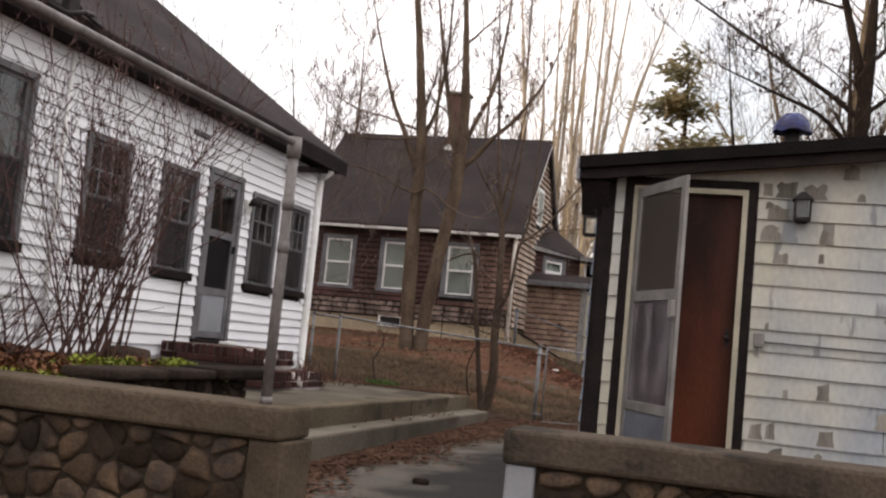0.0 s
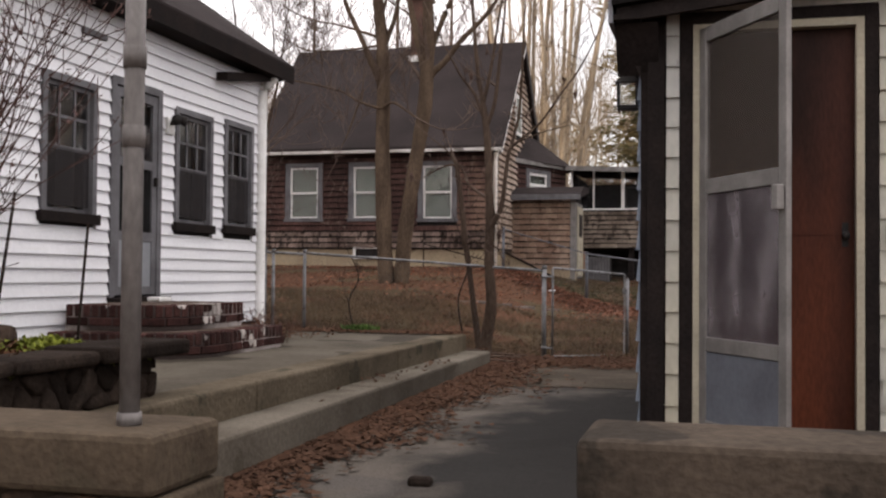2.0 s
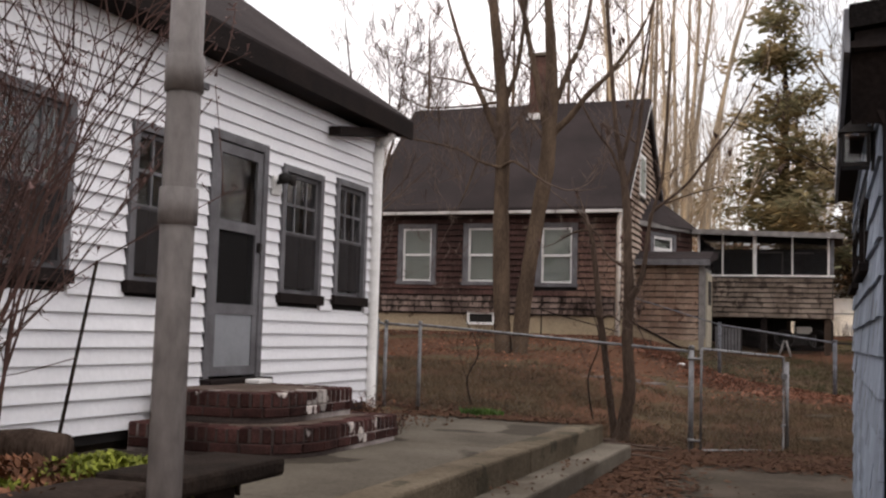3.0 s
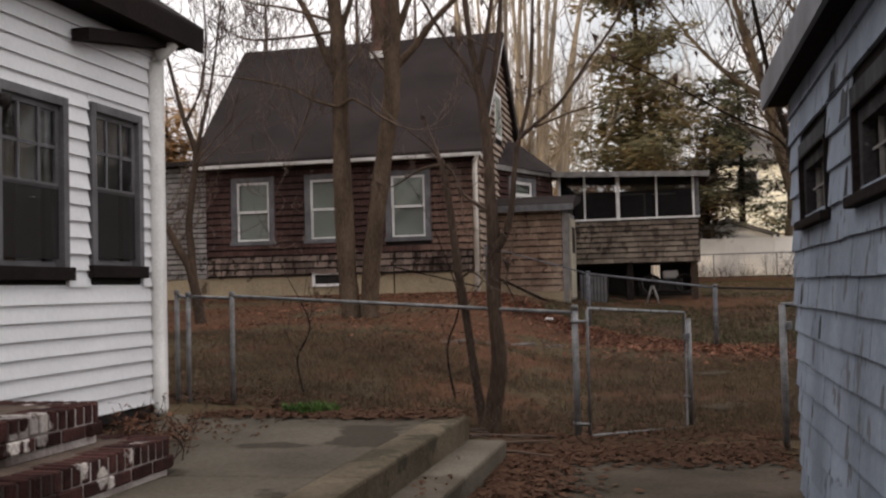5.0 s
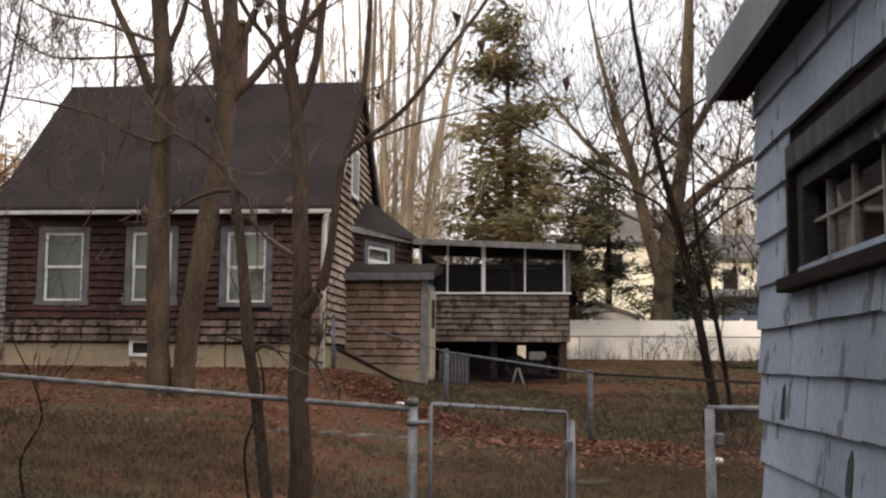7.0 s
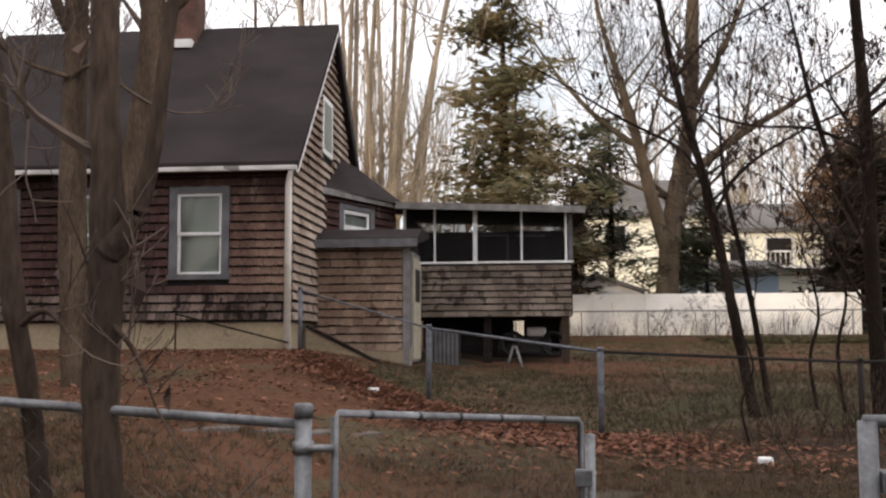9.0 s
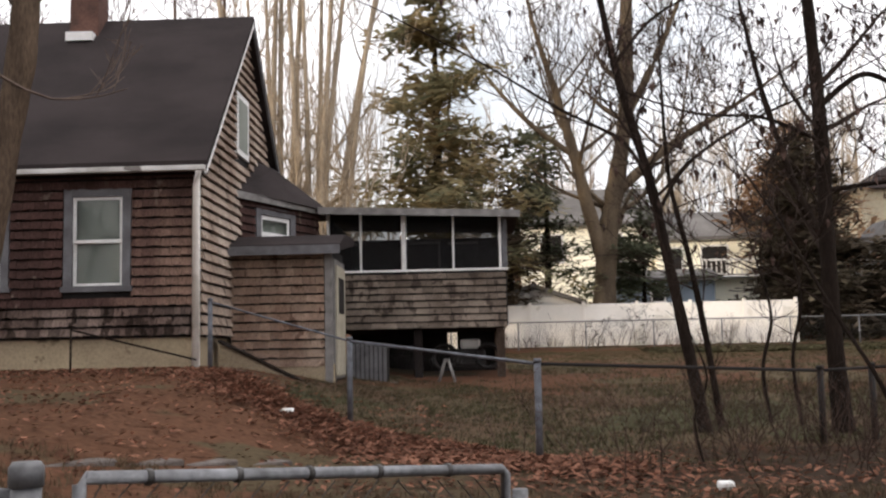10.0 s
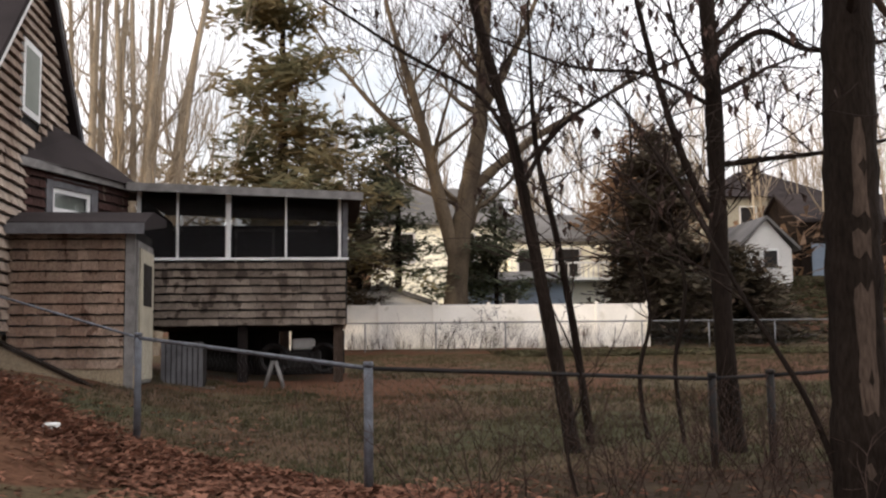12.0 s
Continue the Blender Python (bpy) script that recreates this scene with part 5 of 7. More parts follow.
annex = tagged(new("house_annex"), label="shingled bay annex with a slanting wall and dark roof", category="annex")


def AF(u, d, z):
    """The annex wall, which slants back from the gable to the porch corner."""
    return (-5.95 + 0.408 * u + 0.913 * d, 30.45 + 0.913 * u - 0.408 * d, z)


AWIN = (0.50, 1.72, 3.70, 4.58)
sheathing("wall", annex, DARK_ROOM, AF, 0.0, 2.56, 1.3, 4.72, [(AWIN[0] + 0.08, AWIN[1] - 0.08, AWIN[2] + 0.03, AWIN[3] - 0.08)])
shingles(annex, SHINGLE, AF, 0.02, 2.54, 3.2, 4.68, [(AWIN[0] - 0.01, AWIN[1] + 0.01, AWIN[2] - 0.07, AWIN[3])], 0.147, [0.12, 0.16, 0.2], 0.05, 13, slot=0.026, near=lambda u, z: False, many=SHINGLE_MANY)
bm = bmesh.new()
low = [bm.verts.new(c) for c in ((-5.93, 30.2, 4.74), (-4.68, 32.72, 4.70), (-4.68, 34.4, 4.70), (-5.93, 34.4, 4.74))]
top = [bm.verts.new(c) for c in ((-5.93, 31.9, 5.56), (-5.7, 32.5, 5.50), (-5.7, 33.8, 5.50), (-5.93, 33.9, 5.56))]
bm.faces.new(low)
bm.faces.new(top)
for i in range(4):
    bm.faces.new((low[i], low[(i + 1) % 4], top[(i + 1) % 4], top[i]))
part("roof", bm, ROOF, annex)
part("fascia", box(-0.2, 2.62, 0.10, 0.14, 4.62, 4.745, AF), PIPE, annex)
window(annex, AF, *AWIN, GREY_TRIM, WHITE_TRIM, GREY_TRIM, casing=0.15, cols=1, rows=1, low_screen=False, blind=BLIND, rail=0.075)

entry = tagged(new("cellar_entry"), label="weathered shingled cellar entry with a small dark roof", category="outbuilding")
CF, CE = along_x(29.9, -1), along_y(-4.24, 1)
part("wall", box(-5.93, -4.24, 29.9, 31.3, 0.9, 3.66), DARK_ROOM, entry)
part("roof", prism([(29.62, 3.60), (31.45, 3.86), (31.45, 3.98), (30.3, 3.94), (29.62, 3.72)], lambda y, z: (-6.08 if y > 31 else -5.93, y, z), lambda y, z: (-4.05, y, z)), ROOF, entry)
part("fascia", box(-5.93, -4.06, 0.28, 0.31, 3.55, 3.70, CF), GREY_TRIM, entry, "grey painted fascia board")
part("corner_board", box(-4.35, -4.22, 0.0, 0.05, 1.4, 3.60, CF, 0.004), PIPE, entry)
part("foundation", box(-5.93, -4.2, 29.86, 30.0, 0.9, 1.75), FOUNDATION, entry)
shingles(entry, ENTRY_SHINGLE, CF, -5.92, -4.36, 1.72, 3.58, [], 0.15, [0.14, 0.18, 0.22, 0.26], 0.055, 14, slot=0.024)
door = new("cellar_door")
door.parent = entry
part("casing", box(29.95, 31.2, 0.0, 0.04, 1.5, 3.5, CE), PIPE, door)
part("leaf", box(30.05, 31.1, 0.041, 0.07, 1.55, 3.4, CE, 0.005), CREAM, door, "cream painted plank door")
part("pane", box(30.25, 30.9, 0.0705, 0.078, 2.6, 3.2, CE), BLACK_STEEL, door)
cheek = thing("cellar_cheek_wall", "sloping tan cheek wall with a dark coping", "wall")
part("wall", prism([(-5.9, 1.0), (-4.5, 1.0), (-4.5, 1.42), (-5.9, 2.12)], lambda x, z: (x, 29.0, z), lambda x, z: (x, 29.2, z)), FOUNDATION, cheek)
part("coping", prism([(-5.92, 2.123), (-4.46, 1.393), (-4.46, 1.44), (-5.92, 2.17)], lambda x, z: (x, 28.97, z), lambda x, z: (x, 29.23, z)), DARK_BARK, cheek)

low_rail = thing("sloping_rail", "thin dark sloping rail before the foundation", "handrail")
tube_part("rail", [([(-7.75, 27.7, 2.33), (-5.9, 27.7, 1.86)], 0.016)], DARK_BARK, low_rail, 6)
tube_part("post", [([(-7.75, 27.7, 1.5), (-7.75, 27.7, 2.34)], 0.016)], DARK_BARK, low_rail, 6)

porch = tagged(new("screened_porch"), label="screened back porch on posts above weathered shingle skirting", category="porch")
PF, PE = along_x(32.8, -1), along_y(-1.25, 1)


def porch_top(x):
    return 4.50 - 0.0385 * (x + 1.0)


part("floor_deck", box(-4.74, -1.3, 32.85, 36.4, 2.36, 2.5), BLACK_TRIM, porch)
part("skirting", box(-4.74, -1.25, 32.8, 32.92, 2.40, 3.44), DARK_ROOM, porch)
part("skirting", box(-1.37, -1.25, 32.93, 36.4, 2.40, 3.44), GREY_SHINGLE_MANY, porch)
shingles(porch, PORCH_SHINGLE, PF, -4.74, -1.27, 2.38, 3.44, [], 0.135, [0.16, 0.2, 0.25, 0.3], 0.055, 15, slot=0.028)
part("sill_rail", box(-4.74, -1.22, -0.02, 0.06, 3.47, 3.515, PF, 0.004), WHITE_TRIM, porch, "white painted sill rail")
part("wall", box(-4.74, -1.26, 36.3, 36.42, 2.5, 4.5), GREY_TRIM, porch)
# Dark-coloured sheets stand in for the shade under the porch.
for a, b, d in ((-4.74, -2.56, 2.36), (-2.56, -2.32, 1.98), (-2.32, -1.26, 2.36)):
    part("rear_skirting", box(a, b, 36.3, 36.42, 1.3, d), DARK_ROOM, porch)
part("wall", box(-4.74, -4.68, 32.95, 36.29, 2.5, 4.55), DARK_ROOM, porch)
for a, b, c, d in ((-4.7, -4.48, 4.38, 4.43), (-3.45, -2.66, 4.38, 4.43), (-2.71, -2.66, 3.6, 4.38), (-2.48, -1.8, 4.36, 4.41), (-3.45, -3.41, 3.6, 4.38)):
    part("inner_frame", box(a, b, 36.22, 36.29, c, d), OLD_WHITE, porch)
for u, wd in ((-4.70, 0.04), (-4.07, 0.025), (-3.22, 0.06), (-2.27, 0.025), (-1.36, 0.035)):
    part("screen_post", box(u - wd, u + wd * 0.4, -0.04, 0.04, 3.515, porch_top(u), PF, 0.003), WHITE_TRIM, porch)
    if u > -1.5:
        part("corner_post", box(-1.32, -1.235, -0.06, 0.03, 3.53, 4.46, PF, 0.003), GREY_TRIM, porch)
for y0, y1 in ((32.88, 34.5), (34.6, 36.3)):
    part("screen_panel", box(y0, y1, -0.02, -0.015, 3.45, 4.45, PE), PORCH_SCREEN, porch)
    part("screen_post", box(y1, y1 + 0.08, -0.05, 0.0, 3.45, 4.46, PE), GREY_TRIM, porch)
for a, b in ((-4.68, -4.1), (-4.05, -3.3), (-3.18, -2.31), (-2.25, -1.42)):
    part("screen_panel", box(a, b, -0.005, 0.0, 3.515, porch_top(b), PF), PORCH_SCREEN, porch)
part("roof", prism([(32.45, 4.49), (36.7, 4.62), (36.7, 4.74), (32.45, 4.59)], lambda y, z: (-4.9, y, z + 0.15), lambda y, z: (-1.0, y, z)), ROOF, porch)
part("fascia", prism([(-4.86, 4.60), (-0.98, 4.45), (-0.98, 4.585), (-4.86, 4.735)], lambda x, z: (x, 32.41, z), lambda x, z: (x, 32.445, z)), PIPE, porch, "grey fascia board along the porch roof")
for x in (-4.6, -3.0, -1.4):
    for y in (32.95, 36.2):
        part("leg", box(x - 0.08, x + 0.08, y - 0.08, y + 0.08, float(ground_z(x, y)) - 0.05, 2.37, bevel=0.005), MID_BARK if x > -2 else BLACK_TRIM, porch)

# The house and its additions stand a little nearer and higher than the wall lines above.
for group_ob in (brown, wing, annex, entry, cheek, low_rail, porch):
    group_ob.location = (0.0, -0.05, 0.035)
crate = thing("slatted_bin", "grey wooden slatted bin beside the porch", "bin")
part("body", box(-4.12, -3.5, 31.65, 32.1, 1.36, 2.1), DARK_ROOM, crate)
for k in range(8):
    part("slat", box(-4.14 + k * 0.082, -4.08 + k * 0.082, 31.62, 31.65, 1.36, 2.13), GREY_TRIM, crate)
saw = thing("sawhorse", "small grey wooden sawhorse under the porch", "sawhorse")
part("beam", box(-2.47, -2.38, 31.75, 32.35, 1.76, 1.82, bevel=0.004), PIPE, saw)
for y in (31.82, 32.28):
    for dx in (-0.16, 0.16):
        tube_part("leg", [([(-2.425 + dx * 0.2, y, 1.78), (-2.425 + dx, y, 1.36)], 0.022)], PIPE, saw, 5)
block = thing("pale_block", "small pale broken block beside the slatted bin", "block")
part("stone", box(-3.49, -3.30, 31.45, 31.60, 1.30, 1.43, bevel=0.02), EDGE_STONE, block)
mower = thing("lawn_machine", "dark garden machine stored under the porch", "machine")
part("body", box(-2.4, -1.7, 33.3, 34.0, 1.65, 2.0, bevel=0.06), BLACK_STEEL, mower)
for x in (-2.5, -1.65):
    verts, faces = tubes([([(x + 0.23 * math.cos(a), 33.3, 1.85 + 0.23 * math.sin(a)) for a in np.linspace(0, 6.283, 17)], 0.05)], 6)
    mesh_part("tyre", mesh_from("tyre", verts, faces, BLACK_STEEL), mower)
part("engine_cover", box(-2.2, -1.8, 33.4, 33.8, 2.0, 2.2, bevel=0.05), PALE_WALL, mower, "pale engine cover")
scrap = thing("white_scrap", "crumpled white paper lying on dead leaves", "litter")
part("paper", box(0.08, 0.21, 21.05, 21.15, float(ground_z(0.4, 21.3)) - 0.01, float(ground_z(0.4, 21.3)) + 0.06, bevel=0.02), WHITE_TRIM, scrap)
clod = thing("leaf_clod", "dark wet clod of leaves on the asphalt", "litter")
part("clod", box(-2.1, -1.98, 7.31, 7.39, 0.55, 0.60, bevel=0.02), DARK_STONE, clod)
litter_bin = thing("white_scrap", "scrap of white paper on the leaf bank", "litter")
part("paper", box(-4.24, -4.08, 25.35, 25.47, float(ground_z(-4.17, 25.4)), float(ground_z(-4.17, 25.4)) + 0.07, bevel=0.02), WHITE_TRIM, litter_bin)


# ---- wire fences ----
def chain_link(parent, p0, p1, low0, low1, top0, top1, mesh_gap=0.055, wire=0.0019):
    """Woven wire between two posts."""
    length = math.hypot(p1[0] - p0[0], p1[1] - p0[1])
    count = int(length / mesh_gap)
    runs = []
    for k in range(count + 1):
        pts = []
        f0 = k / max(count, 1)
        low, top = low0 + (low1 - low0) * f0, top0 + (top1 - top0) * f0
        rows = int((top - low) / mesh_gap)
        for j in range(rows + 1):
            f = min(max((k + (j % 2) - 0.5) / count, 0), 1)
            z = low + (top - low) * j / rows
            off = 0.004 * (1 if j % 2 else -1)
            pts.append((p0[0] + (p1[0] - p0[0]) * f, p0[1] + (p1[1] - p0[1]) * f + off, z))
        runs.append((pts, wire))
    verts, faces = tubes(runs, 3)
    mesh_part("chain_link", mesh_from("chain_link", verts, faces, WIRE), parent, "dull woven wire mesh")


def fence_post(parent, x, y, low, top, r, mat, cap=True):
    tube_part("post", [([(x, y, low - 0.15), (x, y, top)], r)], mat, parent, 12)
    if cap:
        tube_part("post_cap", [([(x, y, top - 0.03), (x, y, top + 0.005), (x, y, top + 0.014)], [r * 1.15, r * 1.15, r * 0.9])], mat, parent, 12)


fence = tagged(new("chain_link_fence"), label="galvanised chain-link fence along the back of the yard", category="fence")
posts = [(-6.14, 14.58, 0.80, 1.90), (-6.02, 14.56, 0.80, 1.88), (-5.60, 14.56, 0.84, 1.875), (-2.575, 14.46, 0.58, 1.695)]
for x, y, lo, hi in posts:
    fence_post(fence, x, y, lo, hi, 0.027 if x > -3 else 0.021, GALV)
for (x0, y0, l0, h0), (x1, y1, l1, h1) in zip(posts, posts[1:]):
    drop = 0.05 if x1 > -3 else 0.045
    tube_part("top_rail", [([(x0, y0, h0 - 0.03), (x1, y1, h1 - drop)], 0.0155)], GALV, fence, 8)
    chain_link(fence, (x0, y0), (x1, y1), l0 + 0.05, l1 + 0.05, h0 - 0.03, h1 - drop)
for z in (0.75, 1.575):
    tube_part("hinge_band", [([(-2.575, 14.46, z - 0.018), (-2.575, 14.46, z + 0.018)], 0.034)], GALV, fence, 12)
    tube_part("hinge_pin", [([(-2.585, 14.44, z), (-2.475, 14.44, z)], 0.013)], GALV, fence, 6)

gate = tagged(new("fence_gate"), label="narrow galvanised chain-link gate standing ajar", category="gate")
hx, hy, ex, ey = -2.475, 14.45, -1.71, 15.12


def swung(f, z):
    """A point of the half-open gate, from its hinge (0) to its latch (1)."""
    return (hx + (ex - hx) * f, hy + (ey - hy) * f, z)


tube_part("gate_frame", [([swung(0, 0.66), swung(0, 1.668), swung(0.012, 1.679), swung(0.988, 1.612), swung(1, 1.60), swung(1, 0.645), swung(0, 0.655)], 0.0125)], GALV, gate, 10)
chain_link(gate, (hx + 0.007, hy + 0.008), (ex - 0.007, ey - 0.008), 0.68, 0.68, 1.665, 1.59)
tube_part("latch_bar", [([swung(1.045, 0.66), swung(1.045, 1.56)], 0.020)], GALV, gate, 10)
for f in (0.12, 0.3, 0.46, 0.63, 0.82):
    tube_part("wire_tie", [([swung(f, 1.679 - 0.067 * f), swung(f + 0.012, 1.678 - 0.067 * f)], 0.0155)], WIRE, gate, 8)
for z in (0.9, 1.42):
    tube_part("latch_band", [([swung(0.98, z), swung(1.065, z)], 0.012)], GALV, gate, 8)
part("latch", box(-1.73, -1.67, 15.07, 15.11, 1.38, 1.44, bevel=0.005), GALV, gate)

side_gate = tagged(new("wire_fence"), label="short galvanised wire fence beside the shed", category="fence")
fence_post(side_gate, -1.00, 14.12, 0.55, 1.685, 0.026, GALV, False)
fence_post(side_gate, 1.6, 14.12, 0.6, 1.685, 0.026, GALV, False)
tube_part("top_rail", [([(-1.01, 14.12, 1.685), (1.6, 14.12, 1.685)], 0.017)], GALV, side_gate, 8)
chain_link(side_gate, (-0.98, 14.12), (1.58, 14.12), 0.66, 0.66, 1.68, 1.68, 0.07)
part("latch", box(-0.975, -0.935, 14.09, 14.15, 1.50, 1.56, bevel=0.006), GALV, side_gate)

lawn_fence = tagged(new("lawn_fence"), label="old chain-link fence along the lawn with dark rails", category="fence")
line = [(-5.74, 27.80, 1.74, 2.78, OLD_GALV), (-3.45, 25.9, 1.08, 2.13, OLD_GALV), (-1.21, 23.2, 0.84, 1.82, OLD_GALV), (1.85, 24.0, 0.86, 1.68, BLACK_STEEL), (2.43, 24.1, 0.88, 1.70, BLACK_STEEL), (5.6, 24.3, 0.9, 1.86, BLACK_STEEL), (8.7, 23.8, 0.9, 1.88, BLACK_STEEL)]
for x, y, lo, hi, m in line:
    fence_post(lawn_fence, x, y, lo, hi, 0.036, m)
for (x0, y0, l0, h0, m), (x1, y1, l1, h1, m2) in zip(line, line[1:]):
    tube_part("top_rail", [([(x0, y0, h0 - 0.04), (x1, y1, h1 - 0.04)], 0.014 if x0 < -5 else 0.02)], m2, lawn_fence, 6)
    if x0 < 3:
        chain_link(lawn_fence, (x0, y0), (x1, y1), l0 + 0.04, l1 + 0.04, h0 - 0.04, h1 - 0.04, 0.07, 0.0012)

vinyl = tagged(new("vinyl_fence"), label="tall white vinyl privacy fence beyond the lawn", category="fence")
x = -4.3
while x < 12.0:
    nxt = min(x + 2.36, 12.12)
    part("panel", box(x + 0.07, nxt - 0.07, 59.28, 59.33, 1.9, 4.03), VINYL, vinyl)
    part("post", box(nxt - 0.07, nxt + 0.07, 59.23, 59.37, 1.85, 4.13, bevel=0.01), VINYL, vinyl)
    x = nxt
far_fence = tagged(new("far_wire_fence"), label="thin grey wire fence before the white fence", category="fence")
for k in range(14):
    tube_part("post", [([(-6 + k * 2.9, 57.8, 1.8), (-6 + k * 2.9, 57.8, 3.24)], 0.035)], GALV, far_fence, 5)
tube_part("top_rail", [([(-6, 57.8, 3.22), (32, 57.8, 3.22)], 0.03)], GALV, far_fence, 5)
chain_link(far_fence, (-6, 57.8), (23, 57.8), 1.9, 1.9, 3.2, 3.2, 0.14, 0.010)


# ---- far houses ----
def far_house(name, label, x0, x1, y0, y1, z0, eave, ridge, along, wall_mat, roof_mat):
    h = tagged(new(name), label=label, category="house")
    part("wall", box(x0, x1, y0, y1, z0 - 1, eave), wall_mat, h)
    if along == "x":
        my = (y0 + y1) / 2
        part("roof", prism([(y0 - 0.4, eave - 0.1), (my, ridge), (y1 + 0.4, eave - 0.1), (y1 + 0.4, eave + 0.1), (my, ridge + 0.2), (y0 - 0.4, eave + 0.1)],
                           lambda y, z: (x0 - 0.3, y, z), lambda y, z: (x1 + 0.3, y, z)), roof_mat, h)
        part("gable_wall", prism([(y0, eave), (y1, eave), (my, ridge)], lambda y, z: (x0, y, z), lambda y, z: (x1, y, z)), wall_mat, h)
    else:
        mx = (x0 + x1) / 2
        part("roof", prism([(x0 - 0.4, eave - 0.1), (mx, ridge), (x1 + 0.4, eave - 0.1), (x1 + 0.4, eave + 0.1), (mx, ridge + 0.2), (x0 - 0.4, eave + 0.1)],
                           lambda x, z: (x, y0 - 0.3, z), lambda x, z: (x, y1 + 0.3, z)), roof_mat, h)
        part("gable_wall", prism([(x0, eave), (x1, eave), (mx, ridge)], lambda x, z: (x, y0, z), lambda x, z: (x, y1, z)), wall_mat, h)
    return h


def far_window(h, y0, a, b, c, d):
    w = new("window")
    w.parent = h
    at = along_x(y0, -1)
    part("frame", box(a - 0.12, b + 0.12, 0.0, 0.06, c - 0.12, d + 0.12, at), WHITE_TRIM, w)
    part("pane", box(a, b, 0.06, 0.075, c, d, at), BLACK_STEEL, w)


# Two unseen houses added in the west to keep low sun off the yard.
far_house("neighbour_house", "plain grey unseen house added to block the low sun", -32, -23, -16, 3, 0.4, 9.0, 13.0, "y", PALE_WALL, FAR_ROOF)
far_house("neighbour_house", "plain brown unseen house added to block the low sun", -32, -23, 4.5, 24.5, 0.8, 9.0, 13.0, "y", SHINGLE_MANY, FAR_ROOF)
h = far_house("yellow_house", "pale yellow two-storey house lit by low sun", 1.0, 8.6, 76, 84, 4.6, 9.6, 12.2, "x", YELLOW_WALL, FAR_ROOF)
far_window(h, 76, 2.0, 3.2, 7.4, 9.0)
far_window(h, 76, 5.6, 6.8, 7.4, 9.0)
h = far_house("yellow_house", "pale yellow house with a balcony and grey roof", 8.8, 14.8, 75, 83, 4.6, 8.5, 10.4, "x", YELLOW_WALL, FAR_ROOF)
far_window(h, 75, 11.45, 12.9, 6.4, 8.0)
far_window(h, 75, 9.3, 10.2, 6.6, 7.9)
deck = new("balcony")
deck.parent = h
part("deck_floor", box(11.0, 14.9, 73.6, 75, 6.1, 6.25), WHITE_TRIM, deck)
for k in range(14):
    part("baluster", box(11.05 + k * 0.29, 11.11 + k * 0.29, 73.6, 73.66, 6.25, 7.05), PALE_WALL, deck)
part("rail", box(11.0, 14.9, 73.58, 73.68, 7.05, 7.15), WHITE_TRIM, deck)
for x in (11.1, 14.8):
    part("deck_post", box(x - 0.08, x + 0.08, 73.6, 73.8, 3.5, 6.1), GREY_TRIM, deck)
h = far_house("blue_grey_house", "low blue-grey annex before the yellow house", 5.2, 11.0, 70, 74.9, 4.0, 5.75, 6.3, "x", BLUE_WALL, FAR_ROOF)
far_window(h, 70, 7.6, 8.2, 4.6, 5.5)
h = far_house("small_grey_garage", "low pale garage behind the white fence", -1.5, 3.0, 64, 68, 3.0, 4.3, 5.1, "y", PALE_WALL, FAR_ROOF)
h = far_house("white_gable_house", "small white gabled house on the lawn slope", 21.6, 24.6, 72, 79, 5.2, 7.7, 9.4, "y", PALE_WALL, FAR_ROOF)
far_window(h, 72, 22.9, 23.7, 6.6, 7.6)
h = far_house("white_gable_house", "low white side wing of the gabled house", 17.6, 21.6, 73, 78, 5.0, 6.6, 8.2, "x", PALE_WALL, FAR_ROOF)
h = tagged(new("hip_roof_house"), label="cream house with a dark hipped roof and chimney", category="house")
part("wall", box(28.5, 38.5, 95, 104, 5.5, 14.3), CREAM, h)
bm = bmesh.new()
low = [bm.verts.new(c) for c in ((27.8, 94.3, 14.2), (39.2, 94.3, 14.2), (39.2, 104.7, 14.2), (27.8, 104.7, 14.2))]
tip = [bm.verts.new(c) for c in ((32.5, 99, 17.0), (34.5, 99, 17.0))]
for f in ((low[0], low[1], tip[1], tip[0]), (low[1], low[2], tip[1]), (low[2], low[3], tip[0], tip[1]), (low[3], low[0], tip[0]), low):
    bm.faces.new(f)
part("roof", bm, ROOF, h)
part("chimney", box(32.4, 33.6, 97, 98, 15.5, 18.0), ROOF, h)
far_window(h, 95, 31, 32.2, 11.5, 13.4)
far_window(h, 95, 34.6, 35.8, 11.5, 13.4)
barn = far_house("dark_barn", "dark brown barn standing at the lawn edge", 31.2, 40.0, 85, 92, 6.6, 11.0, 13.3, "x", DARK_BARK, ROOF)
part("door", box(32.0, 34.6, 84.94, 84.99, 6.4, 9.4), BLUE_WALL, barn)


# ---- trees ----
def curve(points, n):
    """Points and radii along a smooth line through (x, y, z, r)."""
    p = np.array(points, float)
    t = np.linspace(0, len(p) - 1, n)
    out = []
    for v in t:
        i = min(int(v), len(p) - 2)
        f = v - i
        a, b, c, d = p[max(i - 1, 0)], p[i], p[i + 1], p[min(i + 2, len(p) - 1)]
        out.append(0.5 * (2 * b + (c - a) * f + (2 * a - 5 * b + 4 * c - d) * f * f + (3 * b - a - 3 * c + d) * f ** 3))
    out = np.array(out)
    return [tuple(q[:3]) for q in out], [max(float(q[3]), 0.003) for q in out]


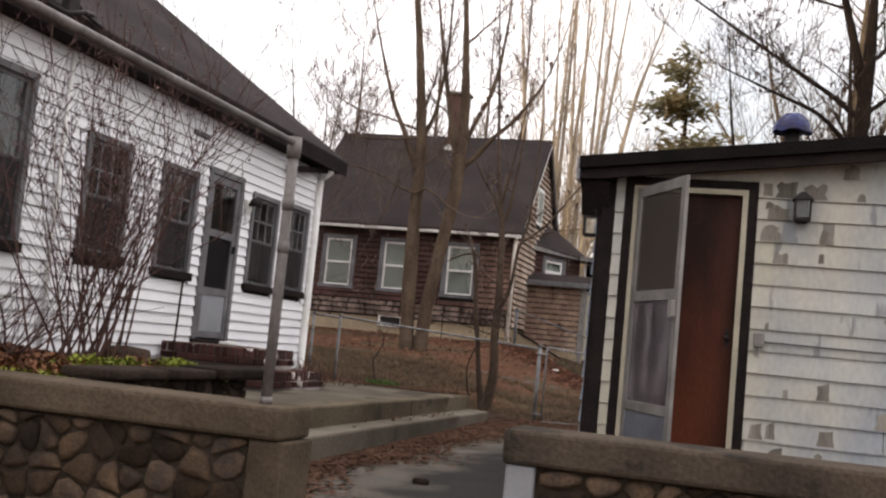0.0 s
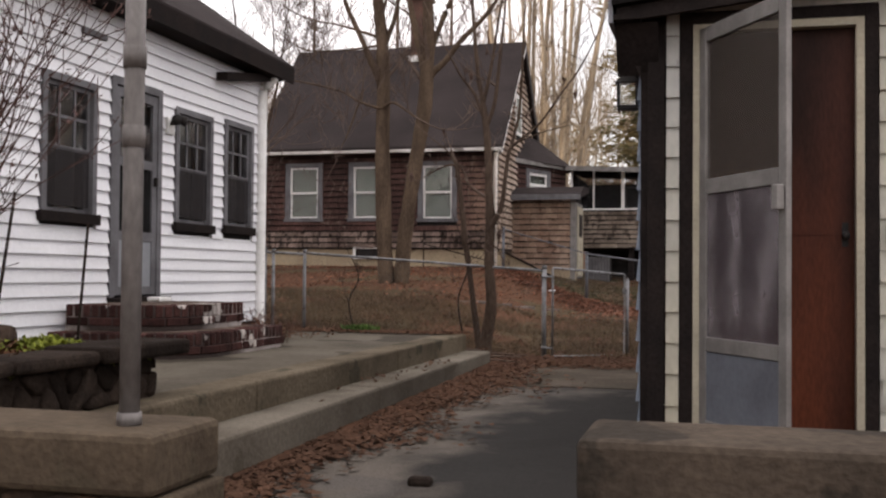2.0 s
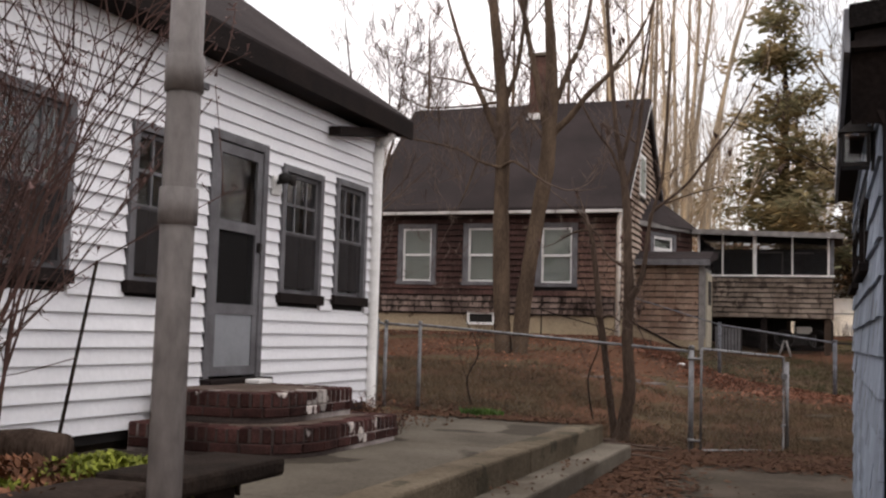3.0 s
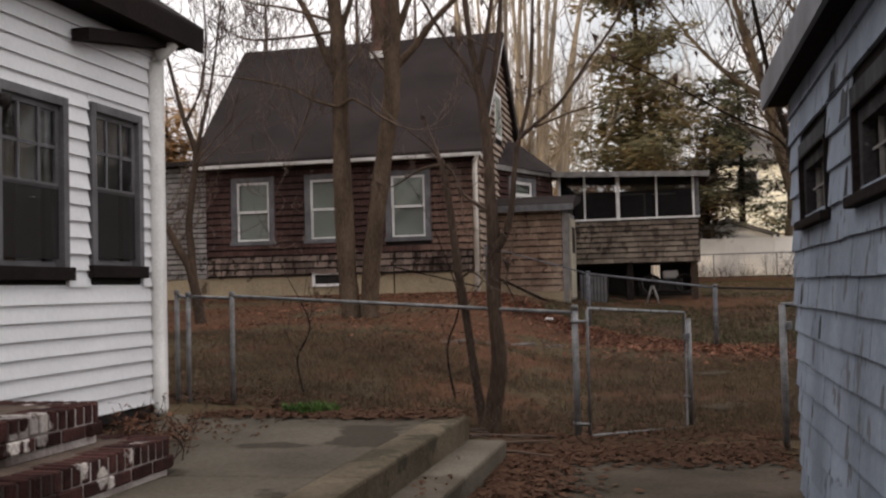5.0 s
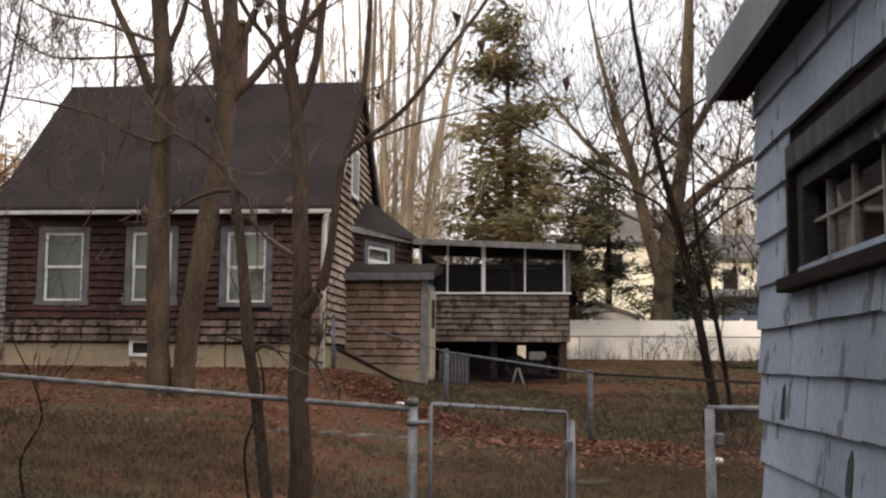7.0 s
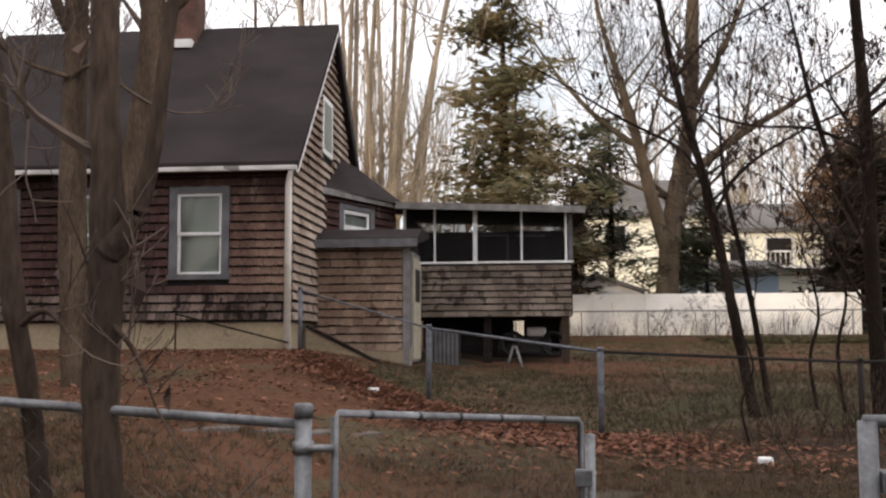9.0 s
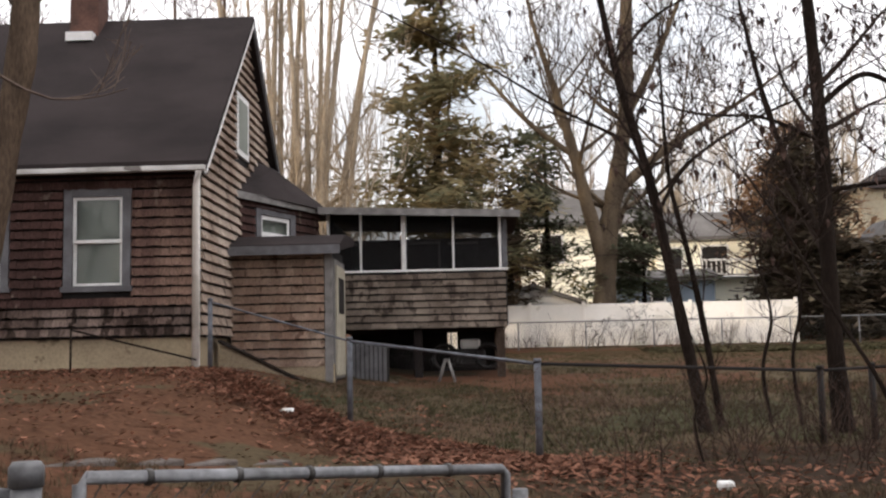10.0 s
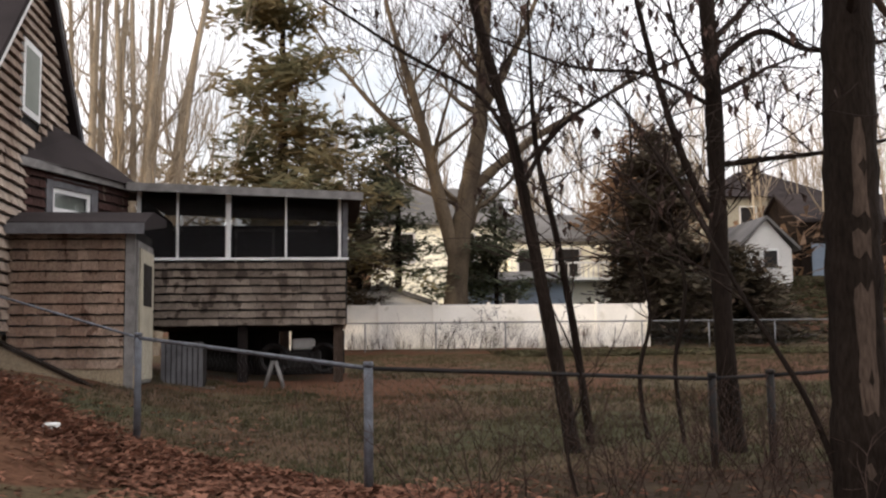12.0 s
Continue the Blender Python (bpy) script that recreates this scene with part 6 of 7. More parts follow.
def shoot(rng, start, heading, length, radius, depth, runs, droop=0.0, spread=0.7, kids=4, rise=0.25, wild=0.16, least=0.003):
    """A branch that wanders and forks into finer ones."""
    n = 5 if depth else 4
    p, d = Vector(start), Vector(heading).normalized()
    pts, radii = [tuple(p)], [radius]
    for i in range(n):
        d = (d + Vector((rng.uniform(-1, 1), rng.uniform(-1, 1), rng.uniform(-1, 1))) * wild + Vector((0, 0, rise * 0.25 - droop))).normalized()
        p = p + d * (length / n)
        pts.append(tuple(p))
        radii.append(max(radius * (1 - (i + 1) / n * 0.8), least * 0.75))
    runs.append((pts, radii))
    if depth:
        for k in range(kids):
            f = rng.uniform(0.25, 1.0)
            i = min(int(f * n), n - 1)
            s = Vector(pts[i]).lerp(Vector(pts[i + 1]), f * n - i)
            side = Vector((rng.uniform(-1, 1), rng.uniform(-1, 1), rng.uniform(-0.3, 0.8))).normalized()
            h = (Vector(pts[i + 1]) - Vector(pts[i])).normalized() * (1 - spread * 0.5) + side * spread
            shoot(rng, s, h, length * rng.uniform(0.4, 0.65), max(radius * (1 - f * 0.6) * 0.5, least), depth - 1, runs, droop, spread, max(kids - 1, 2), rise, wild, least)


def bare_tree(name, label, stems, seed, bark, twig=None, limbs=9, reach=1.6, depth=2, kids=4, low=0.3, rise=0.4, leaves=0, spread=0.7, group="", least=0.003):
    """A leafless tree: given stems, and limbs and twigs that grow from them."""
    rng = random.Random(seed)
    tree = thing(name, label, "tree", group)
    trunk, runs = [], []
    for j, stem in enumerate(stems):
        pts, radii = curve(stem, 8 * (len(stem) - 1) + 1)
        trunk.append((pts, radii))
        for _ in range(limbs):
            f = low + (1 - low) * rng.random()
            i = min(int(f * (len(pts) - 1)), len(pts) - 2)
            a = rng.uniform(0, 6.283)
            h = (math.cos(a) * 0.8, math.sin(a) * 0.8, rng.uniform(0.2, 0.9))
            shoot(rng, pts[i], h, reach * rng.uniform(0.5, 1.2) * (1.15 - f * 0.5), radii[i] * rng.uniform(0.25, 0.5), depth, runs, 0, spread, kids, rise, 0.16, least)
        shoot(rng, pts[-1], Vector(pts[-1]) - Vector(pts[-2]), reach * 0.9, radii[-1], depth, runs, 0, spread, kids, rise, 0.16, least)
    knots = random.Random(seed + 500)
    trunk = [(pts, [r * knots.uniform(0.94, 1.08) for r in radii]) for pts, radii in trunk]
    tube_part("trunk", trunk, bark, tree, 11)
    verts, faces = tubes(runs, 4)
    mesh_part("crown", mesh_from("crown", verts, faces, twig or bark), tree)
    if leaves:
        v, f = [], []
        for _ in range(leaves):
            pts = rng.choice(runs)[0]
            x, y, z = rng.choice(pts[2:])
            b, s = len(v), rng.uniform(0.03, 0.07)
            a = rng.uniform(0, 6.283)
            c, d = math.cos(a) * s, math.sin(a) * s
            v += [(x, y, z), (x + c, y + d, z - s * 0.6), (x + c * 0.3 - d * 0.5, y + d * 0.3 + c * 0.5, z - s), (x + c * 0.4, y + d * 0.4, z - s * 2.0)]
            f += [(b, b + 1, b + 2), (b + 1, b + 3, b + 2)]
        mesh_part("dry_leaves", mesh_from("dry_leaves", v, f, DEAD_LEAF), tree, "curled brown leaves still hanging")
    return tree


main_stems = [
    [(-7.10, 22.9, 0.9, 0.24), (-7.18, 22.9, 1.3, 0.18), (-7.25, 22.9, 2.2, 0.16), (-7.31, 22.9, 4.0, 0.15), (-7.31, 22.9, 5.6, 0.14), (-7.38, 22.9, 6.7, 0.12), (-7.62, 22.9, 8.6, 0.09), (-7.95, 23.0, 10.6, 0.05), (-8.1, 23.0, 12.6, 0.02)],
    [(-6.97, 22.95, 0.9, 0.22), (-6.91, 22.95, 1.3, 0.165), (-6.80, 22.9, 2.5, 0.15), (-6.58, 22.9, 4.0, 0.145), (-6.42, 22.9, 5.0, 0.145), (-6.37, 22.9, 5.9, 0.14), (-6.36, 22.9, 7.0, 0.11), (-6.5, 22.9, 8.8, 0.07), (-6.7, 23.0, 10.6, 0.045), (-6.8, 23.0, 12.4, 0.015)]]
side_limbs = [
    [(-7.40, 22.9, 5.6, 0.075), (-7.55, 22.85, 5.95, 0.065), (-7.80, 22.8, 6.56, 0.055), (-8.09, 22.8, 7.16, 0.045), (-8.5, 22.8, 8.4, 0.03), (-8.9, 22.8, 9.8, 0.012)],
    [(-7.34, 22.9, 6.2, 0.06), (-7.22, 22.95, 6.55, 0.05), (-7.06, 23.0, 7.14, 0.045), (-6.95, 23.1, 8.6, 0.03), (-7.0, 23.1, 10.4, 0.01)],
    [(-6.40, 22.9, 5.65, 0.075), (-6.48, 22.85, 6.0, 0.075), (-6.60, 22.8, 6.62, 0.07), (-6.72, 22.8, 7.13, 0.06), (-7.0, 22.7, 8.6, 0.04), (-7.3, 22.6, 10.4, 0.012)]]
upper_limbs = [
    [(-6.36, 22.9, 5.55, 0.085), (-6.24, 22.9, 5.72, 0.07), (-5.98, 22.9, 5.96, 0.062), (-5.66, 22.9, 6.35, 0.055), (-5.09, 22.9, 6.92, 0.042), (-4.5, 23.0, 7.9, 0.025), (-4.1, 23.0, 9.2, 0.01)],
    [(-6.30, 22.95, 6.2, 0.06), (-6.05, 23.0, 6.9, 0.055), (-5.75, 23.0, 7.6, 0.045), (-5.6, 23.1, 8.8, 0.03), (-5.5, 23.1, 10.4, 0.01)],
    [(-7.33, 22.75, 5.0, 0.03), (-7.6, 22.7, 5.08, 0.027), (-7.83, 22.7, 5.18, 0.024), (-8.14, 22.7, 5.36, 0.02), (-8.91, 22.7, 5.57, 0.016), (-9.78, 22.6, 5.71, 0.008)],
    [(-7.72, 22.7, 5.12, 0.020), (-7.70, 22.7, 5.40, 0.012)]]
fine_limbs = [
    [(-7.76, 22.7, 5.14, 0.022), (-7.90, 22.7, 4.76, 0.018), (-8.00, 22.7, 4.5, 0.014), (-8.13, 22.7, 4.23, 0.008)],
    [(-7.28, 22.75, 5.0, 0.03), (-7.05, 22.7, 5.1, 0.026), (-6.85, 22.7, 5.0, 0.022), (-6.56, 22.75, 4.79, 0.018)],
    [(-7.40, 22.8, 6.3, 0.03), (-8.09, 22.7, 6.23, 0.022), (-8.95, 22.6, 6.26, 0.016), (-9.6, 22.6, 6.7, 0.008)],
    [(-8.6, 22.65, 6.24, 0.014), (-8.57, 22.65, 6.0, 0.010), (-8.58, 22.65, 5.75, 0.006)],
    [(-7.45, 22.8, 6.5, 0.03), (-8.2, 22.7, 6.75, 0.022), (-8.9, 22.6, 6.9, 0.015), (-9.6, 22.5, 7.3, 0.007)]]
bare_tree("forked_tree", "twin-trunked bare grey-brown tree on the bank", main_stems + side_limbs + upper_limbs + fine_limbs,
    31, BARK, TWIG, least=0.0055, limbs=5, reach=1.7, depth=3, kids=4, low=0.5, rise=0.45)
main_stems = [
    [(-3.34, 14.6, 0.55, 0.10), (-3.27, 14.55, 0.9, 0.075), (-3.21, 14.5, 1.25, 0.064), (-3.24, 14.5, 1.72, 0.058), (-3.23, 14.5, 2.23, 0.058), (-3.25, 14.5, 2.65, 0.047), (-3.26, 14.5, 3.02, 0.045), (-3.29, 14.5, 3.36, 0.042), (-3.34, 14.5, 3.7, 0.030), (-3.40, 14.5, 4.05, 0.026), (-3.5, 14.5, 5.2, 0.02), (-3.6, 14.4, 6.6, 0.008)],
    [(-3.28, 14.5, 3.36, 0.026), (-3.19, 14.5, 3.63, 0.024), (-3.14, 14.5, 4.04, 0.02), (-3.05, 14.6, 5.2, 0.008)]]
side_limbs = [
    [(-3.22, 14.48, 2.18, 0.048), (-3.13, 14.47, 2.30, 0.034), (-3.07, 14.46, 2.5, 0.026), (-3.03, 14.46, 2.85, 0.021), (-2.99, 14.46, 3.07, 0.022), (-2.87, 14.46, 3.18, 0.016), (-2.63, 14.46, 3.38, 0.014), (-2.38, 14.46, 3.72, 0.012), (-2.16, 14.46, 4.02, 0.010), (-1.9, 14.4, 4.5, 0.005)],
    [(-2.99, 14.46, 3.07, 0.017), (-2.93, 14.48, 3.3, 0.017), (-2.89, 14.5, 3.52, 0.016), (-2.86, 14.5, 4.03, 0.014), (-2.82, 14.5, 5.0, 0.006)],
    [(-2.86, 14.46, 3.17, 0.009), (-2.57, 14.4, 3.26, 0.007), (-2.27, 14.4, 3.33, 0.004)]]
upper_limbs = [
    [(-3.31, 14.5, 3.44, 0.022), (-3.45, 14.5, 3.77, 0.018), (-3.62, 14.5, 4.0, 0.014), (-4.0, 14.6, 4.7, 0.006)],
    [(-3.33, 14.5, 3.62, 0.024), (-3.22, 14.4, 4.0, 0.018), (-3.1, 14.3, 4.6, 0.013), (-2.95, 14.2, 5.3, 0.006)],
    [(-3.26, 14.5, 2.0, 0.012), (-3.12, 14.45, 1.88, 0.008), (-3.04, 14.45, 1.70, 0.004)]]
bare_tree("fence_tree", "slim grey-brown bare tree growing by the wire fence", main_stems + side_limbs + upper_limbs,
    57, MID_BARK, TWIG, limbs=4, reach=0.5, depth=2, kids=3, low=0.4, rise=0.3, leaves=25)
bare_tree("fence_tree", "thin leaning bare sapling beside the wire fence", [
    [(-3.36, 14.62, 0.6, 0.05), (-3.44, 14.6, 1.17, 0.036), (-3.50, 14.55, 1.71, 0.034), (-3.54, 14.5, 2.03, 0.036), (-3.59, 14.5, 2.5, 0.031), (-3.65, 14.5, 2.90, 0.026), (-3.67, 14.5, 2.96, 0.015)],
    [(-3.65, 14.5, 2.90, 0.017), (-3.74, 14.5, 2.90, 0.014), (-3.87, 14.5, 2.86, 0.011), (-4.05, 14.5, 2.76, 0.006)],
    [(-3.66, 14.5, 2.92, 0.016), (-3.58, 14.48, 2.86, 0.012), (-3.53, 14.47, 2.77, 0.010), (-3.49, 14.46, 2.62, 0.006)],
    [(-3.67, 14.5, 2.94, 0.014), (-3.72, 14.5, 3.03, 0.011), (-3.81, 14.5, 3.11, 0.008), (-4.02, 14.5, 3.28, 0.005)],
    [(-3.52, 14.5, 1.95, 0.012), (-3.41, 14.45, 2.0, 0.009), (-3.30, 14.4, 1.92, 0.005)]],
    33, MID_BARK, TWIG, limbs=2, reach=0.4, depth=1, kids=3, low=0.6, leaves=8)
main_stems = [
    [(-9.62, 22.3, 1.0, 0.11), (-9.72, 22.3, 1.7, 0.09), (-9.85, 22.3, 2.3, 0.08), (-10.02, 22.3, 2.6, 0.07), (-10.25, 22.3, 3.0, 0.06), (-10.44, 22.3, 3.3, 0.05), (-10.75, 22.3, 4.0, 0.035), (-11.2, 22.4, 5.4, 0.012)],
    [(-9.78, 22.3, 1.9, 0.07), (-9.82, 22.3, 2.6, 0.065), (-9.86, 22.3, 3.1, 0.06), (-9.75, 22.3, 3.9, 0.055), (-9.72, 22.3, 4.3, 0.05), (-9.95, 22.3, 4.95, 0.04), (-10.15, 22.3, 5.7, 0.032), (-10.28, 22.3, 6.25, 0.025), (-10.5, 22.2, 8.0, 0.01)],
    [(-9.72, 22.3, 4.2, 0.04), (-9.55, 22.3, 4.9, 0.032), (-9.35, 22.3, 5.8, 0.022), (-9.2, 22.4, 7.4, 0.01)]]
side_limbs = [
    [(-9.90, 22.3, 4.8, 0.03), (-9.6, 22.3, 5.4, 0.025), (-9.5, 22.3, 6.3, 0.016), (-9.6, 22.3, 7.6, 0.006)]]
bare_tree("bank_tree", "bent bare tree beside the grey house wing", main_stems + side_limbs,
    34, MID_BARK, TWIG, least=0.005, limbs=9, reach=1.4, depth=3, kids=4, low=0.4)
main_stems = [
    [(0.85, 24.90, 0.6, 0.095), (0.72, 24.90, 1.4, 0.074), (0.58, 24.90, 2.2, 0.067), (0.42, 24.90, 3.1, 0.06), (0.27, 24.90, 3.9, 0.055), (-0.02, 24.90, 5.0, 0.048), (-0.20, 24.90, 5.9, 0.04), (-0.45, 24.80, 7.4, 0.03), (-0.60, 24.80, 9.0, 0.01)],
    [(0.27, 24.90, 3.85, 0.026), (-0.05, 24.80, 4.35, 0.022), (-0.80, 24.70, 4.75, 0.017), (-1.70, 24.60, 5.3, 0.012), (-2.80, 24.50, 5.9, 0.008)],
    [(0.35, 24.90, 3.5, 0.026), (0.75, 25.00, 4.1, 0.022), (1.50, 25.10, 4.6, 0.017), (2.40, 25.10, 5.0, 0.012), (3.40, 25.10, 5.5, 0.007)]]
side_limbs = [
    [(-0.10, 24.90, 5.3, 0.024), (0.40, 25.00, 5.9, 0.019), (1.10, 25.10, 6.3, 0.013), (2.00, 25.10, 6.8, 0.007)],
    [(1.12, 25.40, 0.7, 0.045), (0.95, 25.30, 1.9, 0.04), (0.75, 25.20, 3.0, 0.034), (0.55, 25.20, 4.0, 0.027), (0.50, 25.20, 5.4, 0.012)]]
bare_tree("leaning_tree", "slender dark leaning tree with a few curled leaves", main_stems + side_limbs,
    35, DARK_BARK, DARK_TWIG, least=0.004, limbs=9, reach=1.7, depth=2, kids=4, low=0.3, rise=0.1, leaves=420, spread=0.8)
main_stems = [
    [(2.35, 24.80, 0.65, 0.14), (2.30, 24.80, 1.6, 0.105), (2.27, 24.80, 2.8, 0.09), (2.27, 24.80, 4.4, 0.08), (2.21, 24.80, 5.8, 0.07), (2.13, 24.80, 7.4, 0.06), (2.03, 24.80, 9.6, 0.02)],
    [(2.27, 24.80, 3.7, 0.034), (2.73, 24.70, 3.75, 0.028), (3.33, 24.50, 3.8, 0.022), (4.23, 24.40, 4.0, 0.015), (5.23, 24.30, 4.4, 0.008)],
    [(2.27, 24.80, 4.7, 0.04), (2.83, 24.90, 5.1, 0.034), (3.43, 25.00, 4.95, 0.028), (4.33, 25.00, 5.1, 0.018), (5.23, 25.00, 5.5, 0.007)],
    [(2.25, 24.80, 3.1, 0.045), (1.93, 24.80, 3.8, 0.038), (1.58, 24.70, 4.9, 0.03), (1.33, 24.70, 6.2, 0.014)]]
side_limbs = [
    [(2.25, 24.80, 4.3, 0.026), (1.53, 24.60, 4.55, 0.020), (0.73, 24.50, 4.6, 0.014), (-0.27, 24.30, 4.9, 0.008)]]
bare_tree("lawn_tree", "straight dark tree with long level branches", main_stems + side_limbs,
    36, DARK_BARK, DARK_TWIG, least=0.004, limbs=11, reach=1.7, depth=2, kids=4, low=0.35, rise=0.1, leaves=480, spread=0.85)
main_stems = [
    [(1.92, 21.50, 0.6, 0.235), (1.91, 21.50, 1.2, 0.19), (1.91, 21.50, 2.2, 0.18), (1.93, 21.50, 3.2, 0.175), (1.97, 21.50, 4.4, 0.165), (2.04, 21.50, 6.0, 0.155), (2.10, 21.50, 7.3, 0.14), (2.16, 21.55, 8.6, 0.10), (2.20, 21.60, 11, 0.03)],
    [(2.08, 21.50, 7.2, 0.11), (1.86, 21.50, 8.2, 0.09), (1.55, 21.50, 9.5, 0.065), (1.20, 21.40, 11.2, 0.02)],
    [(2.06, 21.50, 6.7, 0.06), (1.55, 21.50, 7.15, 0.05), (0.85, 21.50, 7.65, 0.042), (-0.40, 21.40, 8.5, 0.03), (-1.80, 21.40, 9.5, 0.012)]]
side_limbs = [
    [(2.06, 21.50, 6.8, 0.05), (2.70, 21.50, 7.3, 0.04), (3.60, 21.60, 7.9, 0.028), (4.70, 21.60, 8.3, 0.01)],
    [(2.00, 21.50, 6.0, 0.05), (1.30, 21.20, 6.7, 0.04), (0.40, 21.00, 7.1, 0.03), (-0.70, 20.90, 7.6, 0.01)],
    [(1.80, 21.50, 0.9, 0.025), (1.60, 21.60, 1.55, 0.02), (1.30, 21.80, 2.2, 0.016), (1.00, 22.00, 2.9, 0.012), (0.70, 22.20, 3.5, 0.008)]]
scarred = bare_tree("dark_trunk_tree", "thick dark tree trunk with a long scar", main_stems + side_limbs,
    37, DARK_BARK, DARK_TWIG, least=0.0055, limbs=13, reach=1.9, depth=2, kids=5, low=0.42, rise=0.2, leaves=700)
verts, faces = [], []
for k in range(15):
    # The long scar, where the bark has come away.
    z = 1.0 + 0.17 * k
    half = 0.34 * math.sin(math.pi * (k + 1) / 16) ** 0.5 + 0.05 * math.sin(k * 2.1)
    for a in (-half, -half * 0.4, half * 0.4, half):
        wide = 0.176 + 0.008 * max(0.0, 2.2 - z) + 0.004
        verts.append((1.915 + 0.012 * max(0.0, z - 2.2) + wide * math.sin(a - 0.15), 21.5 - wide * math.cos(a - 0.15), z))
faces = [(j * 4 + i, j * 4 + i + 1, j * 4 + i + 5, j * 4 + i + 4) for j in range(14) for i in range(3)]
mesh_part("scar", mesh_from("scar", verts, faces, MID_BARK), scarred, "long pale scar of bared wood")
for k, (x, y, top, r) in enumerate(((1.75, 25.6, 3.2, 0.026), (2.0, 25.2, 3.6, 0.024), (-3.95, 16.2, 2.4, 0.011), (-5.2, 15.3, 2.0, 0.010), (0.3, 22.6, 2.2, 0.014))):
    z = float(ground_z(x, y))
    bare_tree("sapling", "thin bare sapling among the dead leaves", [[(x, y, z - 0.05, r), (x - 0.08, y, z + (top - z) * 0.3, r * 0.9), (x + 0.05, y, z + (top - z) * 0.6, r * 0.7), (x - 0.16, y, top, r * 0.35)]], 50 + k, DARK_BARK, DARK_TWIG, limbs=6, reach=0.6, depth=1, kids=3, group="saplings")

# Broad bare tree beyond the lawn, and the pale clump behind the brown house.
main_stems = [
    [(4.01, 62.2, 1.52, 0.80), (4.07, 62.2, 3.96, 0.56), (4.32, 62.2, 7.13, 0.48), (4.74, 62.2, 9.57, 0.43), (5.35, 62.2, 12.99, 0.35), (5.60, 62.2, 17.87, 0.311), (5.84, 62.2, 23.97, 0.104)],
    [(4.13, 62.2, 6.15, 0.373), (3.40, 62.0, 8.84, 0.311), (2.79, 61.9, 11.52, 0.259), (2.06, 61.8, 14.21, 0.187), (1.08, 61.7, 17.62, 0.104), (0.35, 61.7, 21.53, 0.031)],
    [(4.74, 62.2, 9.33, 0.270), (6.33, 62.3, 10.79, 0.228), (8.16, 62.5, 12.13, 0.176), (10.84, 62.7, 13.72, 0.104), (14.02, 62.8, 15.91, 0.031)]]
side_limbs = [
    [(2.79, 61.9, 11.28, 0.166), (0.84, 61.7, 12.74, 0.124), (-1.11, 61.5, 14.94, 0.073), (-2.82, 61.4, 17.62, 0.021)],
    [(5.35, 62.2, 12.99, 0.207), (6.94, 62.2, 15.91, 0.156), (8.40, 62.2, 19.33, 0.083), (9.87, 62.2, 22.75, 0.021)]]
bare_tree("broad_tree", "large broad bare tree beyond the lawn", main_stems + side_limbs,
    38, LIMB_BARK, LIMB_BARK, least=0.013, limbs=16, reach=6.2, depth=3, kids=4, low=0.3, rise=0.45, spread=0.65)
clump = []
rng = random.Random(77)
for k, (x, top, lean) in enumerate(((-8.4, 19, -0.3), (-7.9, 22, 0.1), (-7.3, 20, -0.4), (-6.8, 23, 0.2), (-6.4, 19, 0.9), (-5.9, 17, 1.6), (-9.2, 18, -0.8),
                                    (-8.1, 20, 0.2), (-7.6, 18, 0.4), (-7.0, 21, -0.2), (-6.5, 22, 0.5), (-8.8, 17, -0.4), (-5.6, 15, 1.2))):
    y = 45 + rng.uniform(-1.2, 1.2)
    w = rng.uniform(0.5, 0.85)
    clump.append([(x * 0.55 - 3.3, y, 1.7, 0.22 * w), (x * 0.85 - 1.1, y, 5.0, 0.18 * w), (x, y, 8, 0.14 * w), (x + lean * 0.6, y, 13, 0.09 * w), (x + lean * 1.3, y, top, 0.02)])
bare_tree("pale_clump_tree", "clump of tall pale bare trunks catching warm light", clump, 39, PALE_BARK, PALE_BARK, least=0.009, limbs=10, reach=4.2, depth=2, kids=4, low=0.15, rise=1.0, spread=0.45)
for k, (x, top) in enumerate(((-12.5, 17), (-15, 18), (-19, 16), (-10.8, 19))):
    clump = [[(x, 47, 1.8, 0.15), (x + 0.2, 47, 7, 0.11), (x + 0.5, 47, 12, 0.07), (x + 0.4, 47, top, 0.02)]]
    bare_tree("back_tree", "tall bare tree standing behind the brown house", clump, 60 + k, BARK, TWIG, least=0.012, limbs=18, reach=3.2, depth=3, kids=4, low=0.3, rise=0.6, group="trees behind the house")
# Trees behind the shed roof.
for k, (x, y, top) in enumerate(((11.2, 33, 13), (14.6, 36, 14))):
    z = float(ground_z(x, y))
    bare_tree("back_tree", "wide-branched bare tree beyond the shed", [
        [(x, y, z - 0.1, 0.26), (x + 0.1, y, z + 3, 0.17), (x + 0.3, y, z + 6, 0.13), (x + 0.2, y, top, 0.03)],
        [(x + 0.1, y, z + 3.2, 0.11), (x - 1.3, y, z + 5.2, 0.08), (x - 2.8, y, z + 7.2, 0.06), (x - 4.2, y, z + 8.6, 0.02)],
        [(x + 0.1, y, z + 3.8, 0.10), (x + 1.3, y, z + 5.8, 0.07), (x + 2.6, y, z + 8.0, 0.03)]],
        70 + k, DARK_BARK, TWIG, least=0.009, limbs=15, reach=3.0, depth=3, kids=4, low=0.25, rise=0.3, leaves=2400, group="trees behind the shed")


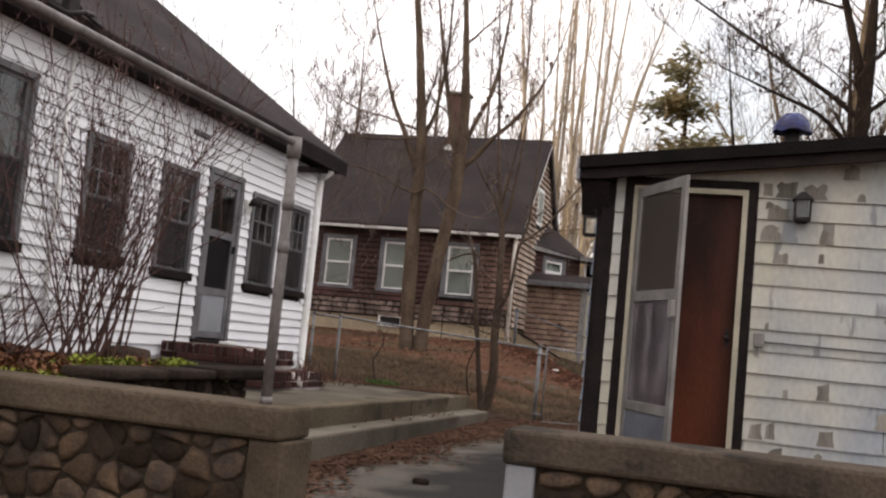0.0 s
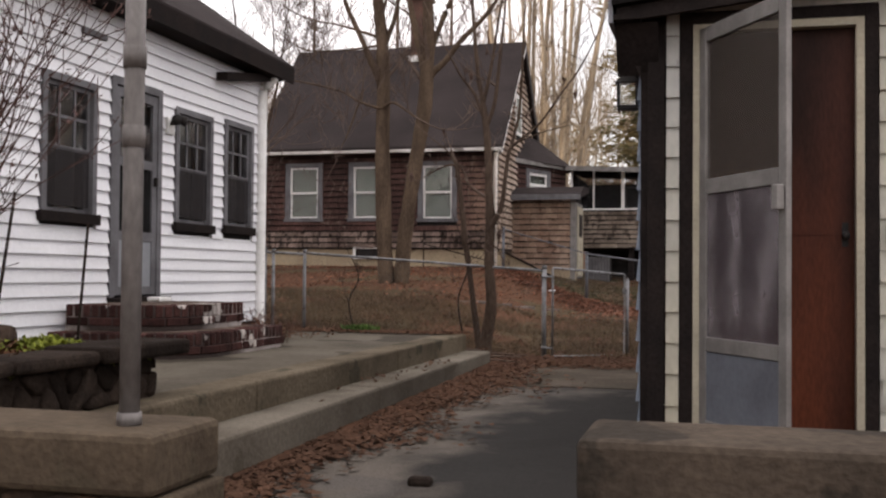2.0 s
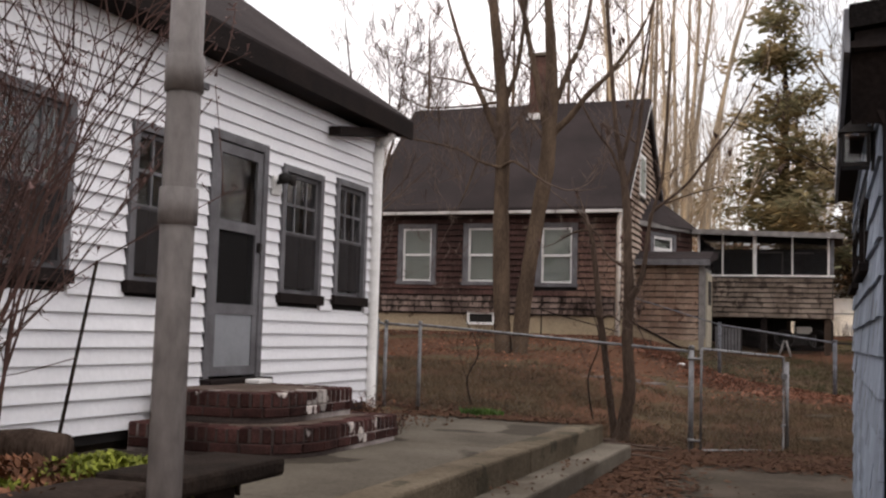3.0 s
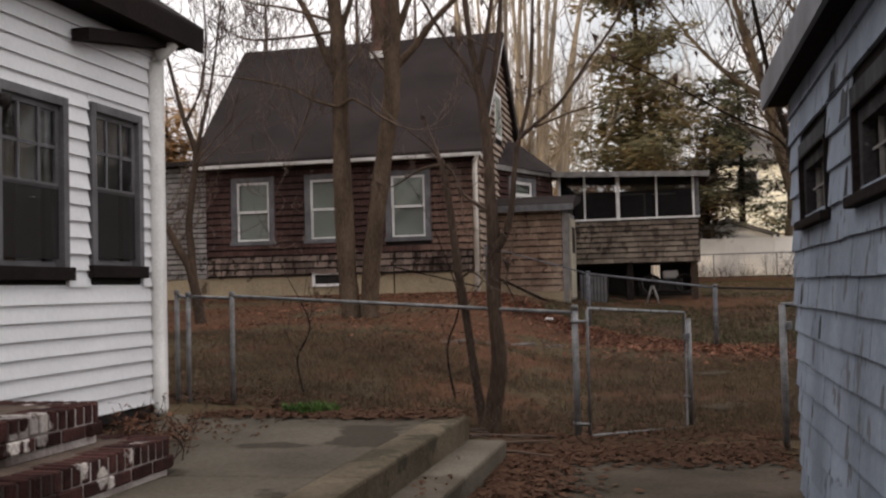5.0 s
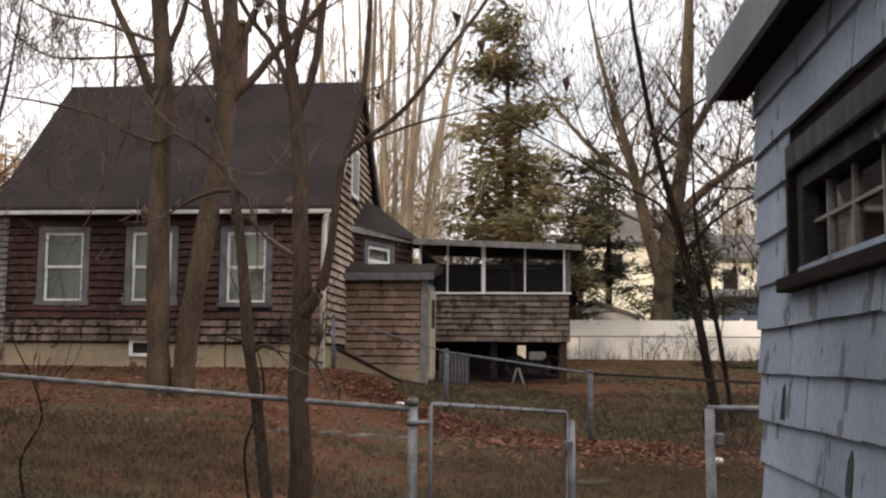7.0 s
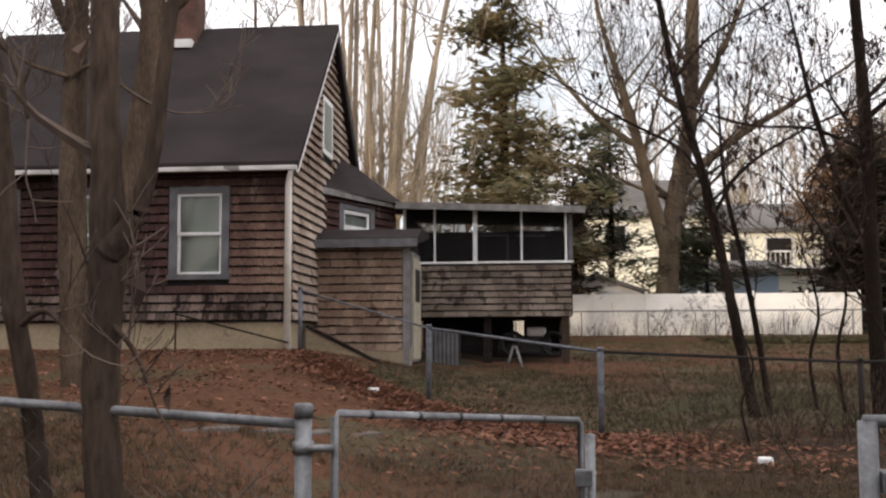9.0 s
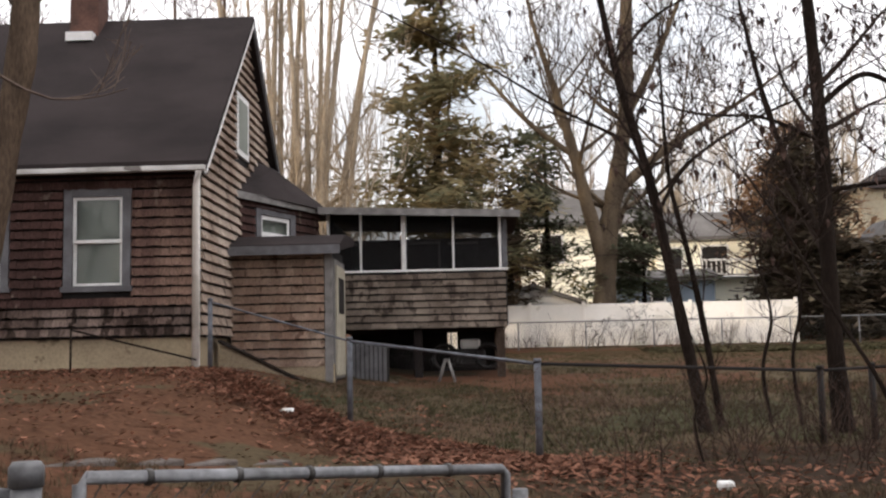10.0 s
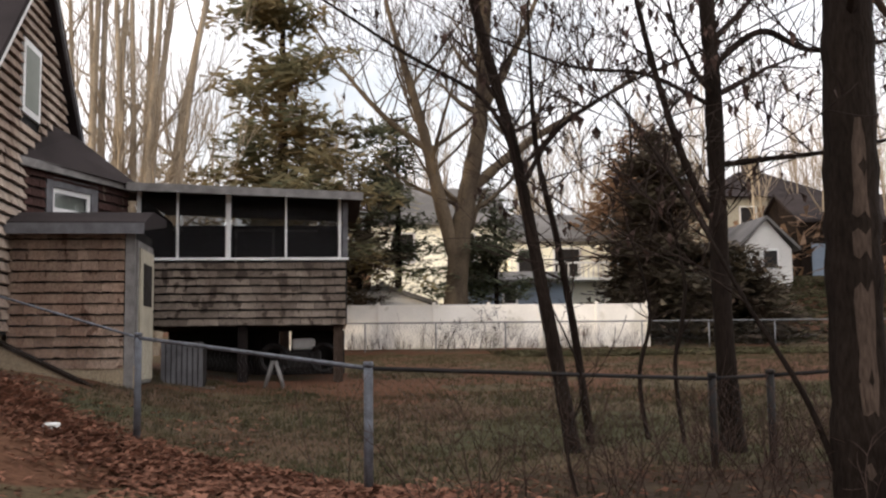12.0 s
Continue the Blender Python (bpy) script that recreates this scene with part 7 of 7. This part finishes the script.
def needles(verts, faces, rng, x, y, z, size, count, flat=0.45):
    for _ in range(count):
        a = rng.uniform(0, 6.283)
        s = size * rng.uniform(0.5, 1.2)
        px, py, pz = x + rng.gauss(0, size * 0.45), y + rng.gauss(0, size * 0.45), z + rng.gauss(0, size * 0.3)
        c, d, e = math.cos(a) * s, math.sin(a) * s, rng.uniform(-flat, flat) * s
        b = len(verts)
        verts += [(px, py, pz), (px + c - d * 0.16, py + d + c * 0.16, pz + e), (px + c + d * 0.16, py + d - c * 0.16, pz + e - s * 0.08)]
        faces.append((b, b + 1, b + 2))


def conifer(name, label, x, y, z, height, spread, seed, mat, gaps=0.2, clump=0.45, per=16, bare=0.15, ragged=0.35, levels=34, group=""):
    """An evergreen: tapered trunk, whorls of boughs, and needle sprays with gaps between."""
    rng = random.Random(seed)
    tree = thing(name, label, "tree", group)
    tube_part("trunk", [([(x, y, z - 0.2), (x + 0.05, y, z + height * 0.5), (x, y, z + height)], [height * 0.02, height * 0.012, 0.02])], DARK_BARK, tree, 7)
    boughs, verts, faces = [], [], []
    for k in range(levels):
        f = bare + (1 - bare) * (k + rng.random()) / levels
        reach = spread * (1 - f) ** 0.75 * rng.uniform(1 - ragged, 1 + ragged) + 0.15
        for _ in range(4):
            if rng.random() < gaps:
                continue
            a = rng.uniform(0, 6.283)
            zz = z + f * height
            tip = (x + math.cos(a) * reach, y + math.sin(a) * reach, zz + reach * rng.uniform(-0.25, 0.2))
            boughs.append(([(x, y, zz), tip], [0.03, 0.008]))
            n = max(int(reach / (clump * 0.55)), 1)
            for j in range(n):
                g = (j + 1) / n
                needles(verts, faces, rng, x + (tip[0] - x) * g, y + (tip[1] - y) * g, zz + (tip[2] - zz) * g, clump * (1.15 - 0.4 * g), per)
    tagged(tube_part("bough_frame", boughs, TWIG, tree, 4), kind="stuff")
    mesh_part("needles", mesh_from("needles", verts, faces, mat), tree)
    return tree


conifer("spruce_tree", "tall ragged spruce with bronze-green needles", -3.55, 57, 1.9, 17.0, 6.2, 81, NEEDLE, gaps=0.42, clump=0.85, per=20, bare=0.13, ragged=0.6, levels=30)
conifer("evergreen_shrub_tree", "dense dark evergreen below the spruce", -0.3, 64, 2.4, 8.6, 3.2, 82, DARK_NEEDLE, gaps=0.1, clump=0.6, per=18, bare=0.0, levels=20)
conifer("pine_tree", "thin open pine with dark layered boughs", 1.6, 65, 2.6, 11.2, 3.4, 83, PINE_NEEDLE, gaps=0.28, clump=0.6, per=20, bare=0.28, ragged=0.6, levels=18)
conifer("pine_tree", "small open pine beside the broad tree", 6.2, 64, 2.4, 7.6, 3.4, 84, PINE_NEEDLE, gaps=0.28, clump=0.6, per=20, bare=0.3, ragged=0.6, levels=14)
conifer("cedar_tree", "broad dark evergreen at the end of the white fence", 14.1, 63, 2.6, 10.0, 3.5, 85, DARK_NEEDLE, gaps=0.10, clump=0.85, per=25, bare=0.0, ragged=0.4, levels=30)
conifer("cedar_tree", "dark evergreen hedge tree on the lawn edge", 17.6, 62, 2.6, 4.2, 2.8, 86, DARK_NEEDLE, gaps=0.12, clump=0.8, per=20, bare=0.0, ragged=0.4, levels=20)
conifer("rusty_tree", "round tree still holding rust-brown leaves", 17.2, 76, 4.8, 10.5, 5.0, 87, BRUSH, gaps=0.15, clump=1.1, per=20, bare=0.2, ragged=0.4, levels=22)

conifer("rusty_tree", "distant tree holding tan and rust leaves", -31.0, 62, 2.4, 11.5, 6.5, 88, TAN_LEAF, gaps=0.25, clump=1.2, per=16, bare=0.15, ragged=0.4, levels=20)

# Woods and brush on the rising ground far behind.
rng = random.Random(90)
runs = []
for k in range(170):
    y = rng.uniform(84, 125)
    x = rng.uniform(-62, 75)
    z = float(ground_z(x, y))
    top = rng.uniform(9, 17)
    r = rng.uniform(0.06, 0.15)
    lean = rng.uniform(-1.2, 1.2)
    pts = [(x, y, z - 0.3), (x + lean * 0.3, y, z + top * 0.4), (x + lean, y, z + top)]
    runs.append((pts, [r, r * 0.7, 0.03]))
    for _ in range(11):
        f = rng.uniform(0.25, 0.95)
        s = (x + lean * f, y, z + top * f)
        a = rng.uniform(0, 6.283)
        shoot(rng, s, (math.cos(a) * 0.6, math.sin(a) * 0.6, 0.9), rng.uniform(2, 4.5) * (1.2 - f * 0.6), 0.05, 2, runs, 0, 0.6, 4, 0.5, 0.16, 0.014)
verts, faces = tubes(runs, 3)
tagged(new("far_woods", mesh_from("far_woods", verts, faces, PALE_BARK)), label="distant bare woods on the rising ground", category="woods", kind="stuff")
verts, faces = [], []
for k in range(520):
    y = rng.uniform(82, 120)
    x = rng.uniform(-62, 75)
    z = float(ground_z(x, y))
    needles(verts, faces, rng, x, y, z + rng.uniform(0.2, 4.2), 1.5, 26, 0.8)
tagged(new("far_brush", mesh_from("far_brush", verts, faces, BRUSH)), label="distant tangle of tan autumn brush", category="brush", kind="stuff")

# ---- shrub by the white house ----
rng = random.Random(95)
shrub = thing("bare_shrub", "tall tangled bare shrub with reddish twigs", "shrub")
runs = []
for k in range(30):
    a = rng.uniform(0, 6.283)
    x, y = -4.35 + rng.gauss(0, 0.16), 6.5 + rng.gauss(0, 0.25)
    shoot(rng, (x, y, 1.1), (math.cos(a) * 0.42, math.sin(a) * 0.42 + 0.1, 1.0), rng.uniform(1.1, 2.0), 0.011, 2, runs, 0, 0.6, 4, 0.4, 0.16)
verts, faces = tubes(runs, 4)
mesh_part("branchwork", mesh_from("branchwork", verts, faces, RED_TWIG), shrub)
v, f = [], []
for _ in range(4800):
    x, y, z = rng.choice(rng.choice(runs)[0][2:])
    needles(v, f, rng, x, y, z, 0.038, 1, 0.8)
mesh_part("dead_leaves", mesh_from("dead_leaves", v, f, PINK_LEAF), shrub, "few small dry leaves")
shrub = thing("bare_shrub", "low rusty brush at the bed corner", "shrub")
runs = []
for k in range(34):
    a = rng.uniform(0, 6.283)
    shoot(rng, (-4.75 + rng.gauss(0, 0.2), 5.75 + rng.gauss(0, 0.2), 1.1), (math.cos(a), math.sin(a), 1.0), rng.uniform(0.5, 0.9), 0.008, 1, runs, 0, 0.7, 4, 0.2)
verts, faces = tubes(runs, 3)
mesh_part("branchwork", mesh_from("branchwork", verts, faces, RED_TWIG), shrub)
stick = thing("garden_stake", "thin dark stake leaning on the house wall", "stake", "leaning stakes")
tube_part("rod", [([(-5.12, 8.15, 1.1), (-5.53, 8.9, 2.15)], 0.011)], DARK_BARK, stick, 6)
copy_thing(stick, pose(-0.02, 0.95, -0.1))

# ---- leaf litter and grass ----
rng = random.Random(101)
spots = []
while len(spots) < 15000:
    x, y = rng.uniform(-13, 7), 14.5 + 15.5 * rng.random() ** 1.35
    if -12.3 < x < -5.9 and y > 27.95:
        continue
    if x > -4.6 and lawn_edge(x) + 0.2 < y < 30.2 and rng.random() < 0.75:
        continue
    # Thick in drifts, sparse on the rough grass and the bare bank.
    drift = 0.5 + 0.5 * math.sin(x * 0.9 + math.sin(y * 0.7) * 1.5) * math.sin(y * 0.8 + math.cos(x * 0.6))
    thin = 0.12 + 0.45 * drift ** 2
    if x > -1.5 - (y - 20) * 0.25:
        thin = 0.35 + 0.3 * drift
    if y < 15.4:
        thin = 0.9
    if x > 0 and y > 24:
        thin = 0.12
    if x > 0.8 and y < 23:
        thin = 0.15
    if rng.random() < thin:
        spots.append((x, y, float(ground_z(x, y)) + 0.015))
for _ in range(4200):
    y = rng.uniform(5.6, 13.6)
    x = -2.96 + abs(rng.gauss(0, 0.22 + 0.10 * (y > 10) + 0.08 * math.sin(y * 2.3)))
    if x < -1.2:
        spots.append((x, y, float(ground_z(x, y)) + 0.045))
for _ in range(1500):
    x, y = rng.uniform(-3.2, -1.0), rng.gauss(13.75, 0.28)
    spots.append((x, y, float(ground_z(x, y)) + 0.04))
for _ in range(800):
    x, y = rng.uniform(-5.3, -3.3), rng.gauss(13.35, 0.13)
    spots.append((x, y, 0.96))
scatter("leaf_litter", "carpet of curled brown fallen leaves", "leaves", LITTER, spots, 0.07, 0.008, 5, blades=2)
spots = []
for _ in range(6500):
    # Rust-red drift along the lawn fence, with a thin scatter on the top of the bank.
    f = rng.random()
    if rng.random() < 0.18:
        x, y = rng.uniform(-12.2, -4.5), 27.9 - abs(rng.gauss(0, 0.7))
    else:
        x, y = -5.6 + 5.2 * f + rng.gauss(0, 0.3), 27.2 - 5.4 * f + rng.gauss(0, 0.55)
        if x > -5 and y > lawn_edge(x) + 0.15:
            y = float(lawn_edge(x)) - abs(rng.gauss(0.2, 0.6))
        if x > -2.2 and y < 22.2 and rng.random() < 0.6:
            continue
    spots.append((x, y, float(ground_z(x, y)) + 0.02))
for _ in range(900):
    x, y = rng.uniform(-9.5, -2.2), rng.uniform(20, 28)
    if y < 27.9:
        spots.append((x, y, float(ground_z(x, y)) + 0.02))
for _ in range(400):
    x, y = rng.gauss(0.2, 1.6), rng.gauss(21.4, 0.7)
    spots.append((x, y, float(ground_z(x, y)) + 0.02))
scatter("leaf_drift", "drift of rust-red leaves on the bank and along the fence", "leaves", RED_LITTER, spots, 0.095, 0.035, 15, blades=2)


def thin_grass(name, label, mat, spots, tall, seed, blades=5):
    """Fine leaning blades in tufts."""
    r = random.Random(seed)
    verts, faces = [], []
    for x, y, z in spots:
        for _ in range(blades):
            a, h = r.uniform(0, 6.283), tall * r.uniform(0.4, 1.3)
            px, py = x + r.gauss(0, 0.035), y + r.gauss(0, 0.035)
            lean, w = h * r.uniform(0.2, 1.1), r.uniform(0.003, 0.006)
            c, d = math.cos(a), math.sin(a)
            b = len(verts)
            verts += [(px - d * w, py + c * w, z - 0.005), (px + d * w, py - c * w, z - 0.005), (px + c * lean, py + d * lean, z + h)]
            faces.append((b, b + 1, b + 2))
    return tagged(new(name, mesh_from(name, verts, faces, mat)), label=label, category="grass", kind="stuff")


spots = []
while len(spots) < 15000:
    # Dry olive grass on the near part of the bank, in uneven swathes.
    x, y = rng.uniform(-11, 2.5), 14.7 + 6.3 * rng.random()
    if 0.55 + 0.45 * math.sin(x * 0.8 + math.sin(y * 0.9) * 2) * math.cos(y * 1.2 + x * 0.4) > rng.random():
        spots.append((x, y, float(ground_z(x, y))))
thin_grass("rough_grass", "dry olive-brown grass among the leaves", DRY_GRASS, spots, 0.075, 17, 6)
edging = thing("stone_edging", "half-buried grey kerb stones along the old path", "edging")
along = -0.15
while along < 1.8:
    n = rng.uniform(0.35, 0.7)
    x, y = -4.95 + 0.6 * along, 20.4 + 0.8 * along
    z = float(ground_z(x + 0.3 * n, y + 0.4 * n))

    def beside(u, d, h, x=x, y=y):
        return (x + 0.6 * u - 0.8 * d, y + 0.8 * u + 0.6 * d, h)

    part("kerb_stone", box(0, n - 0.02, rng.uniform(0, 0.04), 0.28, z - 0.1, z + rng.uniform(0.03, 0.05), beside, 0.02), EDGE_STONE, edging)
    along += n
for x, y, a in ((-1.36, 16.3, 0.9), (-1.36, 19.2, 1.0)):
    step_ob = thing("stepping_stone", "flat grey stone slab sunk in the ground", "stone", "stepping stones")
    z = float(ground_z(x, y))
    part("slab", box(-0.26, 0.26, -0.15, 0.15, z - 0.06, z + 0.03, lambda u, d, h: (x + u * math.cos(a) - d * math.sin(a), y + u * math.sin(a) + d * math.cos(a), h), 0.015), PATH_SLAB, step_ob)
spots = []
for _ in range(9000):
    x = rng.uniform(-4.6, 8)
    y = float(lawn_edge(x)) + rng.uniform(0, 7)
    spots.append((x, y, float(ground_z(x, y))))
for _ in range(36000):
    x, y = rng.uniform(-9, 16), rng.uniform(15, 59)
    if (-12.3 < x < -4.2 and y > 27.9) or (x < -1.2 and y > 32):
        continue
    if rng.random() < (0.9 if x > -2.5 and y > 22 else 0.03):
        spots.append((x, y, float(ground_z(x, y))))
thin_grass("lawn_grass", "thin short late-autumn grass", GRASS, spots, 0.055, 6, 7)
spots = []
for _ in range(9000):
    x, y = rng.uniform(5, 34), rng.uniform(50, 86)
    spots.append((x, y, float(ground_z(x, y))))
scatter("rough_grass", "rough dull green grass on the far slope", "grass", GRASS, spots, 0.45, 0.16, 16, blades=4)
runs = []
for _ in range(300):
    x, y = rng.gauss(2.3, 1.5), rng.gauss(23.0, 0.9)
    a = rng.uniform(0, 6.283)
    shoot(rng, (x, y, float(ground_z(x, y)) - 0.02), (math.cos(a) * 0.6, math.sin(a) * 0.6, 1), rng.uniform(0.3, 0.9), 0.006, 1, runs, 0, 0.7, 4, 0.1, 0.2)
verts, faces = tubes(runs, 3)
tagged(new("dead_weeds", mesh_from("dead_weeds", verts, faces, WEED_TWIG)), label="dry wiry brown weeds along the lawn fence", category="weeds", kind="stuff")
spots = [(rng.gauss(-4.5, 0.08), rng.gauss(13.55, 0.07), 0.93) for _ in range(70)]
scatter("green_tuft", "small dark green tuft at the terrace edge", "weeds", TUFT, spots, 0.05, 0.085, 8, blades=9)
weed = thing("dry_weed", "rusty dry weed clump beside the brick step", "weeds")
runs = []
for _ in range(46):
    a = rng.uniform(0, 6.283)
    shoot(rng, (rng.gauss(-4.72, 0.1), rng.gauss(11.35, 0.17), 0.945), (math.cos(a) * 0.55, math.sin(a) * 0.55, 1.0), rng.uniform(0.1, 0.26), 0.004, 1, runs, 0, 0.8, 4, 0.1, 0.25, 0.0025)
verts, faces = tubes(runs, 3)
mesh_part("branchwork", mesh_from("branchwork", verts, faces, RED_TWIG), weed)
v, f = [], []
for _ in range(1000):
    x, y, z = rng.choice(rng.choice(runs)[0][1:])
    needles(v, f, rng, x, y, z, 0.045, 1, 0.8)
mesh_part("dead_leaves", mesh_from("dead_leaves", v, f, RUST_LEAF), weed)

rng = random.Random(140)
for k in range(16):
    x, y, a = rng.uniform(-5.0, -3.0), rng.uniform(13.45, 14.3), rng.uniform(-0.7, 0.7)
    z = float(ground_z(x, y)) + 0.03
    n = rng.uniform(0.25, 0.7)
    twig_ob = thing("fallen_stick", "thin grey stick lying among dead leaves", "stick", "fallen sticks")
    tube_part("wood", [([(x, y, z), (x + n * 0.5 * math.cos(a), y + n * 0.5 * math.sin(a), z + 0.02), (x + n * math.cos(a), y + n * math.sin(a), z + 0.01)], [0.012, 0.010, 0.006])], TWIG, twig_ob, 5)
spots = [(rng.gauss(-5.0, 0.25), rng.gauss(12.4, 0.4), 0.95) for _ in range(120)]
spots += [(rng.gauss(-3.15, 0.08), rng.uniform(8.5, 13.5), 0.785) for _ in range(25)]
scatter("terrace_leaves", "scattered brown leaves on the concrete terrace", "leaves", LITTER, spots, 0.05, 0.02, 25, blades=2)

vine = thing("fence_vine", "bare vine with a few dark leaves on the wire fence", "vine")
runs = []
for k in range(9):
    x = 2.6 + k * 0.36 + rng.uniform(-0.15, 0.15)
    shoot(rng, (x, 58.0, 1.9), (rng.uniform(-0.5, 0.5), -0.05, 1.0), rng.uniform(0.9, 2.0), 0.02, 1, runs, 0, 0.8, 4, 0.1, 0.25, 0.009)
verts, faces = tubes(runs, 3)
mesh_part("branchwork", mesh_from("branchwork", verts, faces, DARK_TWIG), vine)
v, f = [], []
for _ in range(260):
    x, y, z = rng.choice(rng.choice(runs)[0][2:])
    needles(v, f, rng, x, y, z, 0.2, 1, 0.8)
mesh_part("dead_leaves", mesh_from("dead_leaves", v, f, DEAD_LEAF), vine)
runs = []
for _ in range(200):
    x, y = rng.uniform(-2.5, 11.8), rng.uniform(58.0, 59.1)
    a = rng.uniform(0, 6.283)
    shoot(rng, (x, y, 1.9), (math.cos(a) * 0.3, math.sin(a) * 0.1, 1), rng.uniform(0.3, 0.75 + 0.5 * math.sin(x * 0.9) ** 2), 0.010, 1, runs, 0, 0.5, 3, 0.3, 0.2, 0.008)
verts, faces = tubes(runs, 3)
tagged(new("tall_weeds", mesh_from("tall_weeds", verts, faces, TWIG)), label="tall grey dead weeds along the white fence", category="weeds", kind="stuff")
